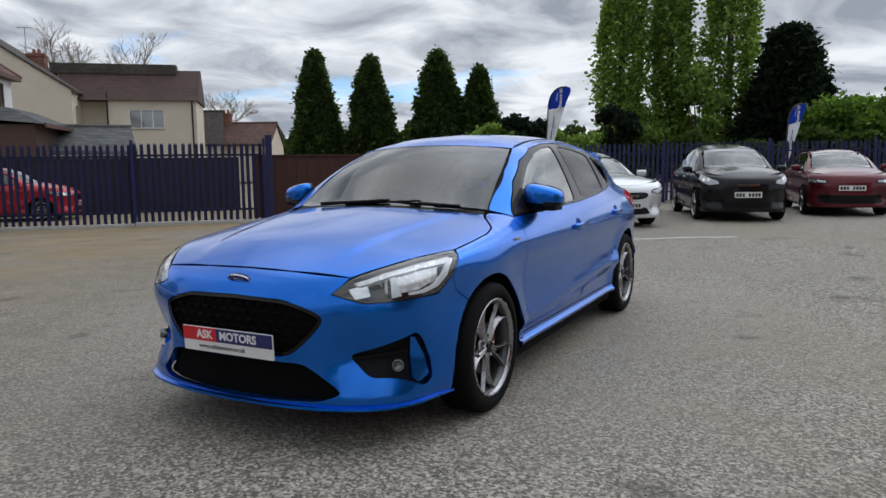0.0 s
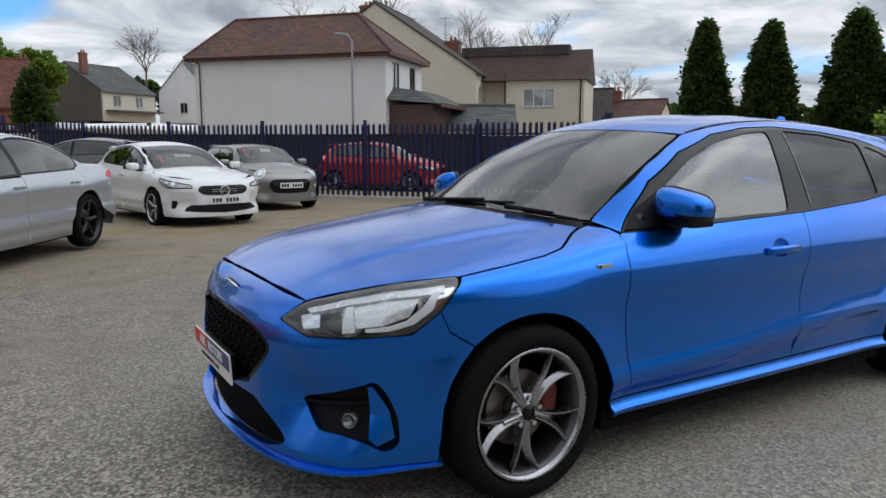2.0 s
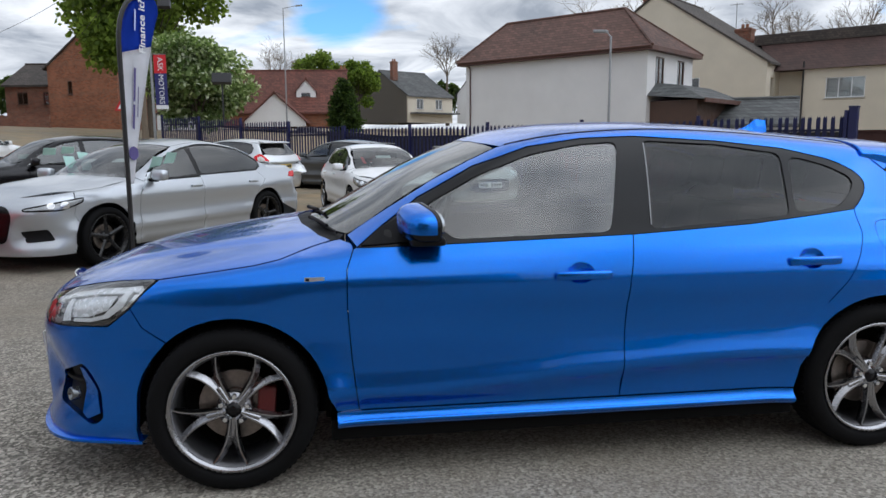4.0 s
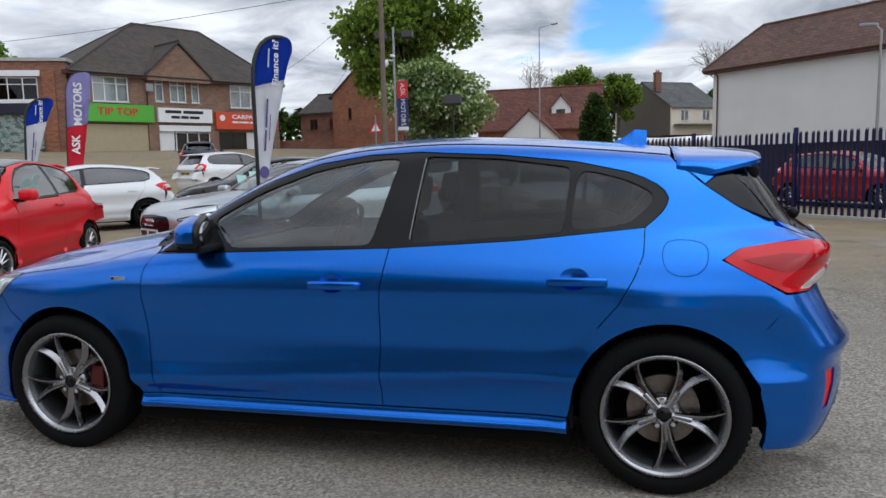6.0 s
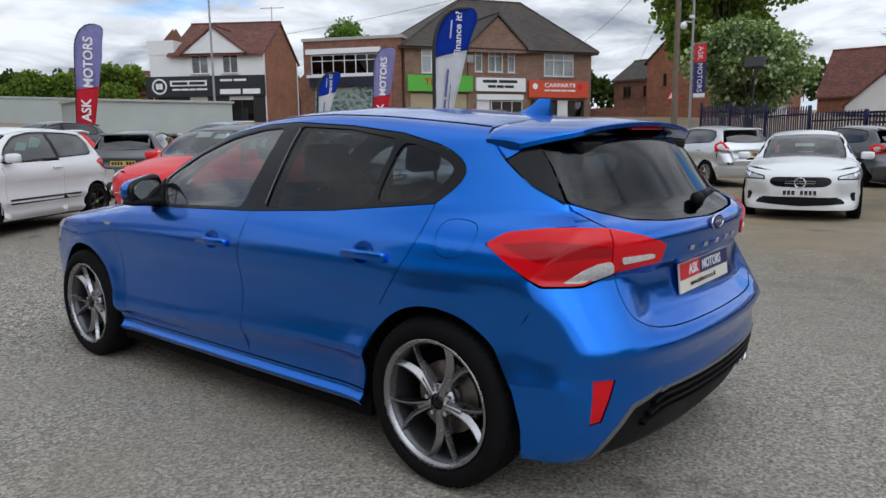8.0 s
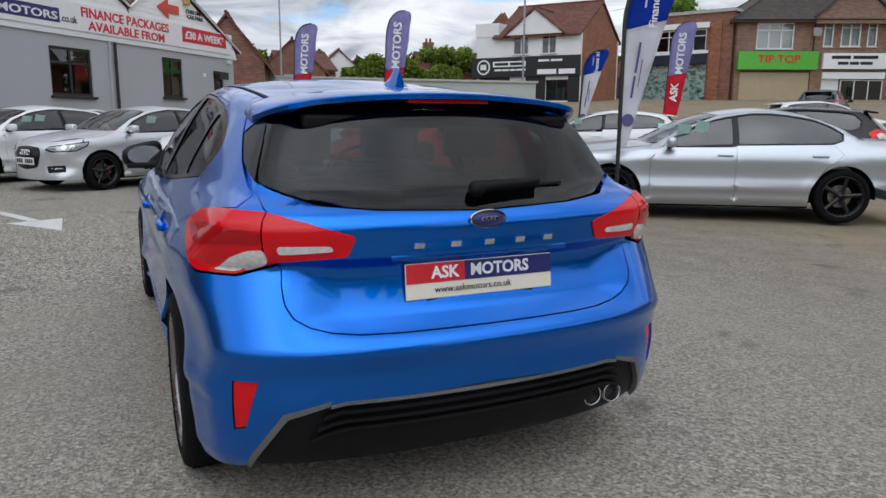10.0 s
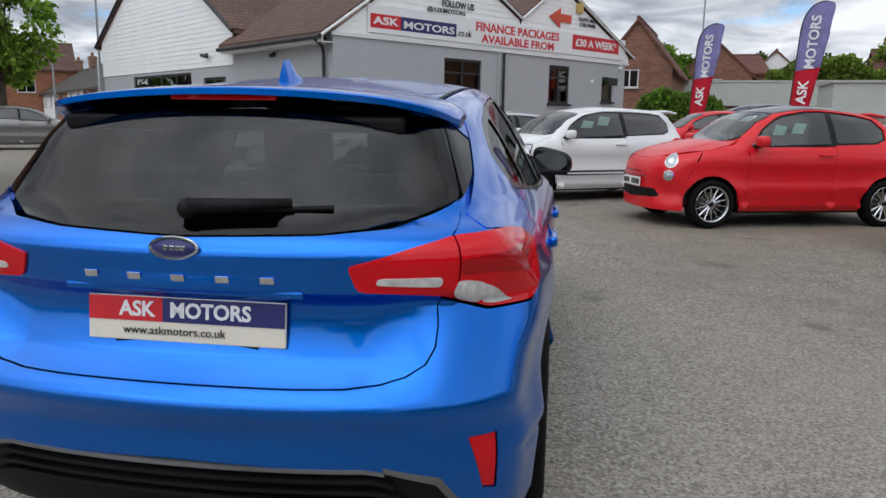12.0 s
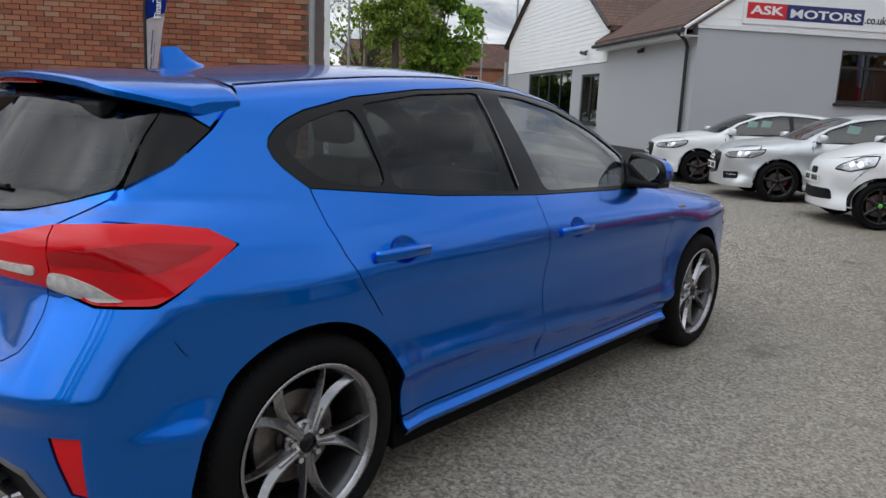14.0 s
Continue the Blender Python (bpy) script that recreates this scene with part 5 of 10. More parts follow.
    col = mix(m, ramp(m, stain, [(.60, (0, 0, 0)), (.70, (.6,) * 3)]), col, (.045, .044, .043))
    col = mix(m, 1.0, col, (1.07, 1.02, .94), "MULTIPLY")
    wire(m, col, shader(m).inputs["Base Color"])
    wire(m, ramp(m, broad, [(.35, (.92,) * 3), (.65, (.66,) * 3)]), shader(m).inputs["Roughness"])
    shader(m).inputs["Specular IOR Level"].default_value = .25
    h = mix(m, .5, vo.outputs["Distance"], fine)
    bump(m, h, .8, .008)
    return m


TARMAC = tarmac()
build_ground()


# ---- parked cars ----
def car_spec(wb, foh, roh, half, H, tyre, belt, belt_r, lead, cowl, top, peak, end, back, saloon=None, nose=1.0, flare=.015):
    """Body knots for a car: axle base, overhangs, half width, height, tyre radius, belt heights, bonnet lead height and the (x, z) points
    cowl, top of the screen, roof peak, roof end, and back = (foot x, foot z) of the rear glass."""
    xf, xr = -wb / 2 - foh, wb / 2 + roh
    k, w = belt / .95, half / .905
    T = [(xf - .2, lead - .22), (xf + .03, lead - .05), (xf + .14, lead), (xf + .35, lead + (cowl[1] - lead) * .42), ((xf + cowl[0]) / 2 + .15, lead + (cowl[1] - lead) * .75), (cowl[0], cowl[1]), (cowl[0] + .25, belt + .045), (wb / 2, belt_r + .012)]
    if saloon:
        T += [(saloon[0], saloon[1]), (xr - .12, saloon[1] - .02), (xr + .2, saloon[1] - .14)]
    else:
        T += [(xr - .35, belt_r + .02), (xr + .2, belt_r - .04)]
    R = [(xf - 1, cowl[1] - 1.2), (cowl[0] - .3, cowl[1] - .19), cowl, (top[0], top[1]), ((top[0] + peak[0]) / 2, (top[1] + peak[1]) / 2 + .012), peak, end]
    if saloon:
        R += [(back[0], back[1]), (back[0] + .4, back[1] - .28), (xr + .8, back[1] - .9)]
    else:
        R += [(end[0] + .5, end[1] - .10)]
    base = HERO
    s = dict(base)
    s.update(T=T, Tc=[(xf, .03 * nose), (-.9 * wb / 2, .07), (.3, .035), (xr, .02)],
             W=[(xf - .2, .74 * w), (xf + .1, .79 * w), (xf + .4, .842 * w), (-wb / 2 + .1, .875 * w), (0, .89 * w), (wb / 2, .885 * w), (xr - .3, .86 * w), (xr + .2, .80 * w)],
             sec=[(z * k, d) for z, d in base["sec"]], low=[(-1, 0), (1, .02)], R=R, Rc=[(-1, .09), (0, .055), (1.5, .05)],
             C=[(cowl[0] - .2, .80 * w), (-.3, .82 * w), (.5, .825 * w), (wb / 2, .80 * w), (xr - .2, .72 * w), (xr + .2, .66 * w)],
             front=[(z * lead / .77, x + 2.225 + xf) for z, x in base["front"]], rear=[(z * k, x - 2.13 + xr) for z, x in base["rear"]],
             axles=(-wb / 2, wb / 2), tyre=tyre, flare=flare, half=half * .95, belt=belt, hub_f=-wb / 2 + .15, hub_r=wb / 2 - .25,
             lean=.42 if H < 1.52 else .36, lean2=.28 if H < 1.52 else .12)
    z0 = back[1]
    s["back"] = (z0, 9.0, 0, 0) if saloon else (z0, back[0], max(.12, (back[0] - end[0]) / max(.05, end[1] - z0)), .08)
    s.update(xf=xf, xr=xr, wb=wb, cowl=cowl, top=top, peak=peak, end=end, bk=back, belt_r=belt_r, lead=lead, H=H, hw=half, saloon=saloon)
    return s


def parked_car(name, label, spec, paint, m, doors=5, wheel_mat=ALLOY, spokes=10, style="bar", lamp=None, tail_lamp=None, grille=None, intake=None, roof_mat=None,
               rear_dark=True, caliper=None, papers=(), plate=True, round_lamps=None, fog=None, trim=None, extra=None, window_sticker=None, cap=None, group=""):
    B = Body(spec)
    s = spec
    car = thing(name, label, "car", m, group or "parked cars")
    wb, R0, belt, belt_r = s["wb"], s["tyre"], s["belt"], s["belt_r"]
    aF, aR = -wb / 2, wb / 2
    nose, tail = (lambda uv: B.round(uv, -1)), (lambda uv: B.round(uv, 1))

    def fy(y, z):
        p = B.hit([(s["hub_f"], y, z)], [(-1.0, 0, 0)])[0]
        return (.9 * math.atan2(p[1], -(p[0] - s["hub_f"])), z)

    def fs(x, z):
        p = B.side(np.array([(x, z)]), 1)[0]
        return (.9 * math.atan2(p[1], -(p[0] - s["hub_f"])), z)

    def ry_(y, z):
        p = B.hit([(s["hub_r"], y, z)], [(1.0, 0, 0)])[0]
        return (.9 * math.atan2(p[1], p[0] - s["hub_r"]), z)

    def rs(x, z):
        p = B.side(np.array([(x, z)]), 1)[0]
        return (.9 * math.atan2(p[1], p[0] - s["hub_r"]), z)

    def both(half):
        return np.array(list(half) + [(-u, v) for u, v in half[::-1] if abs(u) > 1e-6])

    ra = R0 + .045

    def arc(cx, a0, a1, n=12):
        return [(cx + ra * math.cos(radians(a0 + (a1 - a0) * k / n)), R0 + ra * math.sin(radians(a0 + (a1 - a0) * k / n))) for k in range(n + 1)]
    cx, cz = s["cowl"]
    tx, tz = s["top"]
    px, pz = s["peak"]
    ex, ez = s["end"]
    bx, bz = s["bk"]
    sill = .20
    dF = aF + ra + .10
    dB = (aF + aR) / 2 + (.12 if doors == 5 else .42)
    Rz = lambda x: float(B.R(x))
    # side glass outline
    x_a = cx + .20
    dend = min(ex + .02, aR + .12) if not s["saloon"] else bx - .30
    bot = [(x_a, belt - .012), (dB, (belt + belt_r) / 2), (dend - .14, belt_r)]
    drop = .075
    ups = [(x_a + .13, belt + .10)]
    for t in np.linspace(.25, 1, 4):
        x = x_a + .13 + (tx + .18 - x_a - .13) * t
        ups.append((x, min(Rz(x) - drop - .01, belt + .10 + (Rz(tx + .18) - drop - belt - .10) * t ** .7)))
    for x in np.linspace(tx + .5, dend - .35, 4):
        ups.append((x, Rz(x) - drop))
    last = (dend, min(Rz(dend) - drop - .05, belt_r + .17))
    ups += [(dend - .12, Rz(dend - .12) - drop - .02), last, (dend - .01, belt_r + .05)]
    dlo = np.array(bot + ups[::-1])
    # roof and pillar seams
    ry = s["hw"] * .58
    xs = np.linspace(tx + .12, ex - .02, 9)
    roof_edge = B.top(np.stack([xs, np.full(9, ry)], 1))
    screen_edge = [(cx + .17, s["hw"] * .715), (cx + .17 + (tx + .06 - cx - .17) * .5, s["hw"] * .66), (tx + .08, s["hw"] * .585)]
    ze = B.top(np.array(screen_edge))
    bonnet_side = [(s["xf"] + .55, s["hw"] * .86), (aF, s["hw"] * .885), (cx - .05, s["hw"] * .83), (cx + .14, s["hw"] * .74)]
    zb = B.top(np.array(bonnet_side))
    xz = lambda P: [(float(p[0]), float(p[2])) for p in P]
    low = sill
    fender = arc(aF, 150, 4) + [(dF - .07, low), (dF, low), (dF, belt - .15), (x_a - .02, belt - .01)] + xz(zb[::-1]) + [(aF - ra + .0, R0 + ra * .72)]
    f_door = [(dF, low), (dB, low), (dB, belt), (x_a + .01, belt - .012), (dF, belt - .15)]
    rear_line = [(aR - ra - .02, low), (aR - ra - .0, R0 + .1), (aR - ra * .55, R0 + ra * .95), (aR - .02, belt_r - .12), (dend - .14, belt_r)]
    r_door = [(dB, low)] + rear_line + [(dB, (belt + belt_r) / 2)]
    tailx = s["xr"] - .30
    shoulder = [(tailx, belt * .55), (tailx, belt_r - .02)]
    if s["saloon"]:
        back_top = [(tailx, belt_r - .05)] + xz(B.top(np.array([(tailx, s["hw"] * .72), (bx + .05, s["hw"] * .70), ((bx + ex) / 2, s["hw"] * .66), (ex, ry)])))
    else:
        back_top = [(tailx, belt_r), (min(bx - .12, tailx + .1), bz + .02), (ex + .02, ez - .10)]
    frame_o = arc(aR, 130, 20)[0:] if doors == 5 else [(aR - ra - .02, low)] + arc(aR, 176, 20)
    side_frame = frame_o + [(tailx, low + .12), (tailx, belt * .6)] + back_top + xz(roof_edge[::-1]) + xz(ze[::-1]) + [(x_a, belt - .012)] + ups + [(dend - .14, belt_r)]
    side_frame += (rear_line[::-1][1:3] if doors == 5 else [(dB, (belt + belt_r) / 2), (dB, low)])
    res = .07
    for sgn in (-1, 1):
        way = (lambda uv, q=sgn: B.side(uv, q))
        panel("front_wing", B, way, fender, paint, car, res=res)
        panel("front_door", B, way, f_door, paint, car, res=res)
        panel("wing_return", B, way, [(s["xf"] + .36, low + .04), (aF - ra, low + .04), (aF - ra * .985, R0), (aF - ra * .88, R0 + ra * .48), (aF - ra * .62, R0 + ra * .79), (aF - ra * .3, R0 + ra * .96), (s["xf"] + .75, s["lead"]), (s["xf"] + .44, s["lead"] - .05)], paint, car, res=.05, gap=0, thick=.004, lift=-.008)
        panel("scuttle_return", B, way, [(cx - .02, belt - .14), (x_a + .05, belt - .05), (x_a + .17, belt + .10), (cx + .24, float(ze[0][2]) + .03), (cx + .10, float(zb[-1][2]) - .01), (cx - .04, float(zb[-2][2]) - .02)], paint, car, res=.04, gap=0, thick=.004, lift=-.010)
        if doors == 5:
            panel("rear_door", B, way, r_door, paint, car, res=res)
        panel("body_side", B, way, side_frame, paint, car, res=res)
        wg = [np.array([(x, z) for x, z in shrink(dlo, .014)])]
        panel("window_surround", B, way, dlo, GLOSS_BLACK, car, gap=.002, res=.09, lift=-.012, thick=.01)
        # glass in two panes
        in_ = shrink(dlo, .022)
        for name_, keep, mat in (("front_window", lambda x: x < dB - .04, GLASS), ("rear_side_window", lambda x: x > dB + .04, DARK_GLASS if rear_dark else GLASS)):
            cut = dB - .04 if name_ == "front_window" else dB + .04
            q, n = [], len(in_)
            for i in range(n):
                a, b = in_[i], in_[(i + 1) % n]
                ia, ib = keep(a[0]), keep(b[0])
                if ia:
                    q.append(a)
                if ia != ib:
                    q.append(a + (b - a) * ((cut - a[0]) / (b[0] - a[0])))
            if len(q) > 2:
                panel(name_, B, way, np.array(q), GLOSS_GLASS if name_ != "front_window" and rear_dark else SIDE_GLASS, car, gap=0, thick=.002, res=.12, lift=-.006)
        for hx in ((dB - .14, aR - .30) if doors == 5 else (dB - .14,)):
            hp = way(np.array([(hx, belt - .10)]))[0]
            part("door_handle", box_bm((.19, .03, .03), (hx, hp[1] + sgn * .012, belt - .10), bevel=.01), paint if trim != "chrome" else CHROME, car)
        mir = part("door_mirror", box_bm((.12, .20, .13), (0, 0, 0), bevel=.045), paint, car, smooth=True)
        mir.matrix_basis = pose(x_a + .10, sgn * (s["hw"] + .06), belt + .06, 0, 0, sgn * 8)
        part("mirror_glass", box_bm((.006, .16, .095), (x_a + .163, sgn * (s["hw"] + .06), belt + .06), (0, 0, sgn * 8)), MIRROR, car)
        part("mirror_arm", box_bm((.06, .12, .04), (x_a + .10, sgn * (s["hw"] - .045), belt + .0), bevel=.01), BLACK, car)
        for px_, pz_, w_, h_ in papers:
            pp = way(np.array([(px_, pz_)]))[0]
            part("price_sheet", box_bm((w_, .004, h_), (px_, pp[1] + sgn * .001, pz_), (sgn * -24, 4, 0)), GREEN_PAPER, car)
    # top
    ls = [(s["xf"] + .10, 0), (s["xf"] + .13, s["hw"] * .35), (s["xf"] + .28, s["hw"] * .62)] + bonnet_side + [(cx + .03, s["hw"] * .55), (cx - .05, s["hw"] * .3), (cx - .07, 0)]
    panel("bonnet", B, B.top, np.array(ls + [(x, -y) for x, y in ls[::-1] if y > 1e-6]), paint, car, res=.08)
    sc = [(cx - .06, 0), (cx - .04, s["hw"] * .3), (cx + .04, s["hw"] * .55), (cx + .165, s["hw"] * .71)] + screen_edge[1:] + [(tx + .02, s["hw"] * .3), (tx, 0)]
    sc = np.array(sc + [(x, -y) for x, y in sc[::-1] if y > 1e-6])
    panel("windscreen", B, B.top, sc, SCREEN, car, res=.12, gap=.004, thick=.004, lift=-.003).visible_shadow = False
    panel("cowl", B, B.top, np.array([(cx - .08, -s["hw"] * .5), (cx + .02, -s["hw"] * .66), (cx + .06, -s["hw"] * .6), (cx - .0, 0), (cx + .06, s["hw"] * .6), (cx + .02, s["hw"] * .66), (cx - .08, s["hw"] * .5), (cx - .10, 0)]), BLACK, car, gap=0, res=.1, thick=.004, lift=-.012)
    rf = [(tx + .005, 0), (tx + .025, s["hw"] * .3), (tx + .09, s["hw"] * .58), (ex, ry), (ex + .02, 0)]
    panel("roof", B, B.top, np.array(rf + [(x, -y) for x, y in rf[::-1] if y > 1e-6]), roof_mat or paint, car, res=.09)
    # nose and tail skins
    f_in = .9 * math.atan2(1, 1)
    ftop = s["lead"] + .005
    nh = [(0, ftop)] + [fy(s["hw"] * .35, ftop - .005), fy(s["hw"] * .6, ftop + .01), fs(s["xf"] + .55, float(zb[0][2])), fs(aF - ra + .005, R0 + ra * .72), fs(aF - ra * .868, R0 + ra * .5), fs(aF - ra * .94, R0 + ra * .34), fs(aF - ra * .985, R0 + ra * .17), fs(aF - ra, R0), fs(aF - ra - .005, low), fy(s["hw"] * .7, low), fy(s["hw"] * .3, low)] + [(0, low)]
    panel("front_bumper", B, nose, both(nh), paint, car, res=.06, thick=.02)
    if s["saloon"]:
        dz = s["saloon"][1]
        th = [(0, dz - .05)] + [ry_(s["hw"] * .4, dz - .05), ry_(s["hw"] * .7, dz - .07), rs(tailx - .01, belt_r - .06), rs(tailx - .01, low + .1), rs(tailx - .01, low), ry_(s["hw"] * .6, low)] + [(0, low)]
        panel("tail", B, tail, both(th), paint, car, res=.06, thick=.02)
        dk = [(bx + .02, 0), (bx + .03, s["hw"] * .5), (bx + .06, s["hw"] * .69), (tailx + .02, s["hw"] * .71), (s["xr"] - .14, s["hw"] * .5), (s["xr"] - .11, 0)]
        panel("boot_lid", B, B.top, np.array(dk + [(x, -y) for x, y in dk[::-1] if y > 1e-6]), paint, car, res=.07)
        rw = [(ex + .03, 0), (ex + .04, s["hw"] * .55), ((ex + bx) / 2, s["hw"] * .62), (bx + .0, s["hw"] * .66), (bx + .01, 0)]
        panel("rear_window", B, B.top, np.array(rw + [(x, -y) for x, y in rw[::-1] if y > 1e-6]), GLOSS_GLASS, car, res=.1, gap=.004, thick=.004, lift=-.003)
    else:
        gz = bz
        th = [(0, gz)] + [ry_(s["hw"] * .4, gz + .005), ry_(s["hw"] * .62, gz + .03), rs(tailx - .01, belt_r - .01), rs(tailx - .01, belt * .6), rs(tailx - .01, low + .1), rs(tailx - .01, low), ry_(s["hw"] * .6, low)] + [(0, low)]
        panel("tailgate", B, tail, both(th), paint, car, res=.06, thick=.02)
        rw = [(0, gz + .01)] + [ry_(s["hw"] * .4, gz + .012), ry_(s["hw"] * .62, gz + .035), ry_(s["hw"] * .56, ez - .06), ry_(s["hw"] * .3, ez - .035)] + [(0, ez - .035)]
        panel("rear_window", B, tail, both(rw), GLOSS_GLASS, car, res=.08, gap=.003, thick=.004, lift=-.003)
        part("roof_spoiler", box_bm((.22, s["hw"] * 1.14, .035), (ex + .06, 0, float(B.R(ex + .06)) - .022), (0, 9, 0), .014), paint, car, smooth=True)
        part("tail_shell", span(ex - .1, s["xr"] - .25, -s["hw"] * .6, s["hw"] * .6, .25, bz - .12), DULL_BLACK, car)
    # lamps
    for sgn in (1, -1):
        flip = (lambda P: np.array(P)) if sgn > 0 else mirror_y
        if round_lamps:
            for yy, zz, r in round_lamps:
                u0, v0 = fy(yy, zz)
                o = [(u0 + r * math.cos(a), v0 + r * 1.0 * math.sin(a)) for a in np.linspace(0, 2 * math.pi, 29)[:-1]]
                panel("lamp_ring", B, nose, flip(o), CHROME, car, gap=0, thick=.01, res=.04, lift=.006)
                o = [(u0 + r * .86 * math.cos(a), v0 + r * .86 * math.sin(a)) for a in np.linspace(0, 2 * math.pi, 29)[:-1]]
                panel("headlamp", B, nose, flip(o), LAMP_FACE, car, gap=0, thick=.01, res=.04, lift=.010)
                o = [(u0 + r * .4 * math.cos(a), v0 + r * .4 * math.sin(a)) for a in np.linspace(0, 2 * math.pi, 19)[:-1]]
                panel("bulb", B, nose, flip(o), REFLECTOR, car, gap=0, thick=.01, res=.04, lift=.013)
        if lamp:
            o = rounded([fy(a * s["hw"], z) if kind == "f" else fs(s["xf"] + a, z) for kind, a, z in lamp], .015)
            panel("headlamp", B, nose, flip(o), GLOSS_BLACK, car, gap=0, thick=.012, res=.05, lift=.003)
            panel("lamp_glass", B, nose, flip(shrink(o, .016)), LAMP_FACE, car, gap=0, thick=.004, res=.05, lift=.006)
            c = shrink(o, .0).mean(0)
            for du, r in ((-.05, .033), (.06, .038)):
                ring = [(c[0] + du + r * math.cos(a), c[1] - .003 + r * math.sin(a)) for a in np.linspace(0, 2 * math.pi, 21)[:-1]]
                panel("reflector", B, nose, flip(ring), REFLECTOR, car, gap=0, thick=.004, res=.04, lift=.009)
        if tail_lamp:
            o = rounded([ry_(a * s["hw"], z) if kind == "f" else rs(s["xr"] - a, z) for kind, a, z in tail_lamp], .015)
            panel("tail_lamp", B, tail, flip(o), RED_LENS, car, gap=0, thick=.012, res=.05, lift=.006)
            c = o.mean(0)
            panel("lamp_band", B, tail, flip([c + q * (o[int(k)] - c) for k, q in zip(np.linspace(0, len(o) - 1, 8), [.5] * 8)]), CLEAR_LENS, car, gap=0, thick=.004, res=.05, lift=.009)
        for fg in fog or ():
            o = rounded([fy(a * s["hw"], z) for a, z in fg], .012)
            panel("fog_recess", B, nose, flip(o), BLACK, car, gap=0, thick=.004, res=.05, lift=.003)
    if grille:
        o = rounded(both([(0, grille[0][1])] + [fy(a * s["hw"], z) for a, z in grille[1:-1]] + [(0, grille[-1][1])]), .03)
        panel("grille", B, nose, o, GLOSS_BLACK, car, gap=0, thick=.012, res=.05, lift=.004)
        z0, z1 = o[:, 1].min(), o[:, 1].max()
        wmax = abs(o[:, 0]).max()
        for k in range(4):
            z = z0 + (z1 - z0) * (k + .8) / 4.6
            q = nose(np.array([(0, z)]))[0]
            part("grille_slat", box_bm((.012, s["hw"] * wmax * 1.35, .008), (q[0] - .006, 0, z)), CHROME if trim == "chrome" and k in (1, 2) else BLACK, car)
    if intake:
        o = rounded(both([(0, intake[0][1])] + [fy(a * s["hw"], z) for a, z in intake[1:-1]] + [(0, intake[-1][1])]), .02)
        panel("lower_intake", B, nose, o, BLACK, car, gap=0, thick=.012, res=.05, lift=.004)
    # plates carry bars in place of their characters
    if plate:
        zf = plate if isinstance(plate, float) else .46
        q = nose(np.array([(0, zf)]))[0]
        for nm, x, z, mat, d in (("front_plate", q[0] - .018, zf, PLATE_WHITE, -1), ("rear_plate", tail(np.array([(0, belt * .78)]))[0][0] + .014, belt * .78, PLATE_YELLOW, 1)):
            pl = part(nm, box_bm((.01, .52, .112), (x, 0, z), bevel=.003), mat, car)
            for k, w in enumerate((.045, .04, .045, .04, 0, .045, .045, .045)):
                if w:
                    part("plate_bar", box_bm((.004, w, .066), (x + d * .006, -.21 + k * .06, z)), INK, pl)
    # wheels, built once and shared
    w0 = build_wheel(car, R0, R0 - (.085 if R0 > .3 else .08), .195, spokes, wheel_mat, DARK_ALLOY if wheel_mat is not BLACK_ALLOY else BLACK_ALLOY, style, cap=cap, caliper=caliper, detail=0)
    yw = s["hw"] - .11
    w0.matrix_basis = pose(aF, -yw, R0)
    kids = list(w0.children)
    for x, sgn in ((aR, -1), (aF, 1), (aR, 1)):
        w = new("wheel")
        w.parent = car
        w.matrix_basis = pose(x, sgn * yw, R0, 0, 17, 0 if sgn < 0 else 180)
        for kd in kids:
            share(kd, kd.name.split(".")[0], kd.matrix_basis.copy(), w)
    for x in (aF, aR):
        for sgn in (-1, 1):
            bm = bmesh.new()
            rows = []
            for k in range(13):
                a = radians(-5 + 190 * k / 12)
                rows.append([bm.verts.new((x + (ra + .01) * math.cos(a), sgn * yy, R0 + (ra + .01) * math.sin(a))) for yy in (.5, s["hw"] - .03)])
            for a, b in zip(rows, rows[1:]):
                bm.faces.new((a[0], a[1], b[1], b[0]))
            part("wheel_housing", bm, DULL_BLACK, car)
    hw = s["hw"]
    bm = span(aF + ra, aR - ra, -hw * .9, hw * .9, .18, .26)
    box_into(bm, (wb + .7, hw * 1.2, .22), (0, 0, .33))
    part("floor_pan", bm, DULL_BLACK, car)
    part("door_lining", span(x_a, dend - .1, -hw * .84, hw * .84, .5, belt - .06), CABIN, car)
    shift = x_a + .84
    for y in (-.36 * hw / .9, .36 * hw / .9):
        for x in (x_a + .86, min(x_a + 1.7, dend - .25)):
            st = part("seat", box_bm((.13, .44, .50), (x, y, belt - .10), (0, 14, 0), .05), SEAT, car, smooth=True)
            part("headrest", box_bm((.09, .24, .16), (x + .10, y, belt + .24), (0, 10, 0), .03), SEAT, st, smooth=True)
    part("dashboard", box_bm((.34, hw * 1.5, .16), (x_a + .02, 0, belt - .06), bevel=.05), CABIN, car, smooth=True)
    bm = bmesh.new()
    for k in range(20):
        a0, a1 = 2 * math.pi * k / 20, 2 * math.pi * (k + 1) / 20
        tube_into(bm, (0, .18 * math.cos(a0), .18 * math.sin(a0)), (0, .18 * math.cos(a1), .18 * math.sin(a1)), .014, .014, 5, False)
    part("steering_wheel", bm, CABIN, car).matrix_basis = pose(x_a + .36, .36 * hw / .9, belt, 0, 24, 0)
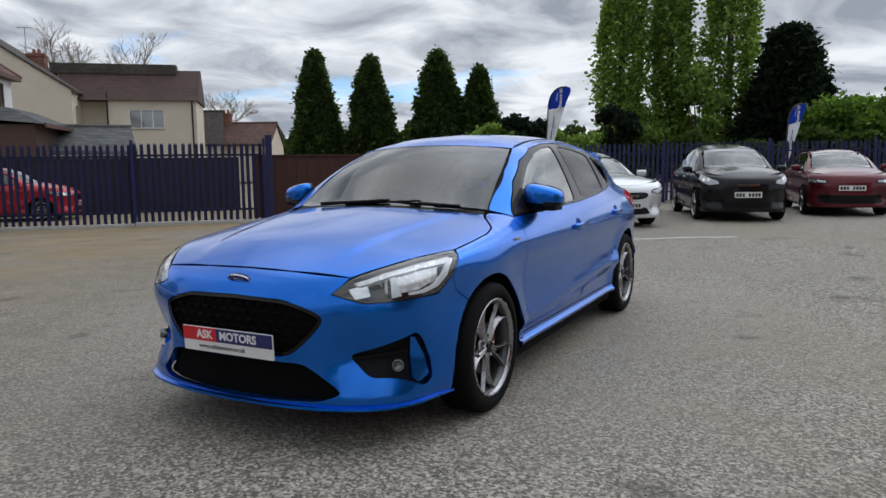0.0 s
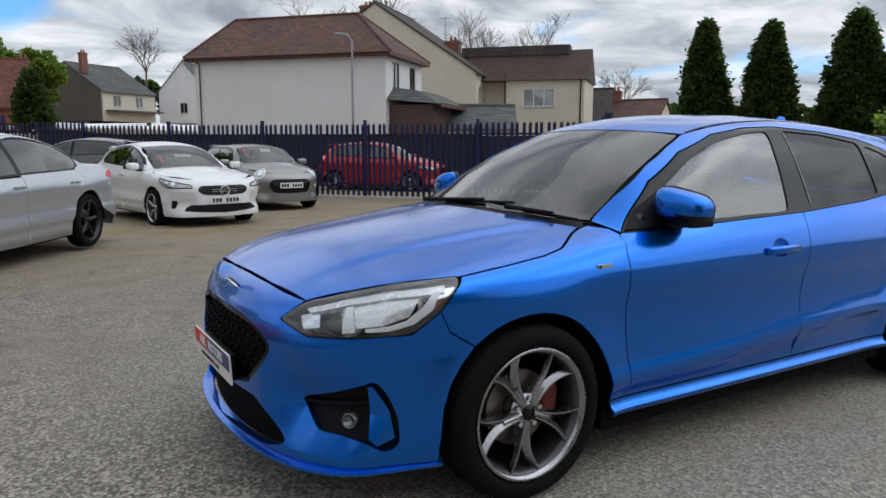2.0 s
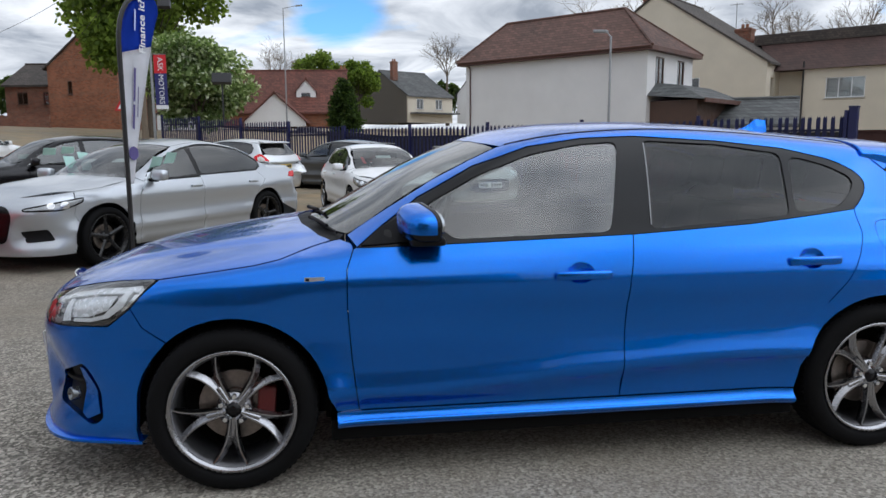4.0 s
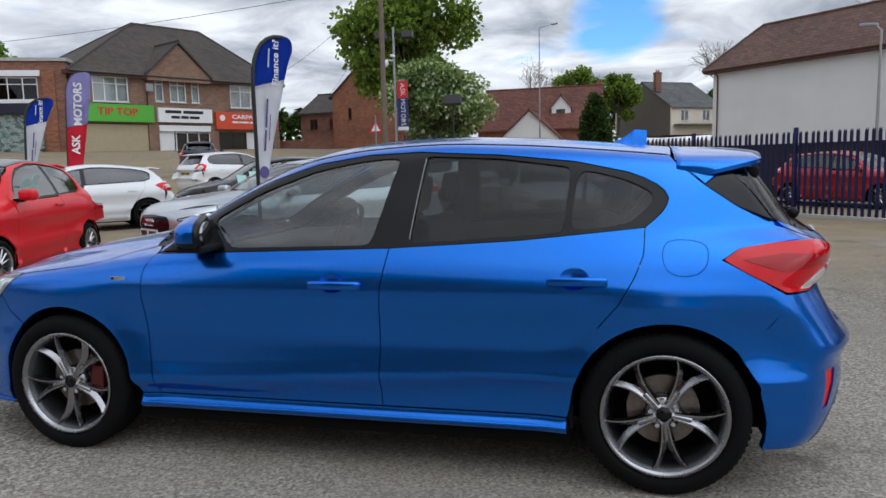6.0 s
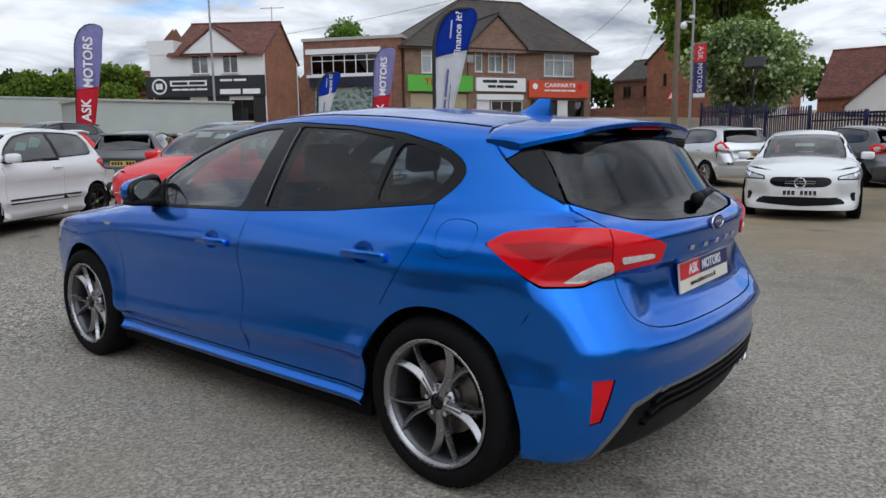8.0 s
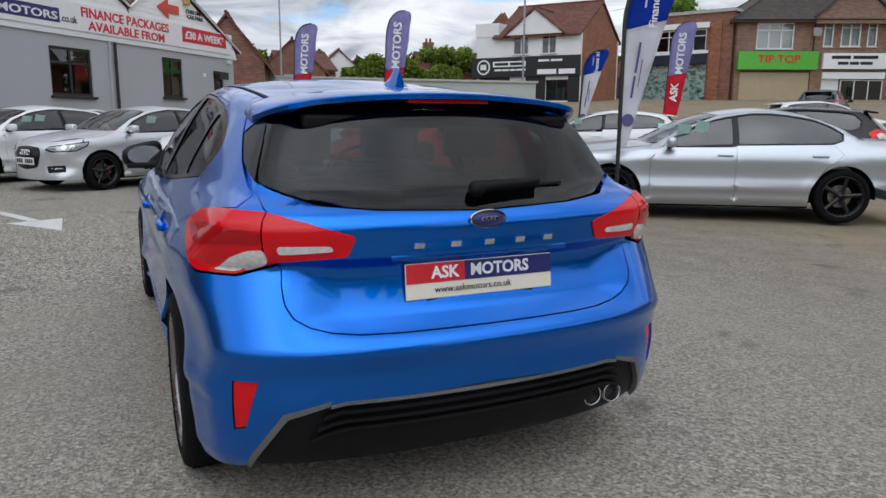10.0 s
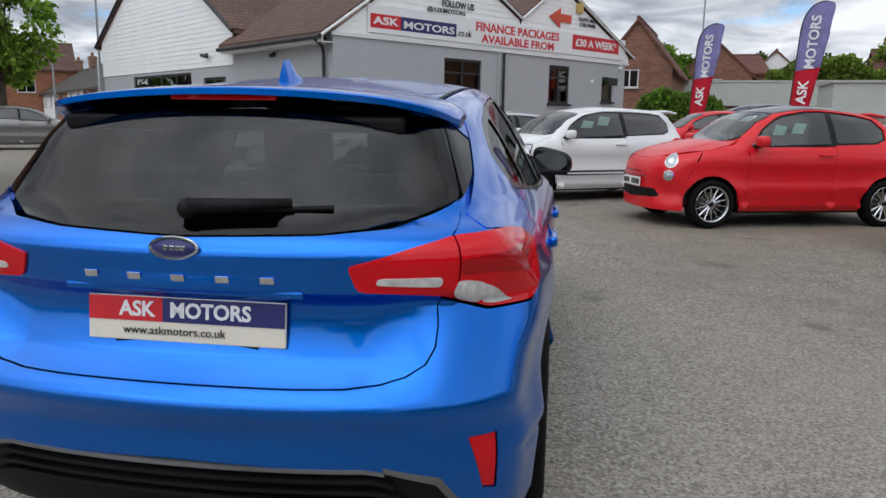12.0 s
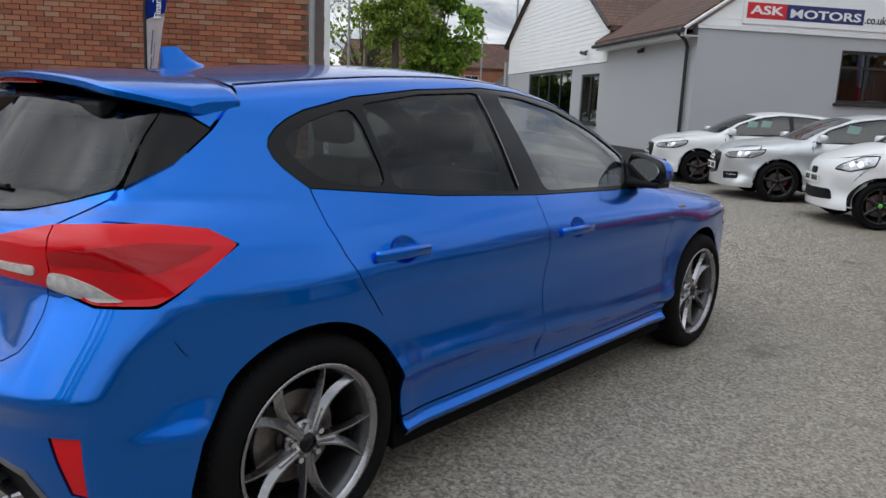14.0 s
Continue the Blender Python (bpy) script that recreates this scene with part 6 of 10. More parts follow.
    if window_sticker:
        for y, z_, w_, h_, mat in window_sticker:
            q = B.top(np.array([(cx + .28, y)]))[0]
            slope = math.degrees(math.atan2(tz - cz, tx - cx))
            part("screen_sheet", box_bm((h_, w_, .003), (q[0] + z_, y, q[2] + z_ * math.tan(radians(slope)) - .02), (0, -slope, 0)), mat, car)
    if extra:
        extra(car, B, s, nose, tail, fy, both)
    return car


GLOSS_GLASS = clear_glass("dark_car_glass", (.10, .105, .11))
SIDE_GLASS = clear_glass("car_side_glass", (.42, .46, .46))
LAMP_FACE = varied("lamp_face", (.42, .44, .46), .10, scale=40, amount=.5, metal=.5, relief=0, Coat_Weight=1.0)
WHITE_PAINT = car_paint("white_paint", (.74, .75, .76), metal=0, flake=.0, rough=.4)
SILVER_PAINT = car_paint("silver_paint", (.50, .53, .57), metal=.75, flake=.03, rough=.34)
PALE_SILVER = car_paint("pale_silver_paint", (.62, .64, .66), metal=.6, flake=.03, rough=.36)
GREY_PAINT = car_paint("grey_metallic_paint", (.24, .24, .235), metal=.7, flake=.03, rough=.36)
DARK_GREY = car_paint("dark_grey_paint", (.09, .095, .10), metal=.6, flake=.03, rough=.36)
BLACK_PAINT = car_paint("black_paint", (.004, .004, .006), metal=.2, flake=.02, rough=.25, coat=.4)
NAVY_PAINT = car_paint("dark_navy_paint", (.010, .014, .026), metal=.3, flake=.02, rough=.3)
RED_PAINT = car_paint("bright_red_paint", (.66, .010, .018), metal=0, flake=.0, rough=.4, coat=.5)
CRIMSON_PAINT = car_paint("crimson_metallic_paint", (.34, .010, .018), metal=.4, flake=.03, rough=.36)
MAROON_PAINT = car_paint("maroon_metallic_paint", (.10, .006, .012), metal=.4, flake=.03, rough=.36)
PALE_BLUE = car_paint("pale_blue_paint", (.42, .50, .60), metal=.6, flake=.02, rough=.36)


def at(x, y, heading, z=None):
    return pose(x, y, ground_z(x, y) if z is None else z, 0, 0, heading)


HATCH_LAMP = [("f", .50, .68), ("f", .56, .735), ("s", .45, .80), ("s", .62, .82), ("s", .58, .74), ("s", .40, .66), ("f", .66, .645)]
HATCH_TAIL = [("f", .46, .92), ("f", .62, .985), ("s", .36, .99), ("s", .50, .94), ("s", .34, .83), ("f", .62, .82)]
HATCH_GRILLE = [(0, .70), (.38, .69), (.42, .62), (.30, .56), (0, .56)]
HATCH_INTAKE = [(0, .36), (.5, .36), (.6, .27), (0, .25)]


def rings(car, B, s, nose, tail, fy, both):
    for k in range(4):
        bm = bmesh.new()
        for j in range(18):
            a0, a1 = 2 * math.pi * j / 18, 2 * math.pi * (j + 1) / 18
            tube_into(bm, (0, .042 * math.cos(a0), .042 * math.sin(a0)), (0, .042 * math.cos(a1), .042 * math.sin(a1)), .007, .007, 5, False)
        q = nose(np.array([(0, .64)]))[0]
        part("badge_ring", bm, CHROME, car).matrix_basis = pose(q[0] - .02, -.096 + k * .064, .64)


def disc_badge(car, B, s, nose, tail, fy, both, z=.62, r=.085):
    q = nose(np.array([(0, z)]))[0]
    b = part("round_badge", lathe_bm([(r * .8, 0), (r, -.006), (r, .01), (r * .8, .01)], 28, closed=True), CHROME, car, smooth=True)
    b.matrix_basis = pose(q[0] - .022, 0, z, 0, 0, -90)
    for k in range(3):
        a = radians(90 + 120 * k)
        part("badge_arm", tube_bm((q[0] - .022, 0, z), (q[0] - .022, r * .85 * math.cos(a), z + r * .85 * math.sin(a)), .008, .004, 6), CHROME, car)


def build_cars():
    saloon = car_spec(2.82, .88, 1.06, .92, 1.43, .335, .93, .97, .80, (-1.0, .99), (-.16, 1.355), (.45, 1.43), (1.05, 1.36), (1.72, 1.06), saloon=(1.75, 1.045))
    parked_car("saloon_car", "silver saloon on black wheels parked beside the feather flag", saloon, SILVER_PAINT, at(-3.51, 6.46, 58),
               wheel_mat=BLACK_ALLOY, spokes=5, style="twin", lamp=[("f", .62, .665), ("f", .60, .70), ("s", .42, .775), ("s", .62, .80), ("s", .60, .74), ("s", .36, .665)],
               tail_lamp=[("f", .5, .86), ("f", .7, .93), ("s", .42, .93), ("s", .5, .86), ("f", .7, .80)],
               grille=[(0, .74), (.42, .72), (.50, .62), (.42, .34), (0, .30)], fog=[[(.55, .46), (.80, .48), (.84, .36), (.60, .34)]], extra=rings, plate=.50,
               papers=((-.52, 1.10, .16, .22), (-.30, 1.13, .16, .26)), window_sticker=((.30, .12, .20, .10, PAPER), (-.25, .12, .22, .10, PAPER)), rear_dark=False)
    aclass = car_spec(2.70, .92, .68, .89, 1.435, .32, .94, 1.03, .80, (-1.08, .985), (-.22, 1.36), (.35, 1.435), (1.55, 1.335), (1.88, 1.0))
    kw = dict(lamp=[("f", .56, .67), ("f", .58, .73), ("s", .45, .81), ("s", .66, .84), ("s", .62, .75), ("s", .40, .665)], tail_lamp=HATCH_TAIL)
    parked_car("hatchback_car", "white hatchback with a star grille parked facing the tarmac", aclass, WHITE_PAINT, at(-.22, 11.55, 101.5),
               spokes=5, style="twin", grille=[(0, .71), (.44, .71), (.50, .63), (.40, .56), (0, .55)], intake=[(0, .40), (.62, .40), (.72, .30), (0, .26)], extra=disc_badge, trim="chrome", plate=.47,
               fog=[[(.78, .46), (.86, .48), (.87, .34), (.82, .34)]], window_sticker=((.0, .15, .30, .12, PAPER), (.42, .1, .06, .30, SIGN_RED)), **kw)
    parked_car("hatchback_car", "white hatchback on black wheels parked behind the red city car", aclass, WHITE_PAINT, at(*near_wheel(-10.6, 8.15, 47.6, 1.35, .84), 47.6),
               wheel_mat=BLACK_ALLOY, spokes=5, style="twin", papers=((-.45, 1.12, .16, .22),), **kw)
    mini = car_spec(2.495, .76, .60, .86, 1.415, .305, .955, 1.0, .80, (-.95, 1.02), (-.42, 1.36), (.2, 1.415), (1.35, 1.38), (1.62, 1.0))
    parked_car("small_hatchback_car", "grey three-door hatchback with round headlamps by the fence", mini, GREY_PAINT, at(2.09, 13.9, 96), doors=3, spokes=8,
               round_lamps=((.60, .80, .105), (.66, .50, .055)), grille=[(0, .68), (.46, .68), (.56, .58), (.46, .40), (0, .38)], plate=.55, trim="chrome",
               window_sticker=((-.05, .1, .24, .12, PAPER), (.42, .1, .05, .34, SIGN_RED)), tail_lamp=HATCH_TAIL)
    fiat = car_spec(2.30, .68, .56, .815, 1.49, .29, .985, 1.02, .84, (-.92, 1.05), (-.38, 1.40), (.22, 1.49), (1.12, 1.40), (1.55, 1.04))
    parked_car("city_car", "bright red three-door city car with a dark roof", fiat, RED_PAINT, at(-6.43, 3.64, 107), doors=3, spokes=14, round_lamps=((.60, .80, .085), (.62, .625, .062)), rear_dark=False,
               intake=[(0, .45), (.55, .46), (.62, .36), (0, .33)], plate=.52, roof_mat=NAVY_PAINT, tail_lamp=[("f", .70, .92), ("s", .34, .95), ("s", .36, .76), ("f", .74, .74)],
               papers=((-.30, 1.13, .15, .22), (-.05, 1.15, .15, .24)), window_sticker=((.0, .15, .26, .12, PAPER), (-.3, .15, .22, .12, PAPER)),
               extra=lambda car, B, s, nose, tail, fy, both: [part("chrome_strip", box_bm((.012, w, .012), (nose(np.array([(0, z)]))[0][0] - .006, 0, z), bevel=.003), CHROME, car) for w, z in ((.50, .655), (.80, .60))])
    up = car_spec(2.42, .58, .56, .82, 1.485, .295, .99, 1.05, .83, (-1.0, 1.04), (-.42, 1.40), (.2, 1.485), (1.45, 1.44), (1.70, 1.02))
    parked_car("city_car", "white city car on black wheels with a black side strip", up, WHITE_PAINT, at(*near_wheel(-7.44, .65, 121, 1.21, .82), 121), doors=3, spokes=6, wheel_mat=BLACK_ALLOY, cap=GREEN_CAP,
               lamp=[("f", .58, .70), ("f", .62, .76), ("s", .36, .88), ("s", .52, .90), ("s", .46, .76), ("f", .80, .68)], grille=[(0, .70), (.12, .70), (.14, .62), (0, .61)],
               intake=[(0, .44), (.55, .45), (.6, .32), (0, .30)], plate=.56, papers=((-.28, 1.16, .20, .20), (.02, 1.20, .20, .26)), tail_lamp=HATCH_TAIL,
               extra=lambda car, B, s, nose, tail, fy, both: [panel("side_strip", B, (lambda uv, q=q: B.side(uv, q)), [(-.72, .42), (.78, .42), (.78, .49), (-.72, .49)], BLACK, car, gap=0, thick=.004, res=.1, lift=.006) for q in (-1, 1)])
    a1 = car_spec(2.47, .83, .66, .87, 1.42, .315, .95, 1.0, .80, (-1.0, .99), (-.25, 1.345), (.3, 1.42), (1.35, 1.345), (1.72, 1.0))
    kw = dict(wheel_mat=BLACK_ALLOY, spokes=5, style="twin", caliper=CALIPER_RED, lamp=HATCH_LAMP, grille=[(0, .74), (.36, .72), (.42, .62), (.34, .40), (0, .36)], extra=rings, plate=.50,
              fog=[[(.52, .42), (.78, .44), (.80, .33), (.55, .31)]], tail_lamp=HATCH_TAIL)
    parked_car("small_hatchback_car", "silver hatchback on black wheels with red calipers", a1, PALE_SILVER, at(*near_wheel(-9.3, -1.12, 123, 1.235, .87), 123), doors=3, papers=((-.20, 1.12, .18, .22),), **kw)
    parked_car("hatchback_car", "white hatchback on black wheels beside the showroom", a1, WHITE_PAINT, at(*near_wheel(-10.95, -3.08, 125, 1.235, .87), 125), doors=3, papers=((-.30, 1.12, .18, .20), (-.05, 1.13, .18, .22)), **kw)
    corsa = car_spec(2.51, .80, .70, .87, 1.49, .30, .98, 1.06, .82, (-1.05, 1.03), (-.35, 1.41), (.3, 1.49), (1.45, 1.42), (1.80, 1.05))
    kw = dict(lamp=HATCH_LAMP, tail_lamp=[("f", .66, .92), ("f", .74, 1.06), ("s", .36, 1.10), ("s", .48, 1.02), ("s", .36, .84), ("f", .70, .84)], grille=HATCH_GRILLE, intake=HATCH_INTAKE)
    parked_car("hatchback_car", "silver five-door hatchback seen from behind near the fence", corsa, PALE_SILVER, at(-3.87, 16.9, -37), spokes=9, papers=((-.45, 1.16, .2, .22),), **kw)
    cross = car_spec(2.64, .88, .80, .91, 1.58, .33, 1.05, 1.13, .90, (-1.08, 1.09), (-.35, 1.49), (.3, 1.575), (1.55, 1.48), (1.95, 1.10))
    parked_car("crossover_car", "grey crossover with red lamps parked by the fence", cross, DARK_GREY, at(-.9, 19.6, -40), **kw)
    parked_car("hatchback_car", "red five-door hatchback parked behind the palisade fence", corsa, CRIMSON_PAINT, at(7.33, 17.7, 131), spokes=8, **kw)
    parked_car("hatchback_car", "black hatchback with price sheets parked behind the silver saloon", corsa, BLACK_PAINT, at(-6.0, 10.6, 38), papers=((-.45, 1.16, .2, .22), (-.15, 1.18, .2, .22)), rear_dark=False, **kw)
    parked_car("hatchback_car", "white hatchback with a yellow rear plate", corsa, WHITE_PAINT, at(-11.9, 19.4, -118), **kw)
    parked_car("hatchback_car", "dark grey hatchback parked behind the red city car", corsa, DARK_GREY, at(-13.6, 6.2, -42), **kw)
    parked_car("hatchback_car", "pale blue hatchback in the far row", corsa, PALE_BLUE, at(-18.6, 11.6, 112), **kw)
    parked_car("crossover_car", "dark grey crossover in the far row", cross, DARK_GREY, at(-21.5, 7.2, 105), **kw)
    parked_car("crossover_car", "dark crossover parked before the shops", cross, NAVY_PAINT, at(-18.2, 27.5, -60), **kw)
    parked_car("hatchback_car", "red hatchback in the far row", corsa, RED_PAINT, at(-17.5, 5.0, 100), **kw)
    parked_car("hatchback_car", "grey hatchback seen from behind on the road", corsa, GREY_PAINT, at(-19.4, -17.6, -48), **kw)
    insig = car_spec(2.74, 1.0, 1.05, .93, 1.50, .34, .96, 1.02, .84, (-1.05, 1.02), (-.2, 1.40), (.4, 1.50), (1.5, 1.36), (1.95, 1.06))
    parked_car("large_hatchback_car", "silver large hatchback facing the tarmac", insig, PALE_SILVER, at(10.8, 2.3, 37), lamp=HATCH_LAMP, grille=[(0, .68), (.42, .68), (.46, .60), (.3, .55), (0, .55)],
               intake=[(0, .40), (.4, .40), (.5, .28), (0, .26)], trim="chrome", tail_lamp=HATCH_TAIL, plate=.44)
    mpv = car_spec(2.64, .86, .78, .905, 1.615, .32, 1.0, 1.08, .92, (-1.22, 1.11), (-.42, 1.51), (.3, 1.615), (1.5, 1.52), (1.95, 1.10))
    parked_car("compact_mpv", "black compact people carrier by the far fence", mpv, BLACK_PAINT, at(13.1, -.31, 18.6), lamp=[("f", .56, .76), ("f", .60, .84), ("s", .40, .95), ("s", .60, .98), ("s", .55, .84), ("f", .78, .73)],
               grille=[(0, .76), (.40, .80), (.44, .74), (.3, .70), (0, .69)], intake=[(0, .42), (.5, .42), (.55, .30), (0, .28)], trim="chrome", tail_lamp=HATCH_TAIL, plate=.55)
    cactus = car_spec(2.60, .83, .73, .865, 1.48, .32, 1.0, 1.05, .90, (-1.15, 1.06), (-.40, 1.41), (.2, 1.48), (1.45, 1.42), (1.82, 1.06))
    parked_car("crossover_car", "maroon crossover with roof rails by the far fence", cactus, MAROON_PAINT, at(15.3, -2.5, 10.4), lamp=[("f", .54, .72), ("f", .56, .80), ("s", .45, .82), ("s", .46, .72)],
               intake=[(0, .46), (.7, .48), (.74, .30), (0, .28)], tail_lamp=HATCH_TAIL, plate=.62,
               extra=lambda car, B, s, nose, tail, fy, both: [part("roof_rail", box_bm((1.3, .03, .05), (.45, q * .56, 1.475), (0, 2, 0), .012), BLACK, car) for q in (-1, 1)])
    parked_car("hatchback_car", "pale blue hatchback at the end of the row", corsa, PALE_BLUE, at(15.9, -5.6, 5), **kw)


def near_wheel(x, y, heading, ax, half):
    """The middle of a car whose left front wheel stands at x, y."""
    c, s_ = math.cos(radians(heading)), math.sin(radians(heading))
    return x - (-ax * c + half * s_), y - (-ax * s_ - half * c)


build_cars()


# ---- building kit: local x along a front from left to right, y inwards, z up ----
def coursed(name, color, mortar, width=.225, height=.075, spread=.35, rough=.9, joint=.011, relief=.5):
    """Brickwork for walls seen from afar; x and y share the running direction."""
    m = material(name, color, rough)
    tc = add(m, "ShaderNodeTexCoord")
    sp = add(m, "ShaderNodeSeparateXYZ")
    wire(m, tc.outputs["Object"], sp.inputs[0])
    sm = add(m, "ShaderNodeMath")
    wire(m, sp.outputs["X"], sm.inputs[0])
    wire(m, sp.outputs["Y"], sm.inputs[1])
    cb = add(m, "ShaderNodeCombineXYZ")
    wire(m, sm.outputs[0], cb.inputs["X"])
    wire(m, sp.outputs["Z"], cb.inputs["Y"])
    bt = add(m, "ShaderNodeTexBrick", Scale=1.0)
    bt.inputs["Brick Width"].default_value, bt.inputs["Row Height"].default_value = width, height
    bt.inputs["Mortar Size"].default_value, bt.inputs["Mortar Smooth"].default_value = joint, .2
    bt.inputs["Color1"].default_value = (*[c * (1 + spread) for c in color], 1)
    bt.inputs["Color2"].default_value = (*[c * (1 - spread) for c in color], 1)
    bt.inputs["Mortar"].default_value = (*mortar, 1)
    wire(m, cb.outputs[0], bt.inputs["Vector"])
    v = coords(m)
    broad = noise_node(m, v, .7, 5)
    col = mix(m, 1.0, bt.outputs["Color"], ramp(m, broad, [(.3, (.78, .78, .78)), (.7, (1.12, 1.1, 1.08))]), "MULTIPLY")
    wire(m, col, shader(m).inputs["Base Color"])
    inv = add(m, "ShaderNodeMath")
    inv.operation = "SUBTRACT"
    inv.inputs[0].default_value = 1.0
    wire(m, bt.outputs["Fac"], inv.inputs[1])
    bump(m, inv.outputs[0], relief, .012)
    return m


def tiled(name, color, row=.16, col_w=.28, spread=.3):
    """Roof tiles: rows follow the height, each lapped over the one below, with stained and mossy ones."""
    m = material(name, color, .85)
    tc = add(m, "ShaderNodeTexCoord")
    sp = add(m, "ShaderNodeSeparateXYZ")
    wire(m, tc.outputs["Object"], sp.inputs[0])
    sm = add(m, "ShaderNodeMath")
    wire(m, sp.outputs["X"], sm.inputs[0])
    wire(m, sp.outputs["Y"], sm.inputs[1])
    cb = add(m, "ShaderNodeCombineXYZ")
    wire(m, sm.outputs[0], cb.inputs["X"])
    wire(m, sp.outputs["Z"], cb.inputs["Y"])
    bt = add(m, "ShaderNodeTexBrick", Scale=1.0)
    bt.inputs["Brick Width"].default_value, bt.inputs["Row Height"].default_value = col_w, row
    bt.inputs["Mortar Size"].default_value, bt.inputs["Mortar Smooth"].default_value = .012, .4
    bt.inputs["Color1"].default_value = (*[c * (1 + spread) for c in color], 1)
    bt.inputs["Color2"].default_value = (*[c * (1 - spread) for c in color], 1)
    bt.inputs["Mortar"].default_value = (*[c * .4 for c in color], 1)
    wire(m, cb.outputs[0], bt.inputs["Vector"])
    v = coords(m)
    broad = noise_node(m, v, .5, 6)
    col = mix(m, 1.0, bt.outputs["Color"], ramp(m, broad, [(.3, (.72, .75, .72)), (.7, (1.15, 1.1, 1.05))]), "MULTIPLY")
    wire(m, col, shader(m).inputs["Base Color"])
    dv = add(m, "ShaderNodeMath")
    dv.operation = "DIVIDE"
    dv.inputs[1].default_value = row
    wire(m, sp.outputs["Z"], dv.inputs[0])
    fr = add(m, "ShaderNodeMath")
    fr.operation = "FRACT"
    wire(m, dv.outputs[0], fr.inputs[0])
    inv = add(m, "ShaderNodeMath")
    inv.operation = "SUBTRACT"
    inv.inputs[0].default_value = 1.0
    wire(m, fr.outputs[0], inv.inputs[1])
    bump(m, inv.outputs[0], .8, .05)
    return m


RED_BRICK = coursed("red_brick", (.24, .085, .050), (.22, .18, .15))
BROWN_BRICK = coursed("brown_brick", (.22, .108, .066), (.27, .23, .19))
ORANGE_BRICK = coursed("orange_brick", (.29, .095, .045), (.26, .18, .13))
BROWN_TILE = tiled("brown_roof_tiles", (.105, .052, .040))
RED_TILE = tiled("red_brown_roof_tiles", (.135, .048, .035))
DARK_TILE = tiled("dark_roof_tiles", (.060, .048, .042), col_w=.22)
GREY_TILE = tiled("grey_slates", (.095, .098, .102), col_w=.30)
WHITE_RENDER = varied("white_render", (.76, .76, .76), .9, scale=.7, amount=.07, grain=40, relief=.25)
GREY_RENDER = varied("pale_grey_render", (.76, .75, .745), .9, scale=.6, amount=.07, grain=40, relief=.25)
CREAM_RENDER = varied("cream_render", (.62, .56, .46), .9, scale=.6, amount=.09, grain=40, relief=.25)
SHOW_GREY = varied("grey_painted_render", (.42, .43, .45), .75, scale=.6, amount=.05, grain=30, relief=.25)
DARK_PLINTH = varied("dark_grey_plinth", (.05, .052, .056), .7, scale=2, amount=.15)
BOARD_WHITE = varied("white_weatherboard", (.88, .885, .89), .5, scale=1.5, amount=.05, grain=30, relief=.08)
FRAME_WHITE = varied("white_window_plastic", (.76, .77, .78), .4, amount=.05, relief=0)
FRAME_BROWN = varied("brown_window_frame", (.085, .045, .030), .5, amount=.15)
FRAME_BLACK = varied("black_window_frame", (.018, .018, .020), .45, amount=.15, relief=0)
FASCIA_BROWN = varied("brown_fascia", (.095, .040, .028), .55, amount=.15)
PIPE_BLACK = varied("black_drainpipe", (.016, .016, .017), .45, amount=.2)
ROOM_GLASS = clear_glass("house_window_glass", (.34, .37, .38))
DARK_BOARD = varied("black_shopfront_board", (.014, .014, .016), .4, amount=.15, relief=0)
SHUTTER = varied("cream_shutter", (.50, .42, .28), .6, scale=3, amount=.1)
CONCRETE = varied("pale_concrete", (.42, .41, .39), .9, scale=2, amount=.15, grain=50, relief=.3)
GALV = varied("galvanised_steel", (.33, .34, .35), .45, scale=6, amount=.12, metal=.6)
TIMBER_POLE = varied("weathered_timber", (.16, .125, .09), .85, scale=5, amount=.25, grain=70, relief=.3)
GREEN_SIGN = varied("green_shop_sign", (.10, .42, .045), .45, amount=.08, relief=0)
ORANGE_SIGN = varied("orange_red_shop_sign", (.62, .075, .03), .45, amount=.08, relief=0)


def front(p, q, z=0.0):
    """Frame of a front from its left corner p to its right corner q, and its length."""
    d = Vector((q[0] - p[0], q[1] - p[1], 0))
    return Matrix.Translation((p[0], p[1], z)) @ Matrix.Rotation(math.atan2(d.y, d.x), 4, "Z"), d.length


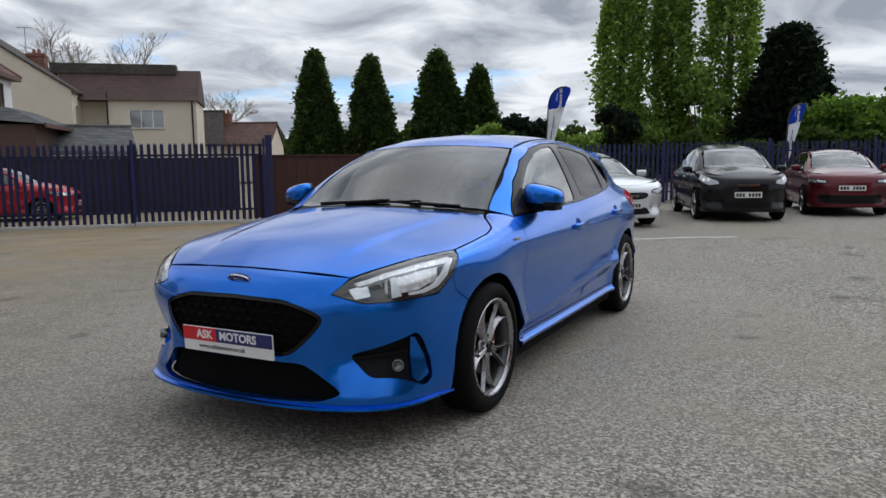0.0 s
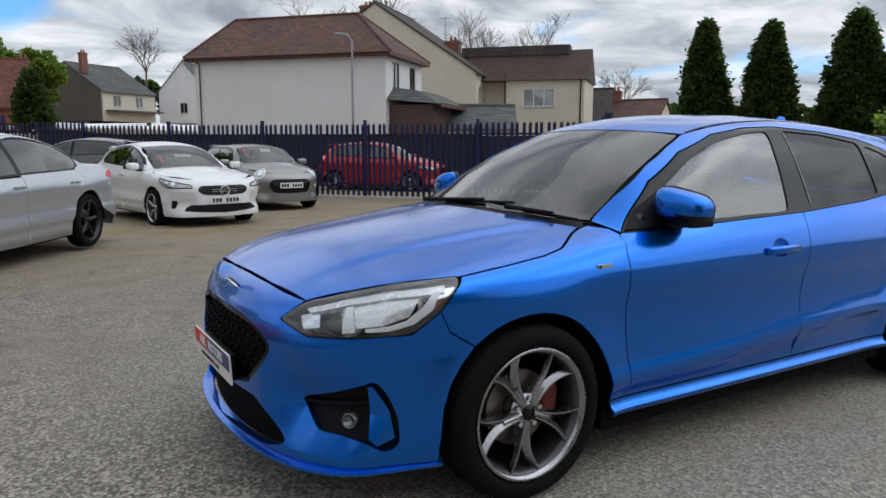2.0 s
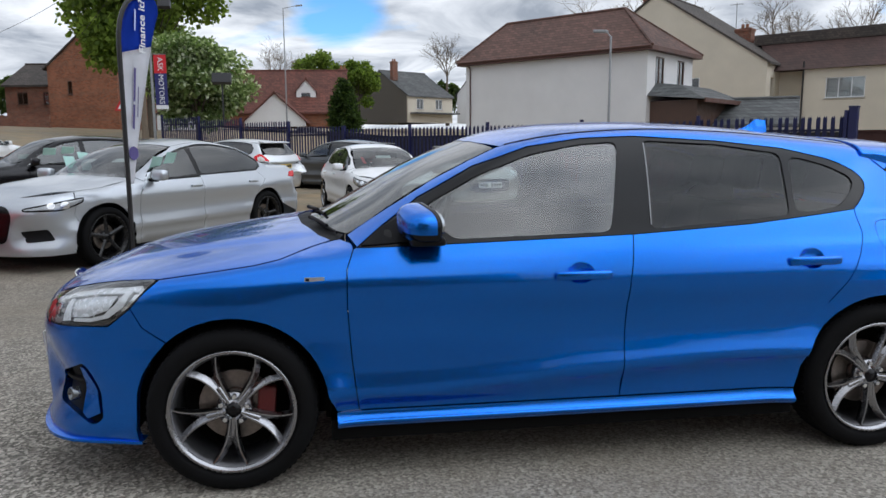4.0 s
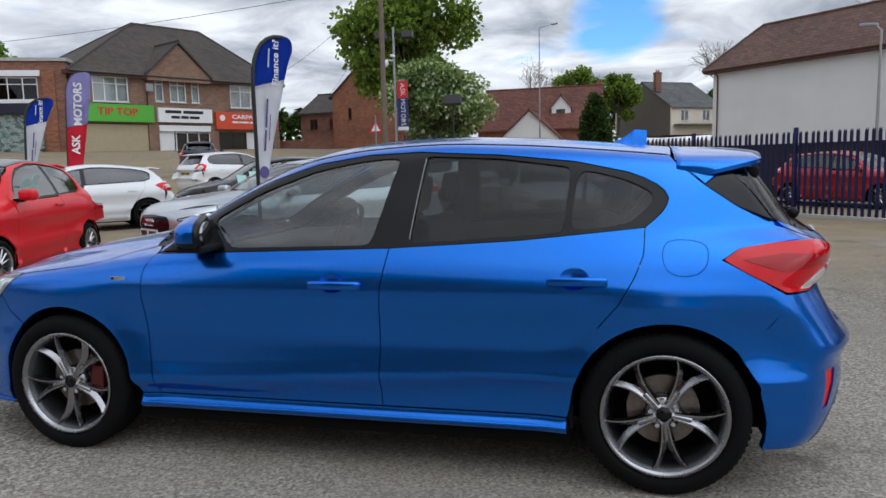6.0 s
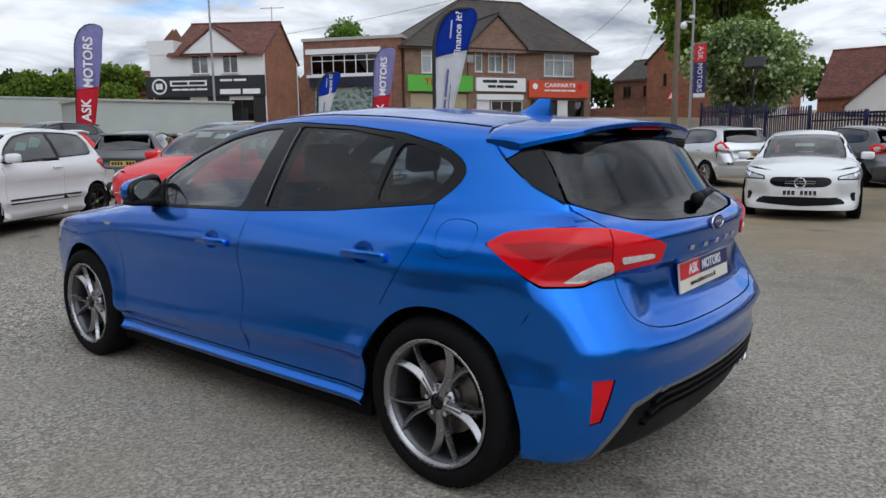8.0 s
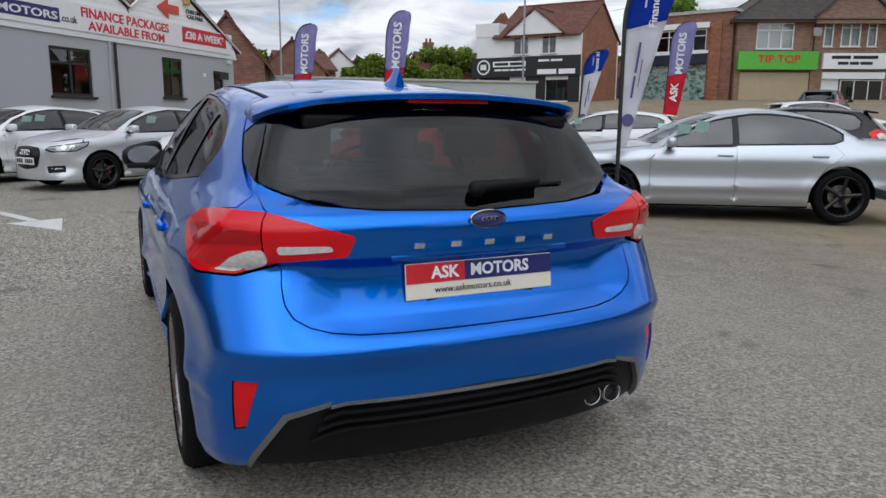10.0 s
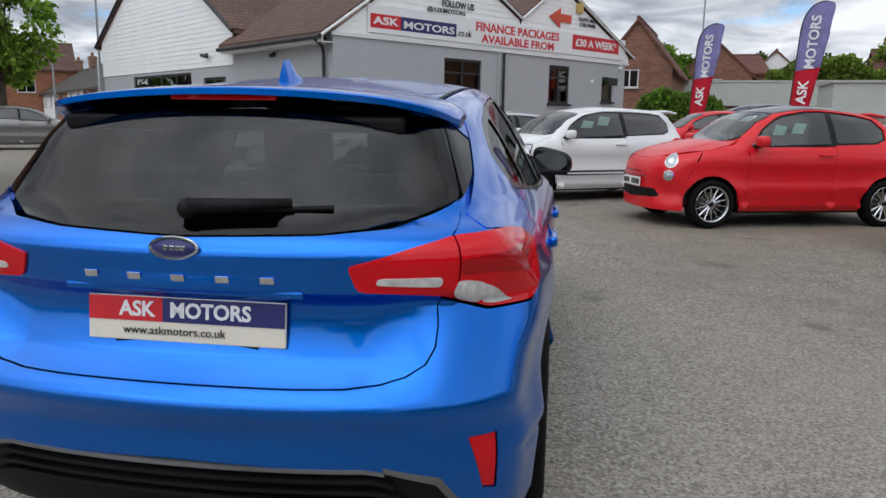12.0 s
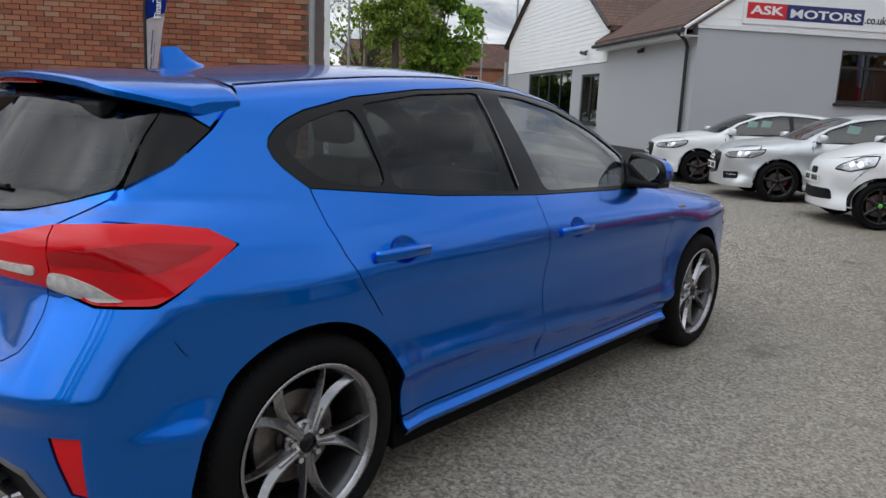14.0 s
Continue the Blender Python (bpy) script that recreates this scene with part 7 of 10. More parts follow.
def wall_bm(L, H, thick=.25, holes=(), top=()):
    """A wall from (0,0) to (L,H) with openings (x0,x1,z0,z1) through it; top adds a gable outline (x,z) over H."""
    bm = bmesh.new()
    xs = sorted({0, L, *[min(max(v, 0), L) for h in holes for v in h[:2]]})
    zs = sorted({0, H, *[min(max(v, 0), H) for h in holes for v in h[2:]]})
    solid = [[not any(h[0] < (xs[i] + xs[i + 1]) / 2 < h[1] and h[2] < (zs[j] + zs[j + 1]) / 2 < h[3] for h in holes)
              for j in range(len(zs) - 1)] for i in range(len(xs) - 1)]

    def quad(*c):
        bm.faces.new([bm.verts.new(p) for p in c])
    for i in range(len(xs) - 1):
        for j in range(len(zs) - 1):
            if not solid[i][j]:
                continue
            a, b, c, d = xs[i], xs[i + 1], zs[j], zs[j + 1]
            quad((a, 0, c), (b, 0, c), (b, 0, d), (a, 0, d))
            quad((a, thick, c), (a, thick, d), (b, thick, d), (b, thick, c))
            if i == 0 or not solid[i - 1][j]:
                quad((a, 0, c), (a, 0, d), (a, thick, d), (a, thick, c))
            if i == len(xs) - 2 or not solid[i + 1][j]:
                quad((b, 0, c), (b, thick, c), (b, thick, d), (b, 0, d))
            if j == 0 or not solid[i][j - 1]:
                quad((a, 0, c), (a, thick, c), (b, thick, c), (b, 0, c))
            if (j == len(zs) - 2 and not top) or (j < len(zs) - 2 and not solid[i][j + 1]):
                quad((a, 0, d), (b, 0, d), (b, thick, d), (a, thick, d))
    if top:
        quad(*[(x, 0, z) for x, z in top])
        quad(*[(x, thick, z) for x, z in top[::-1]])
    return bm


def wall_part(parent, m, L, H, mat, holes=(), top=(), name="wall", label=""):
    w = part(name, wall_bm(L, H, .25, holes, top), mat, parent, label)
    w.matrix_basis = m
    return w


def window_part(parent, m, x0, x1, z0, z1, mat, cols=2, rows=1, bar=.06, deep=.07, sill=True, top_row=None, glass=None, name="window", label=""):
    """A frame with mullions, its panes and a sill, set back in an opening of a front."""
    bm = bmesh.new()
    y = deep

    def rail(a, b, c, d):
        box_into(bm, (b - a, .06, d - c), ((a + b) / 2, y, (c + d) / 2))
    rail(x0, x1, z0, z0 + bar)
    rail(x0, x1, z1 - bar, z1)
    rail(x0, x0 + bar, z0 + bar, z1 - bar)
    rail(x1 - bar, x1, z0 + bar, z1 - bar)
    w, h = (x1 - x0) / cols, (z1 - z0) / rows
    for i in range(1, cols):
        rail(x0 + w * i - bar / 2, x0 + w * i + bar / 2, z0 + bar, z1 - bar)
    levels = [z0 + h * j for j in range(1, rows)] if top_row is None else [z1 - top_row]
    for z in levels:
        rail(x0 + bar, x1 - bar, z - bar * .4, z + bar * .4)
    win = part(name, bm, mat, parent, label)
    win.matrix_basis = m
    cuts = [z0] + levels + [z1]
    for i in range(cols):
        for c, d in zip(cuts, cuts[1:]):
            part("pane", box_bm((w - bar, .008, d - c - bar * .6), (x0 + w * (i + .5), y, (c + d) / 2)), glass or ROOM_GLASS, win)
    if sill:
        part("sill", box_bm((x1 - x0 + .12, .14, .06), ((x0 + x1) / 2, -.02, z0 - .03), bevel=.01), CONCRETE if mat is FRAME_WHITE else mat, win)
    return win


def closed_house(parent, m, L, D, H, mat, holes=(), left=(), right=(), gable=None, side_gable=None, side_mat=None):
    """Four walls; gable: ridge height of a gabled front and back; side_gable: of gabled sides."""
    tf = [(0, H), (L, H), (L / 2, gable)] if gable else ()
    ts = [(0, H), (D - .5, H), (D / 2 - .25, side_gable)] if side_gable else ()
    wall_part(parent, m, L, H, mat, holes, tf)
    wall_part(parent, m @ Matrix.Translation((L, D, 0)) @ Matrix.Rotation(math.pi, 4, "Z"), L, H, mat, (), [(L - x, z) for x, z in tf][::-1] if tf else ())
    sm = side_mat or mat
    wall_part(parent, m @ Matrix.Translation((L, .25, 0)) @ Matrix.Rotation(math.pi / 2, 4, "Z"), D - .5, H, sm, right, ts)
    wall_part(parent, m @ Matrix.Translation((0, D - .25, 0)) @ Matrix.Rotation(-math.pi / 2, 4, "Z"), D - .5, H, sm, left, ts)


def hip_roof(parent, m, L, D, eave, ridge, over, mat, hip_l, hip_r, label=""):
    """Hipped roof with its ridge along x; the fascia is a part of its own."""
    bm = bmesh.new()
    o = over
    e = [bm.verts.new(p) for p in ((-o, -o, eave), (L + o, -o, eave), (L + o, D + o, eave), (-o, D + o, eave))]
    r = [bm.verts.new(p) for p in ((hip_l, D / 2, ridge), (L - hip_r, D / 2, ridge))]
    for f in ((e[0], e[1], r[1], r[0]), (e[1], e[2], r[1]), (e[2], e[3], r[0], r[1]), (e[3], e[0], r[0])):
        bm.faces.new(f)
    bm.faces.new(e[::-1])
    roof = part("roof", bm, mat, parent, label)
    roof.matrix_basis = m
    caps = bmesh.new()
    tube_into(caps, (hip_l, D / 2, ridge), (L - hip_r, D / 2, ridge), .09, sides=6)
    for c, t in (((-o, -o), hip_l), ((-o, D + o), hip_l), ((L + o, -o), L - hip_r), ((L + o, D + o), L - hip_r)):
        tube_into(caps, (*c, eave), (t, D / 2, ridge), .08, sides=6)
    part("ridge_tiles", caps, mat, roof)
    return roof


def gutter_parts(parent, m, L, D, eave, over, fascia, pipe_mat, pipes=()):
    bm = bmesh.new()
    o = over - .02
    for a, b, c, d in ((-o, L + o, -o - .02, -o), (-o, L + o, D + o, D + o + .02), (-o - .02, -o, -o, D + o), (L + o, L + o + .02, -o, D + o)):
        box_into(bm, (b - a, d - c, .2), ((a + b) / 2, (c + d) / 2, eave - .1))
    box_into(bm, (L + 2 * o, D + 2 * o, .02), (L / 2, D / 2, eave - .19))
    f = part("fascia", bm, fascia, parent)
    f.matrix_basis = m
    g = part("gutter", tube_bm((-o, -o - .07, eave - .05), (L + o, -o - .07, eave - .05), .055, sides=8), pipe_mat, parent)
    g.matrix_basis = m
    for x, low in pipes:
        bm = bmesh.new()
        tube_into(bm, (x, -.07, low), (x, -.07, eave - .35), .036, sides=8)
        tube_into(bm, (x, -.07, eave - .36), (x, -o - .06, eave - .1), .036, sides=8)
        p = part("downpipe", bm, pipe_mat, parent)
        p.matrix_basis = m


def gable_roof(parent, m, L, D, eave, ridge, over, mat, along="x", verge=.15, thick=.16, name="roof", label=""):
    """Two slopes with thickness; the ridge runs along x or along y."""
    S, N = (D, L) if along == "x" else (L, D)
    k = (ridge - eave) / (S / 2)
    lo = eave - over * k
    pts = [(-over, lo), (S / 2, ridge), (S + over, lo), (S + over, lo + thick), (S / 2, ridge + thick), (-over, lo + thick)]
    bm = prism_bm(pts, N + 2 * verge, 0 if along == "x" else 1)
    bmesh.ops.translate(bm, verts=bm.verts, vec=(-verge, 0, 0) if along == "x" else (0, -verge, 0))
    roof = part(name, bm, mat, parent, label)
    roof.matrix_basis = m
    a, b = ((-verge, S / 2, ridge + thick), (N + verge, S / 2, ridge + thick)) if along == "x" else ((S / 2, -verge, ridge + thick), (S / 2, N + verge, ridge + thick))
    part("ridge_tiles", tube_bm(a, b, .10, sides=8), mat, roof)
    return roof


def chimney_part(parent, m, x, y, z0, z1, mat, w=.9, d=.6, pots=2):
    c = part("chimney", box_bm((w, d, z1 - z0), (x, y, (z0 + z1) / 2)), mat, parent)
    box = bmesh.new()
    box_into(box, (w + .12, d + .12, .14), (x, y, z1 - .15))
    c.matrix_basis = m
    part("corbel", box, mat, c)
    for i in range(pots):
        part("chimney_pot", tube_bm((x + (i - (pots - 1) / 2) * .35, y, z1 - .01), (x + (i - (pots - 1) / 2) * .35, y, z1 + .35), .12, .10, 10), ORANGE_BRICK, c)
    return c


def fit_text(name, body, m, x0, x1, z0, z1, y, mat, parent, bold=0.0):
    """Words stretched to fill x0..x1, z0..z1 of a front at depth y (negative: proud)."""
    o = text_part(name, body, 1.0, Matrix.Identity(4), mat, parent, depth=.02, bold=bold)
    c = np.array([v.co for v in o.data.vertices])
    lo, hi = c.min(0), c.max(0)
    sx, sz = (x1 - x0) / (hi[0] - lo[0]), (z1 - z0) / (hi[1] - lo[1])
    o.matrix_basis = m @ Matrix.Translation((x0 - lo[0] * sx, y, z0 - lo[1] * sz)) @ Matrix.Rotation(math.pi / 2, 4, "X") @ Matrix.Diagonal((sx, sz, .3, 1))
    return o


def bars_part(name, m, x0, x1, z0, z1, y, mat, parent, seed=1, words=4):
    """Plain bars for words that cannot be read."""
    rnd = random.Random(seed)
    w = [rnd.uniform(.6, 1.4) for _ in range(words)]
    gap = .12 * (x1 - x0) / words
    k = (x1 - x0 - gap * (words - 1)) / sum(w)
    bm, x = bmesh.new(), x0
    for v in w:
        box_into(bm, (v * k, .012, z1 - z0), (x + v * k / 2, y, (z0 + z1) / 2))
        x += v * k + gap
    o = part(name, bm, mat, parent)
    o.matrix_basis = m
    return o


def slab(parent, name, m, x0, x1, y0, y1, z0, z1, mat, bevel=0.0, label=""):
    o = part(name, span(x0, x1, y0, y1, z0, z1, bevel), mat, parent, label)
    o.matrix_basis = m
    return o


# ---- houses behind the fence ----
def build_house_white():
    h = thing("house", "pale rendered house with brown tiled hip roof behind the fence", "house")
    u = Vector((-.66, .75))
    b = Vector((13.5, 29.6))
    c = b + u * 11.0
    m, L = front(c, b, 1.2)
    e, D = 4.55, 5.4
    holes_r = [(.65, 1.65, e - 1.8, e - .40), (3.2, 4.1, e - 1.8, e - .40)]
    closed_house(h, m, L, D, e, GREY_RENDER, right=holes_r)
    mr = m @ Matrix.Translation((L, .25, 0)) @ Matrix.Rotation(math.pi / 2, 4, "Z")
    for a, q, z0, z1 in holes_r:
        window_part(h, mr, a, q, z0, z1, FRAME_BROWN, 2)
    hip_roof(h, m, L, D, e, e + 2.35, .38, BROWN_TILE, .9, 2.6)
    gutter_parts(h, m, L, D, e, .38, FASCIA_BROWN, FASCIA_BROWN, [(.35, 0)])
    # lean-to porch on the side
    p = Matrix(mr)
    slab(h, "porch_wall", p, .2, 5.6, -2.3, -.0, 0, 2.0, FRAME_BROWN)
    bm = bmesh.new()
    vs = [bm.verts.new(q) for q in ((-.2, -2.8, 2.0), (6.0, -2.8, 2.0), (6.0, 0, 2.25), (-.2, 0, 2.25), (.8, -1.2, 2.75), (4.6, -1.2, 2.75), (4.6, 0, 2.9), (.8, 0, 2.9))]
    for f in ((0, 1, 5, 4), (1, 2, 6, 5), (3, 0, 4, 7), (4, 5, 6, 7), (3, 2, 1, 0)):
        bm.faces.new([vs[i] for i in f])
    part("porch_roof", bm, GREY_TILE, h).matrix_basis = p
    slab(h, "porch_fascia", p, -.25, 6.05, -2.86, -2.80, 1.85, 2.05, FASCIA_BROWN)


def build_house_cream():
    h = thing("house", "cream rendered house with dark brown roofs and red chimney", "house")
    u = Vector((-.66, .75))
    a = Vector((35.1, 39.1))
    z = .8
    # right wing, its eave towards the yard
    m, L = front(a + u * 6.1, a, z)
    hole = [(1.42, 3.82, 3.35, 4.72)]
    closed_house(h, m, L, 6.5, 5.55, CREAM_RENDER, holes=hole)
    window_part(h, m, *hole[0], FRAME_WHITE, 3, deep=.06, glass=CLEAR_PANE)
    slab(h, "net_curtain", m, 1.5, 3.74, .16, .18, 3.42, 4.66, NET)
    slope = bmesh.new()
    vs = [slope.verts.new(q) for q in ((-2.2, -.35, 5.35), (L + .15, -.35, 5.35), (L + .15, 3.6, 8.0), (-4.2, 3.6, 8.0), (L + .15, 6.9, 5.4), (-2.2, 6.9, 5.4))]
    for f in ((0, 1, 2, 3), (3, 2, 4, 5), (1, 4, 2), (0, 3, 5), (0, 5, 4, 1)):
        slope.faces.new([vs[i] for i in f])
    part("roof", slope, RED_TILE_DARK, h).matrix_basis = m
    slab(h, "ridge_wall", m, -4.4, L - 1.6, 2.9, 4.2, 7.6, 8.35, DARK_TILE)
    for x in (-.02, L - .28):
        part("downpipe", tube_bm((x, -.08, 1.0), (x, -.08, 5.9 if x < 1 else 5.4), .06, sides=8), PIPE_BLACK, h).matrix_basis = m
    # gabled body in front of it, and the recess between
    mg, Lg = front(a + u * 24.6 + Vector((-1.4, -1.2)), a + u * 8.0 + Vector((-1.4, -1.2)), z)
    holes = [(Lg - 5.9, Lg - 4.7, 3.6, 5.1)]
    closed_house(h, mg, Lg, 9.0, 5.9, CREAM_RENDER, holes=holes, gable=11.4, right=[(.7, 1.5, 3.4, 4.9)])
    window_part(h, mg, *holes[0], FRAME_WHITE, 2)
    gable_roof(h, mg, Lg, 9.0, 5.9, 11.4, .25, DARK_TILE, along="y", verge=.12)
    slab(h, "link_wall", m, -2.0, 0, 1.2, 5.0, 0, 5.9, CREAM_RENDER)
    chimney_part(h, mg, Lg - 11.0, 5.5, 8.0, 12.3, RED_BRICK, 1.5, 1.0, 3)
    chimney_part(h, m, -5.3, 3.4, 7.2, 9.0, RED_BRICK, 1.2, .9, 2)
    part("aerial_mast", tube_bm((-6.0, 3.4, 7.5), (-6.0, 3.4, 11.0), .03, sides=6), GALV, h).matrix_basis = m
    bm = bmesh.new()
    tube_into(bm, (-6.5, 3.4, 10.9), (-5.5, 3.4, 10.9), .02, sides=4)
    for x in (-6.4, -6.2, -5.9, -5.7):
        tube_into(bm, (x, 3.0, 10.9), (x, 3.8, 10.9), .012, sides=4)
    part("aerial", bm, GALV, h).matrix_basis = m


def build_shed_grey():
    s = thing("shed", "low outbuilding with grey slate roof and pale gable end", "outbuilding")
    m, L = front((14.2, 31.4), (20.0, 27.6), -.3)
    closed_house(s, m, L, 4.2, 2.35, WHITE_RENDER, side_gable=3.6)
    gable_roof(s, m, L, 4.2, 2.35, 3.5, .25, GREY_TILE, along="x", verge=.1)


def plain_house(p, q, z, D, eave, ridge, wall, roof, label, along="x", holes=(), frame_mat=None, cols=2, chim=None, chim_mat=None, name="house", over=.3, side_mat=None, side_holes=(), group=""):
    """A small gabled house with windows along its front."""
    h = thing(name, label, "house", group=group)
    m, L = front(p, q, z)
    closed_house(h, m, L, D, eave, wall, holes=holes, gable=ridge if along == "y" else None, side_gable=ridge if along == "x" else None, side_mat=side_mat, right=side_holes, left=[(D - .5 - b, D - .5 - a, c, d) for a, b, c, d in side_holes])
    gable_roof(h, m, L, D, eave, ridge, over, roof, along=along)
    for w in holes:
        window_part(h, m, *w, frame_mat or FRAME_WHITE, cols)
    if chim:
        for x, y, z0, z1 in chim:
            chimney_part(h, m, x, y, z0, z1, chim_mat or RED_BRICK)
    return h, m, L


def build_far_houses():
    # small roofs beyond the cream house
    plain_house((38.9, 45.2), (41.2, 42.7), 0, 6, 3.3, 6.0, CREAM_RENDER, DARK_TILE, "small rendered house with dark tiled roof", along="x")
    plain_house((41.0, 44.3), (43.6, 39.6), 0, 6, 3.2, 5.0, CREAM_RENDER, BROWN_TILE, "small house with brown tiled roof", along="x", chim=[(1, 3, 4, 6)])
    # grey-sided house with a cream front
    h, m, L = plain_house((8.4, 97.9), (15.4, 102.8), 4.0, 12.6, 3.7, 7.4, CREAM_RENDER, GREY_TILE, "house with cream front, grey gable and slate roof", holes=[(1.6, 2.9, 1.9, 3.3), (5.2, 6.5, 1.9, 3.3)], chim=[(.5, 3.6, 6.0, 8.6)], side_mat=GREYBROWN_RENDER, side_holes=())
    slab(h, "porch_roof", m, .4, L, -1.6, 0, 1.2, 1.4, GREY_TILE)
    # white gabled house further on
    plain_house((17.6, 112), (24.0, 108.6), 4.2, 10, 4.6, 9.0, WHITE_RENDER, GREY_TILE, "white rendered gabled house with slate roof", along="y", holes=[(3.0, 4.1, 1.5, 3.0)])
    # bungalow with red roof, dormer and white gable
    h, m, L = plain_house((-13.2, 73.4), (-.6, 72.4), 2.9, 8.5, 1.6, 5.9, ORANGE_BRICK, RED_TILE, "bungalow with red tiled roof, white gable and dormer", side_mat=ORANGE_BRICK, chim=[(12.3, 5.0, 4.3, 6.3)])
    mg = m @ Matrix.Translation((3.0, -2.2, 0))
    wall_part(h, mg, 6.0, .5, WHITE_RENDER, (), [(0, .5), (6.0, .5), (3.0, 3.2)], name="gable_wall", label="white rendered front gable")
    gable_roof(h, m @ Matrix.Translation((3.0, -2.3, 0)), 6.0, 4.6, .5, 3.25, .2, RED_TILE, along="y", name="gable_roof")
    md = m @ Matrix.Translation((7.7, 1.3, -.9))
    dw = [(.5, 1.45, 3.35, 4.4)]
    wall_part(h, md, 2.0, 4.6, WHITE_RENDER, dw, [(0, 4.6), (2.0, 4.6), (1.0, 5.75)], name="dormer_wall", label="white dormer front")
    window_part(h, md, *dw[0], FRAME_BLACK, 1, sill=False)
    gable_roof(h, md, 2.0, 3.2, 4.6, 5.75, .15, RED_TILE, along="y", name="dormer_roof")
    # brick houses between the parade and the tree
    p, q = Vector((-28.2, 62.5)), Vector((-19.6, 61.1))
    d = (q - p).normalized()
    h, m, L = plain_house(p - d * .6, p + d * 4.4, 2.3, 7, 3.9, 5.8, RED_BRICK, DARK_TILE, "brown brick house with dark roof", holes=[(1.0, 1.9, 2.3, 3.3), (3.2, 4.1, 2.3, 3.3)], frame_mat=FRAME_BROWN)
    slab(h, "garden_wall", m, -.5, 5.4, -3.2, -3.0, 0, 1.25, RED_BRICK)
    h, m, L = plain_house(p + d * 3.7 + Vector((0, -1.5)), p + d * 9.4 + Vector((0, -1.5)), 2.0, 10, 5.5, 8.0, ORANGE_BRICK, DARK_TILE, "orange brick house with gable end and dark roof", along="y", holes=[(1.6, 2.0, 3.3, 4.4)], frame_mat=FRAME_BROWN, cols=1)
    plain_house((-20.6, 61.5), (-14.6, 61.0), 2.4, 9, 4.6, 6.8, ORANGE_BRICK, DARK_TILE, "orange brick house behind the blossom tree", holes=[(3.5, 5.2, 2.6, 4.0)], frame_mat=FRAME_BROWN)
    h = thing("porch", "small black and white gabled timber porch", "porch")
    m, L = front((-16.0, 59.6), (-12.9, 59.4), 2.4)
    closed_house(h, m, L, 2, 1.2, WHITE_RENDER, gable=2.3)
    gable_roof(h, m, L, 2, 1.2, 2.3, .3, DARK_TILE, along="y")
    # beyond the showroom
    plain_house((-51.9, 9.6), (-51.0, 14.4), 2.5, 9, 2.0, 4.3, RED_BRICK, RED_TILE, "brick house with red-brown gabled roof", along="y", holes=[(1.8, 2.9, .8, 1.8)])
    plain_house((-65.5, 17.0), (-64.5, 22.4), 3.0, 9, 1.9, 4.4, WHITE_RENDER, RED_TILE, "white rendered house with gabled roof", along="y")
    plain_house((-55.8, 24.4), (-54.2, 30.4), 3.0, 8, 2.0, 3.9, ORANGE_BRICK, RED_TILE, "distant house with red-brown roof", chim=[(1.2, 4, 3, 5)])
    plain_house((-34.6, 3.0), (-33.8, 6.4), 1.5, 8, 2.4, 4.6, RED_BRICK, RED_TILE, "brick house with tiled gable beside the showroom", along="y", holes=[(1.0, 1.9, 1.4, 2.3)])
    plain_house((-61.4, 13.4), (-61.2, 18.2), 3.0, 9, 2.3, 4.0, RED_BRICK, RED_TILE, "distant brick house with tiled roof")
    # terrace along the road behind the brick building
    for k in range(5):
        px, py = -42.0 - k * 5.0, -29.5 - k * 4.95
        plain_house((px - 4.98, py - 4.93), (px, py), -.2, 7, 3.3, 5.5, (RED_BRICK, WHITE_RENDER, ORANGE_BRICK, WHITE_RENDER, RED_BRICK)[k], DARK_TILE,
                    ("brick", "white rendered", "orange brick", "white rendered", "brick")[k] + " terraced house with dark roof and chimney", holes=[(1.0, 2.1, 2.0, 3.1), (4.4, 5.5, 2.0, 3.1)], chim=[(6.6, 3.5, 5.0, 6.7)], chim_mat=BROWN_BRICK, group="terrace along the road")
    h, m, L = plain_house((-52, -62), (-64, -47), 0, 9, 5.5, 8.2, ORANGE_BRICK, BROWN_TILE, "long brick flats with white windows behind trees", holes=[(2 + 3 * i, 3.6 + 3 * i, 3.2, 4.6) for i in range(5)])


GREYBROWN_RENDER = varied("grey_brown_render", (.13, .115, .10), .9, scale=.6, amount=.12, grain=40, relief=.25)
RED_TILE_DARK = tiled("weathered_pantiles", (.060, .030, .025), row=.2, col_w=.24, spread=.2)
build_house_white()
build_house_cream()
build_shed_grey()
build_far_houses()


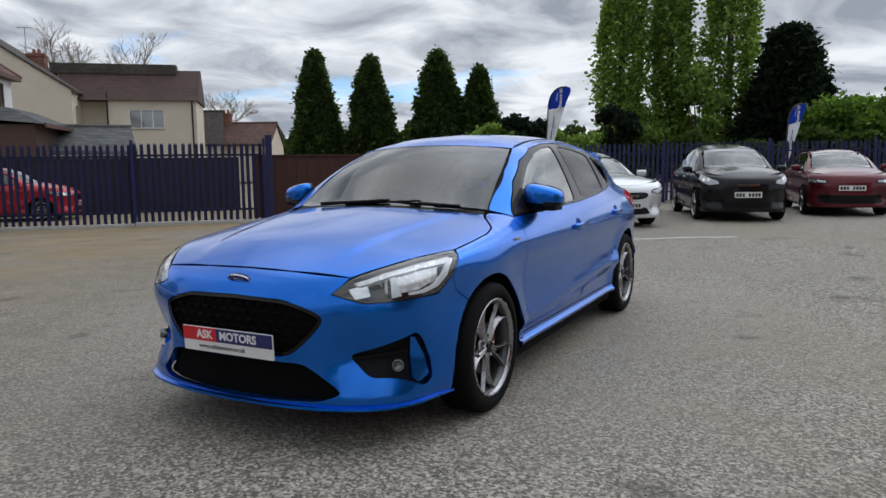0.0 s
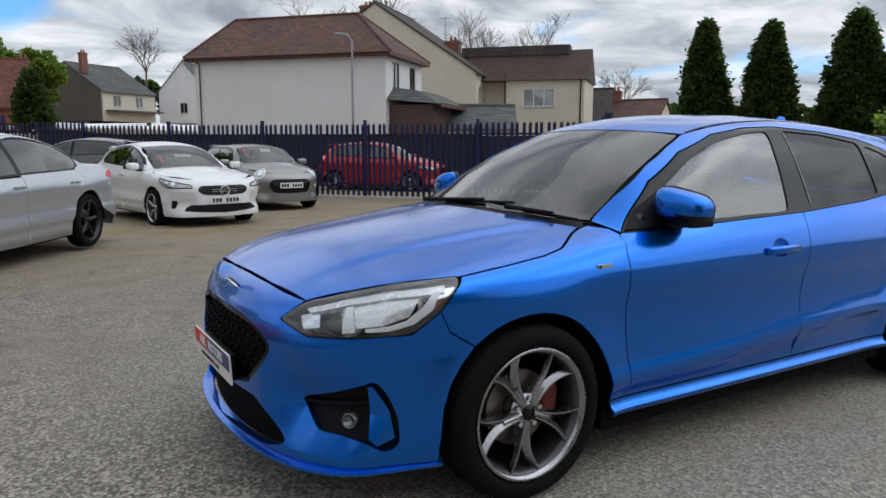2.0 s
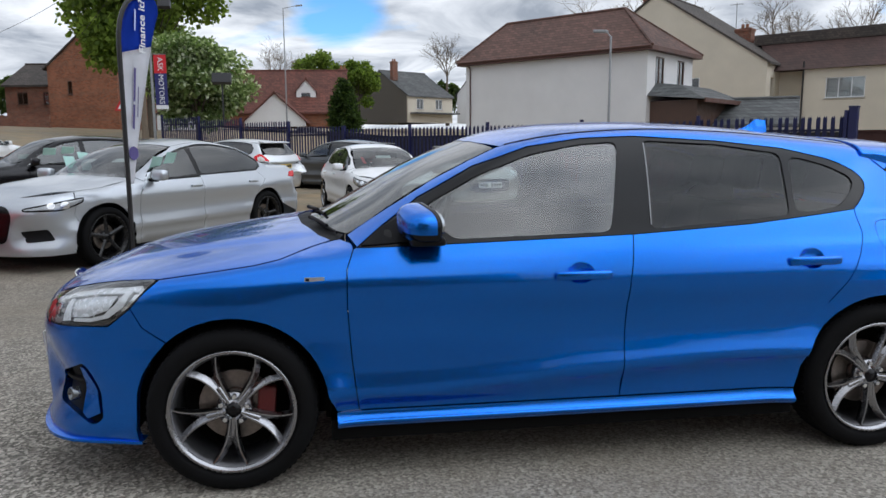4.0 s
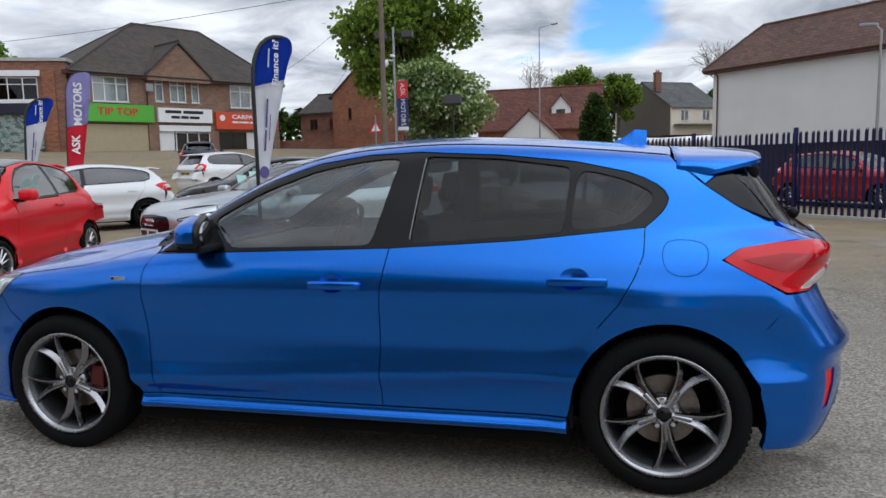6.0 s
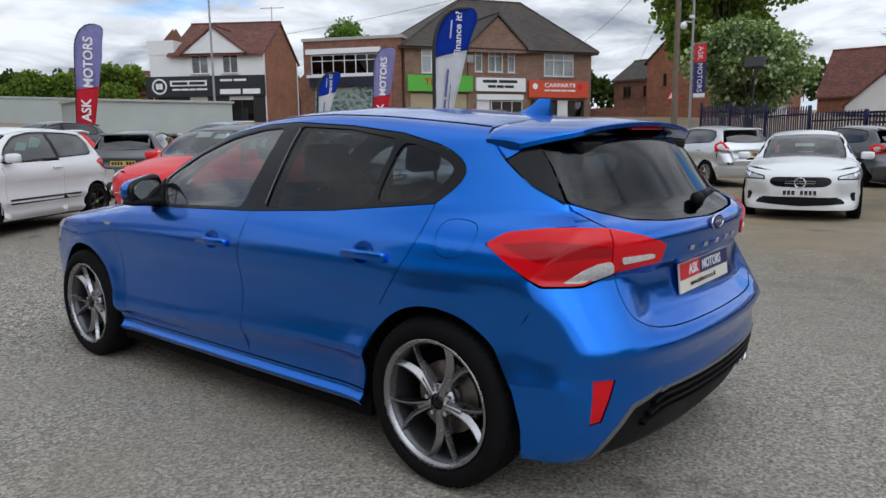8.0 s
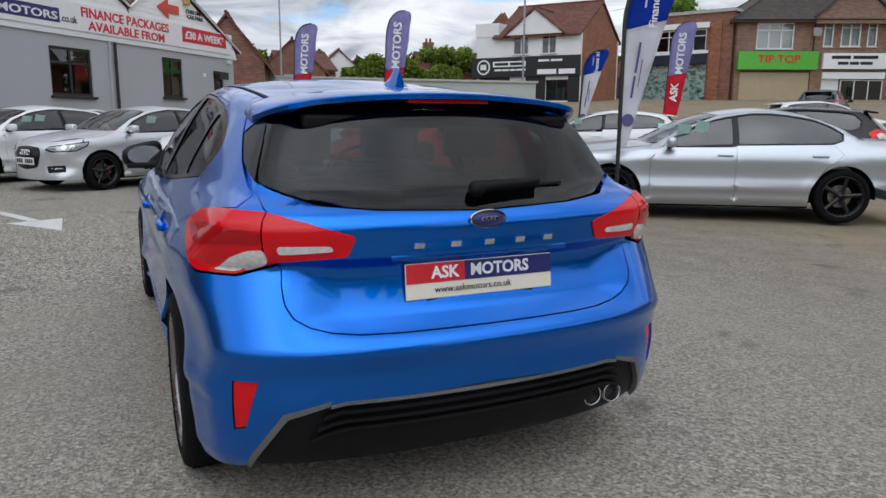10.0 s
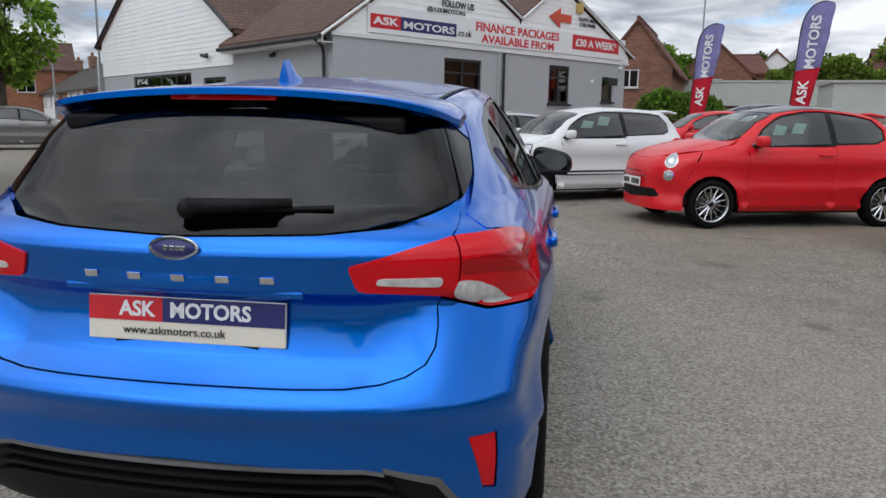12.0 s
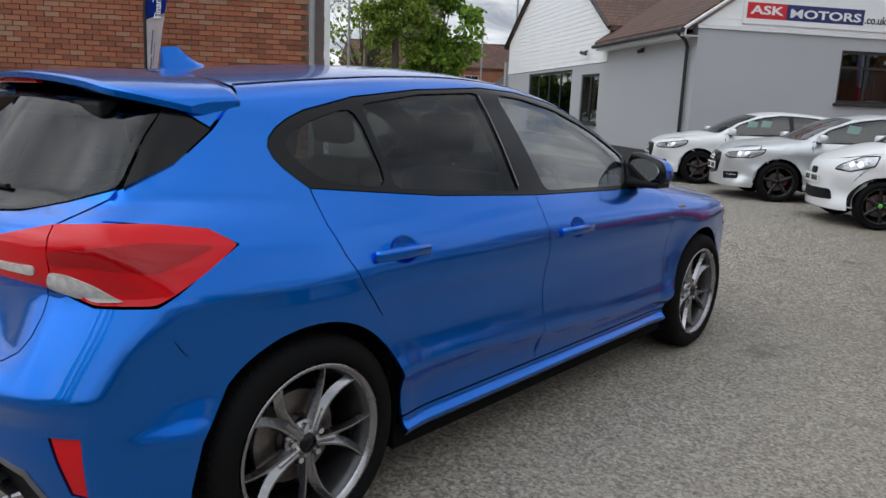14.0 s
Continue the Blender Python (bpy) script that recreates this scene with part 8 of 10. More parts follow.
# ---- shops across the road ----
def build_parade():
    s = thing("shop_parade", "brown brick shop parade with dark hip roof and white windows", "shop")
    p, q = Vector((-37.7, 42.5)), Vector((-29.18, 58.58))
    m, L = front(p, q, 2.38)
    m, L = m @ Matrix.Diagonal((1.2, 1.2, 1.2, 1)), L / 1.2
    e = 5.15
    wins = [(1.2, 3.5, 3.35, 4.95), (11.0, 13.6, 3.3, 4.95), (5.3, 5.9, 3.5, 5.1), (6.35, 7.55, 3.5, 5.1), (7.95, 8.55, 3.5, 5.1)]
    shops = [(.35, 4.7, 0, 2.0), (5.4, 9.2, 0, 1.95), (9.9, 14.6, 0, 1.55)]
    closed_house(s, m, L, 9.5, e, BROWN_BRICK, holes=wins + shops)
    for i, w in enumerate(wins):
        window_part(s, m, *w, FRAME_WHITE, 3 if i < 2 else (2 if i == 3 else 1), top_row=.45, bar=.08, glass=CLEAR_PANE, label="white framed window with net curtain" if i < 2 else "")
        slab(s, "net_curtain", m, w[0] + .06, w[1] - .06, .2, .22, w[2] + .06, w[3] - .06, NET)
    hip_roof(s, m, L, 9.5, e, e + 4.2, .4, DARK_TILE, 6.3, 3.6)
    gutter_parts(s, m, L, 9.5, e, .4, FASCIA_BROWN, PIPE_BLACK, [(4.7, 2.8)])
    # brick gable over the middle
    g0, g1 = 4.6, 9.2
    wg = part("gable_wall", prism_bm([(g0, e - .3), (g1, e - .3), (g1, e + .1), ((g0 + g1) / 2, e + 2.15), (g0, e + .1)], .3, 1), BROWN_BRICK, s)
    wg.matrix_basis = m @ Matrix.Translation((0, -.45, 0))
    mg = m @ Matrix.Translation((g0, -.5, 0))
    gable_roof(s, mg, g1 - g0, 4.6, e + .1, e + 2.25, .12, DARK_TILE, along="y", name="gable_roof", verge=.08)
    chimney_part(s, m, 12.6, 5.4, e + .8, e + 2.0, BROWN_BRICK, .7, .6, 2)
    # shop fronts
    sg = slab(s, "shop_sign", m, .1, 5.0, -.25, -.01, 2.1, 3.2, GREEN_SIGN, label="green shop sign with red letters")
    fit_text("lettering", "TIP TOP", m, 1.3, 3.9, 2.5, 2.98, -.26, SIGN_RED, s, bold=.02)
    sh = part("roller_shutter", box_bm((4.3, .03, 1.95), (2.52, .16, .98)), SHUTTER, s, "cream roller shutter, closed")
    sh.matrix_basis = m
    for k in range(16):
        part("slat", box_bm((4.3, .04, .105), (2.52, .12, .07 + k * .12), turn=(8, 0, 0)), SHUTTER, sh)
    sg = slab(s, "shop_sign", m, 5.3, 9.3, -.25, -.01, 2.15, 3.1, SIGN_WHITE, label="white shop sign")
    bars_part("lettering", m, 5.8, 8.6, 2.75, 2.95, -.26, INK, s, 3, 2)
    bars_part("lettering", m, 6.2, 8.3, 2.4, 2.58, -.26, INK, s, 4, 3)
    sw = slab(s, "shutter_box", m, 5.4, 9.2, -.12, .1, 1.55, 1.95, LAMP_WHITE)
    window_part(s, m, 6.6, 9.2, .2, 1.5, FRAME_WHITE, 3, sill=False)
    slab(s, "shop_door", m, 5.45, 6.5, .08, .14, 0, 1.55, FRAME_WHITE)
    slab(s, "shop_sign", m, 9.6, 14.8, -.25, -.01, 1.75, 2.95, ORANGE_SIGN, label="orange-red shop sign with white letters")
    fit_text("lettering", "CARPARTS", m, 10.9, 13.6, 2.5, 2.8, -.26, SIGN_WHITE, s, bold=.02)
    bars_part("lettering", m, 10.9, 13.6, 2.2, 2.32, -.26, SIGN_WHITE, s, 8, 4)
    for x in (10.1, 14.0):
        part("badge", prism_bm([(x + .22 * math.cos(k * .524), 2.55 + .22 * math.sin(k * .524)) for k in range(12)], .02, 1), SIGN_WHITE if x < 12 else SIGN_RED, s).matrix_basis = m @ Matrix.Translation((0, -.275, 0))
    window_part(s, m, 9.95, 12.2, .25, 1.5, FRAME_BLACK, 2, sill=False)
    window_part(s, m, 13.2, 14.55, .25, 1.5, FRAME_BLACK, 1, sill=False)
    slab(s, "shop_door", m, 12.25, 13.15, .08, .14, 0, 1.55, FRAME_WHITE)
    slab(s, "satellite_dish", m, 4.45, 4.95, -.5, -.42, 4.1, 4.6, GALV, bevel=.03)


def build_flat_shop():
    s = thing("flat_roofed_shop", "flat-roofed brick shop with white bands and painted shutters", "shop")
    m, L = front((-45.98, 38.77), (-38.06, 42.43), 2.38)
    m, L = m @ Matrix.Diagonal((1.2, 1.2, 1.2, 1)), L / 1.2
    holes = [(.55, 5.6, 3.35, 4.75), (.7, 5.7, 0, 2.55)]
    closed_house(s, m, L, 9, 5.7, RED_BRICK, holes=holes)
    slab(s, "roof", m, -.1, L + .1, -.1, 9.1, 5.7, 5.9, CONCRETE, label="flat roof with pale coping")
    slab(s, "band", m, .2, 5.8, -.12, -.005, 4.8, 5.15, SIGN_WHITE)
    slab(s, "band", m, .2, 5.8, -.10, -.005, 3.2, 3.38, SIGN_WHITE)
    window_part(s, m, .55, 5.6, 3.38, 4.75, FRAME_WHITE, 6, top_row=.42, sill=False, glass=DARK_GLASS)
    slab(s, "fascia_board", m, .5, 5.7, -.2, -.005, 2.55, 3.15, NAVY_BOARD)
    sh = part("roller_shutter", box_bm((5.0, .03, 2.5), (3.2, .16, 1.27)), MURAL, s, "roller shutter painted with a pale mural")
    sh.matrix_basis = m
    for k in range(18):
        part("slat", box_bm((5.0, .04, .12), (3.2, .12, .08 + k * .14), turn=(8, 0, 0)), MURAL, sh)
    slab(s, "brick_pier", m, 5.9, 6.6, -.15, -.005, 0, 5.2, ORANGE_BRICK)
    mg, Lg = front((-49.6, 36.8), (-46.2, 38.6), 2.6)
    g = thing("metal_gate", "navy steel palisade gate between shops", "gate")
    for k in range(20):
        slab(g, "pale", mg, k * .19, k * .19 + .1, 0, .02, .05, 2.0, FENCE_NAVY)
    for z in (.4, 1.6):
        slab(g, "rail", mg, 0, 3.8, .02, .06, z, z + .06, FENCE_NAVY)
    w = thing("boundary_wall", "orange brick side wall with sloping top", "wall", kind="structure")
    bm = prism_bm([(0, 0), (4.6, 0), (4.6, 4.3), (3.2, 4.1), (0, 2.6)], .25, 1)
    part("wall", bm, ORANGE_BRICK, w).matrix_basis = front((-52.7, 42.4), (-46.8, 41.4), 2.4)[0] @ Matrix.Diagonal((1.2, 1, 1.2, 1))


def build_white_shop():
    s = thing("gabled_shop", "white-rendered shop with red-brown roof and black shopfront", "shop")
    m, L = front((-47, 25.3), (-39.9, 29.95), 2.2)
    L0 = L
    wins = [(3.1, 4.4, 3.6, 4.95), (5.4, 6.6, 3.6, 4.95)]
    shop = [(2.9, 4.2, 0, 1.75), (5.85, 7.6, .25, 1.75), (.1, 1.1, .3, 2.0)]
    closed_house(s, m, L0, 8.0, 5.0, WHITE_RENDER, holes=wins + shop, side_gable=7.4, side_mat=ORANGE_BRICK)
    for w in wins:
        window_part(s, m, *w, FRAME_WHITE, 2, bar=.08)
    gable_roof(s, m @ Matrix.Translation((1.6, 0, 0)), L0 - 1.6, 8.0, 5.0, 7.5, .35, RED_TILE, along="x", verge=.1)
    slab(s, "flat_bay", m, -.1, 1.9, -.04, 4.5, 5.0, 6.0, WHITE_RENDER)
    g0, g1 = 2.7, 7.3
    part("gable_wall", prism_bm([(g0, 5.0), (g1, 5.0), ((g0 + g1) / 2, 6.7)], .2, 1), WHITE_RENDER, s).matrix_basis = m @ Matrix.Translation((0, -.42, 0))
    gable_roof(s, m @ Matrix.Translation((g0, -.5, 0)), g1 - g0, 4.0, 5.0, 6.75, .2, RED_TILE, along="y", name="gable_roof", verge=.05)
    slab(s, "shop_sign", m, -.3, L0 + .05, -.22, -.006, 2.0, 3.45, DARK_BOARD, label="black shop sign board with white lettering")
    part("emblem", prism_bm([(.75 + .56 * math.cos(k * .2618), 2.75 + .56 * math.sin(k * .2618)) for k in range(24)], .03, 1), SIGN_WHITE, s, "round white emblem").matrix_basis = m @ Matrix.Translation((0, -.26, 0))
    part("emblem_ring", prism_bm([(.75 + .44 * math.cos(k * .2618), 2.75 + .44 * math.sin(k * .2618)) for k in range(24)], .01, 1), INK, s).matrix_basis = m @ Matrix.Translation((0, -.274, 0))
    bars_part("emblem_bars", m, .5, 1.0, 2.55, 2.95, -.285, SIGN_WHITE, s, 5, 2)
    slab(s, "panel", m, 1.55, 4.3, -.24, -.225, 2.75, 3.15, SIGN_WHITE)
    bars_part("lettering", m, 1.7, 4.15, 2.85, 3.05, -.25, INK, s, 2, 2)
    bars_part("lettering", m, 1.7, 4.3, 2.45, 2.58, -.235, SIGN_WHITE, s, 9, 4)
    bars_part("lettering", m, 5.3, 7.2, 3.05, 3.2, -.235, SIGN_WHITE, s, 6, 2)
    bars_part("lettering", m, 5.25, 8.2, 2.15, 2.5, -.235, SIGN_WHITE, s, 7, 2)
    slab(s, "shopfront", m, -.3, .08, -.06, -.004, 0, 2.0, DARK_BOARD)
    slab(s, "shopfront", m, 1.12, 2.88, -.06, -.004, 0, 2.0, DARK_BOARD)
    slab(s, "shopfront", m, 4.22, 5.83, -.06, -.004, 0, 2.0, DARK_BOARD)
    slab(s, "shopfront", m, 7.62, L0, -.06, -.004, 0, 2.0, DARK_BOARD)
    slab(s, "shop_door", m, .12, 1.08, .08, .14, .05, 1.7, FRAME_WHITE)
    window_part(s, m, 2.9, 4.2, 0, 1.75, FRAME_WHITE, 3, sill=False, bar=.09)
    slab(s, "window_poster", m, 5.9, 7.55, .1, .12, .25, 1.7, POSTER, label="blue and yellow window poster")
    window_part(s, m, 5.85, 7.6, .25, 1.75, FRAME_BLACK, 2, sill=False)
    part("aerial_mast", tube_bm((L0 - .6, 4, 7), (L0 - .6, 4, 8.8), .03, sides=6), GALV, s).matrix_basis = m
    bm = bmesh.new()
    tube_into(bm, (L0 - 1.5, 4, 8.7), (L0 + .4, 4, 8.7), .02, sides=4)
    for x in range(6):
        tube_into(bm, (L0 - 1.3 + x * .3, 3.7, 8.7), (L0 - 1.3 + x * .3, 4.3, 8.7), .012, sides=4)
    part("aerial", bm, GALV, s).matrix_basis = m


NAVY_BOARD = varied("dark_navy_board", (.012, .016, .035), .5, amount=.15, relief=0)
FENCE_NAVY = varied("navy_fence_paint", (.006, .009, .066), .5, scale=3, amount=.3, grain=90, relief=.08)


def mural():
    m = material("painted_mural", (.2, .3, .3), .6)
    v = coords(m, (1, 1, 1.4))
    a = noise_node(m, v, 1.1, 5, .7)
    c = ramp(m, a, [(.38, (.03, .035, .04)), (.46, (.20, .34, .32)), (.52, (.50, .58, .55)), (.58, (.05, .09, .09)), (.66, (.30, .42, .40))])
    wire(m, c, shader(m).inputs["Base Color"])
    return m


def poster():
    m = material("blue_yellow_poster", (.2, .4, .6), .5)
    v = coords(m)
    sp = add(m, "ShaderNodeSeparateXYZ")
    wire(m, v, sp.inputs[0])
    n = noise_node(m, v, .8, 3)
    s = add(m, "ShaderNodeMath")
    wire(m, sp.outputs["Z"], s.inputs[0])
    wire(m, n, s.inputs[1])
    wire(m, ramp(m, s.outputs[0], [(.9 / 3, (.55, .55, .10)), (1.5 / 3, (.16, .42, .62))]), shader(m).inputs["Base Color"])
    return m


MURAL, POSTER = mural(), poster()
build_parade()
build_flat_shop()
build_white_shop()


# ---- steel palisade fences ----
def pale_mesh(height):
    """One folded pale: a shallow corrugated strip with a splayed three-pointed head."""
    bm = bmesh.new()
    prof = [(-.040, .0), (-.020, -.014), (0, -.004), (.020, -.014), (.040, .0)]
    heads = [height - .09, height - .02, height - .075, height - .02, height - .09]
    rows = []
    for z in (0, None):
        rows.append([[bm.verts.new((x, y + d, (heads[i] if z is None else 0))) for d in (0, .004)] for i, (x, y) in enumerate(prof)])
    for i in range(4):
        for d in (0, 1):
            f = (rows[0][i][d], rows[0][i + 1][d], rows[1][i + 1][d], rows[1][i][d])
            bm.faces.new(f if d == 0 else f[::-1])
        bm.faces.new((rows[1][i][0], rows[1][i + 1][0], rows[1][i + 1][1], rows[1][i][1]))
    for i in (0, 4):
        bm.faces.new((rows[0][i][0], rows[1][i][0], rows[1][i][1], rows[0][i][1]))
    return bm


def fence_run(name, label, p, q, top, bay=2.95, pitch=.145, singles=300, face=1, kerb=True):
    """Posts, two rails a bay and pales along a line; each bay is level and steps with the ground."""
    d = Vector((q[0] - p[0], q[1] - p[1]))
    L, ang = d.length, math.atan2(d.y, d.x)
    f = thing(name, label, "fence", kind="structure")
    first, made = None, 0
    bays = max(1, round(L / bay))
    bay = L / bays
    rest = bmesh.new()
    turn = Matrix.Rotation(ang + (0 if face > 0 else math.pi), 4, "Z")
    rnd = random.Random(5)
    for b in range(bays + 1):
        x, y = p[0] + d.x * b / bays, p[1] + d.y * b / bays
        g = ground_z(x, y)
        post = part("post", box_bm((.06, .10, top + .12), (0, .07, (top + .12) / 2 - .06), bevel=.004), FENCE_NAVY, f)
        post.matrix_basis = Matrix.Translation((x, y, g)) @ turn
        if b == bays:
            break
        mx, my = p[0] + d.x * (b + .5) / bays, p[1] + d.y * (b + .5) / bays
        gz = ground_z(mx, my)
        mid = Matrix.Translation((mx, my, gz)) @ turn
        for z in (.33, top - .32):
            r = bmesh.new()
            box_into(r, (bay - .07, .005, .05), (0, .012, z))
            box_into(r, (bay - .07, .045, .005), (0, .033, z + .0225))
            part("rail", r, FENCE_NAVY, f).matrix_basis = mid
        if kerb:
            part("kerb", box_bm((bay - .02, .14, .2), (0, .12, -.02), bevel=.012), CONCRETE, f, "pale concrete edging").matrix_basis = mid
        n = int(bay / pitch)
        for k in range(n):
            off = (k + .5) * bay / n - bay / 2
            m = mid @ Matrix.Translation((off + rnd.uniform(-.004, .004), 0, .06)) @ Matrix.Rotation(rnd.uniform(-.012, .012), 4, "Y")
            if made < singles:
                if first is None:
                    first = part("pale", pale_mesh(top - .06), FENCE_NAVY, f)
                    first.matrix_basis = m
                else:
                    share(first, "pale", m, f)
                made += 1
    rest.free()
    return f


fence_run("palisade_fence", "navy steel palisade fence on pale kerb, rusted in places", (9.2, 9.87), (-8.7, 30.2), 1.97)
fence_run("palisade_fence", "navy steel palisade fence behind parked cars", (22.6, -6.6), (16.6, 4.8), 1.85, face=-1)
big = thing("fence_post", "thick navy steel end post of the fence", "post")
part("post", box_bm((.16, .16, 2.1), (9.28, 9.78, .93), (0, 0, 41), bevel=.006), FENCE_NAVY, big)
part("cap", box_bm((.18, .18, .03), (9.28, 9.78, 1.99), (0, 0, 41), bevel=.006), FENCE_NAVY, big)

# close-boarded fence beyond the end post
TIMBER_RED = varied("dark_red_brown_timber", (.052, .018, .014), .8, scale=4, amount=.3, grain=60, relief=.3)
TIMBER_DARK = varied("near_black_stained_timber", (.011, .010, .016), .8, scale=4, amount=.3, grain=60, relief=.3)
tf = thing("timber_fence", "dark red-brown close-boarded timber fence", "fence", kind="structure")
tm, tl = front((9.9, 10.9), (17.2, 4.9), -.1)
tf2 = thing("timber_fence", "near-black stained close-boarded fence behind the palisade", "fence", kind="structure")
tm2, tl2 = front((-1.6, 31.2), (13.2, 14.4), -.2)
for owner, mm, ll, hh, wood in ((tf, tm, tl, 1.6, TIMBER_RED), (tf2, tm2, tl2, 1.75, TIMBER_DARK)):
    board = None
    for k in range(int(ll / .145)):
        mb = mm @ Matrix.Translation((k * .145, .012 * (k % 2), max(0, ground_z(*(mm @ Vector((k * .145, 0, 0))).xy))))
        if board is None:
            board = part("board", span(0, .15, 0, .022, 0, hh, .003), wood, owner)
            board.matrix_basis = mb
        else:
            share(board, "board", mb, owner)
slab(tf, "capping", tm, 0, tl, -.03, .06, 1.6, 1.64, TIMBER_RED)


# ---- showroom of the car dealer ----
def clipped(poly, z):
    """Extent of a convex outline at height z."""
    xs = []
    for (x0, z0), (x1, z1) in zip(poly, poly[1:] + poly[:1]):
        if (z0 - z) * (z1 - z) <= 0 and abs(z1 - z0) > 1e-6:
            xs.append(x0 + (x1 - x0) * (z - z0) / (z1 - z0))
    return (min(xs), max(xs)) if len(xs) > 1 else None


def weatherboards(parent, m, poly, step=.15):
    """Lapped boards filling a gable outline, one object each."""
    z, top = min(q[1] for q in poly), max(q[1] for q in poly)
    while z < top - .03:
        a, b = clipped(poly, z + .004), clipped(poly, min(z + step, top - .005))
        if a and b:
            bm = bmesh.new()
            lo = [bm.verts.new((x, y, zz)) for x, y, zz in ((a[0], -.026, z), (a[1], -.026, z), (b[1], -.014, min(z + step, top)), (b[0], -.014, min(z + step, top)))]
            hi = [bm.verts.new((x, y, zz)) for x, y, zz in ((a[0], .01, z), (a[1], .01, z), (b[1], .01, min(z + step, top)), (b[0], .01, min(z + step, top)))]
            bm.faces.new(lo)
            bm.faces.new(hi[::-1])
            for i in range(4):
                bm.faces.new((lo[i], hi[i], hi[(i + 1) % 4], lo[(i + 1) % 4]))
            bmesh.ops.recalc_face_normals(bm, faces=bm.faces)
            part("board", bm, BOARD_WHITE, parent).matrix_basis = m
        z += step


def dark_room(parent, m, x0, x1, z0, z1):
    slab(parent, "blind", m, x0 + .05, (x0 * .55 + x1 * .45), .6, .62, z0, z1, VINYL_RED, label="red and dark window vinyl")


def build_showroom():
    s = thing("showroom", "grey rendered car showroom with white boarded gables and signs", "building")
    c, dv = Vector((-13.55, -4.47)), Vector((-.783, .622))
    m, L = front(c, c + dv * 12.35, 0)
    H = 3.26
    wins = [(3.64, 5.1, 1.70, 2.9), (8.15, 9.2, 1.78, 2.97), (11.0, 11.65, 1.9, 2.73)]
    wall_part(s, m, L, H, SHOW_GREY, wins)
    for i, w in enumerate(wins):
        win = window_part(s, m, *w, FRAME_BLACK, (2, 2, 1)[i], bar=.07, top_row=.38 if i < 2 else None)
    for x in (4.4, 8.7):
        slab(s, "window_blind", m, x - .5, x + .35, .5, .52, 1.75, 2.85, VINYL_RED, label="red and dark window vinyl")
    slab(s, "top_light", m, 11.05, 11.62, -.22, -.19, 2.45, 2.7, FRAME_BLACK)
    slab(s, "plinth", m, -.02, L, -.03, -.003, 0, .3, DARK_PLINTH)
    # second wing stands a little forward of the first
    slab(s, "pilaster", m, 5.75, 5.82, -.07, -.003, .3, H - .06, SHOW_GREY)
    for x, low in ((5.95, 0), (-.12, 0)):
        bm = bmesh.new()
        tube_into(bm, (x, -.09, low), (x, -.09, H - .1), .042, sides=10)
        for z in (.6, 1.6, 2.6):
            tube_into(bm, (x, -.09, z), (x, -.09, z + .05), .052, sides=10)
        if x > 0:
            part("downpipe", bm, PIPE_BLACK, s, "black drainpipe").matrix_basis = m
        else:
            bm.free()
    # gables
    g1 = [(-.25, 3.16), (6.75, 4.10), (6.7, 4.16), (3.55, 5.75)]
    for poly in ([(0.0, 3.27), (6.7, 3.27), (6.7, 4.14), (3.6, 5.72), (.16, 3.38)], [(6.72, 3.27), (12.5, 3.27), (12.5, 3.5), (8.55, 5.35), (6.72, 4.14)]):
        weatherboards(s, m, poly)
    slab(s, "sign_backing", m, .05, 12.45, .012, .2, 3.22, 3.30, BOARD_WHITE)
    slab(s, "sign_board", m, 1.0, 12.2, -.062, -.037, 3.34, 4.02, SIGN_WHITE, label="long white sign board")
    slab(s, "fascia_drip", m, -.05, 12.5, -.05, -.004, 3.19, 3.262, FRAME_WHITE)
    y = -.066
    slab(s, "sign_panel", m, 1.08, 2.05, y, y + .003, 3.46, 3.80, SIGN_RED, label="red sign panel")
    slab(s, "sign_panel", m, 2.052, 4.02, y, y + .003, 3.46, 3.80, SIGN_NAVY, label="dark navy sign panel")
    fit_text("lettering", "ASK", m, 1.16, 1.98, 3.55, 3.74, y - .004, SIGN_WHITE, s, bold=.025)
    fit_text("lettering", "MOTORS", m, 2.15, 3.94, 3.52, 3.71, y - .004, SIGN_WHITE, s, bold=.02)
    fit_text("lettering", ".co.uk", m, 4.05, 4.62, 3.50, 3.68, y + .002, INK, s, bold=.015)
    fit_text("lettering", "FOLLOW US", m, 3.5, 4.7, 4.22, 4.40, -.05, INK, s, bold=.02)
    fit_text("lettering", "@ASKMOTORS", m, 2.95, 4.35, 4.02, 4.17, -.066, INK, s, bold=.015)
    fit_text("lettering", "FINANCE PACKAGES", m, 4.78, 8.5, 3.70, 3.95, y + .002, SIGN_RED, s, bold=.025)
    fit_text("lettering", "AVAILABLE FROM", m, 5.0, 8.25, 3.39, 3.63, y + .002, SIGN_RED, s, bold=.025)
    slab(s, "sign_panel", m, 9.2, 11.8, y, y + .003, 3.52, 3.98, SIGN_RED, label="red price panel with white letters")
    fit_text("lettering", "£30 A WEEK*", m, 9.35, 11.65, 3.62, 3.88, y - .004, SIGN_WHITE, s, bold=.03)
    part("arrow_sign", prism_bm([(8.0, 4.42), (8.55, 4.72), (8.55, 4.55), (9.1, 4.55), (9.1, 4.3), (8.55, 4.3), (8.55, 4.12)], .02, 1), ORANGE_SIGN, s, "orange-red arrow").matrix_basis = m @ Matrix.Translation((0, -.06, 0))
    fit_text("lettering", "CUSTOMER", m, 9.5, 10.5, 4.42, 4.54, -.05, INK, s, bold=.015)
    fit_text("lettering", "CAR PARK", m, 9.55, 10.45, 4.26, 4.38, -.05, INK, s, bold=.015)
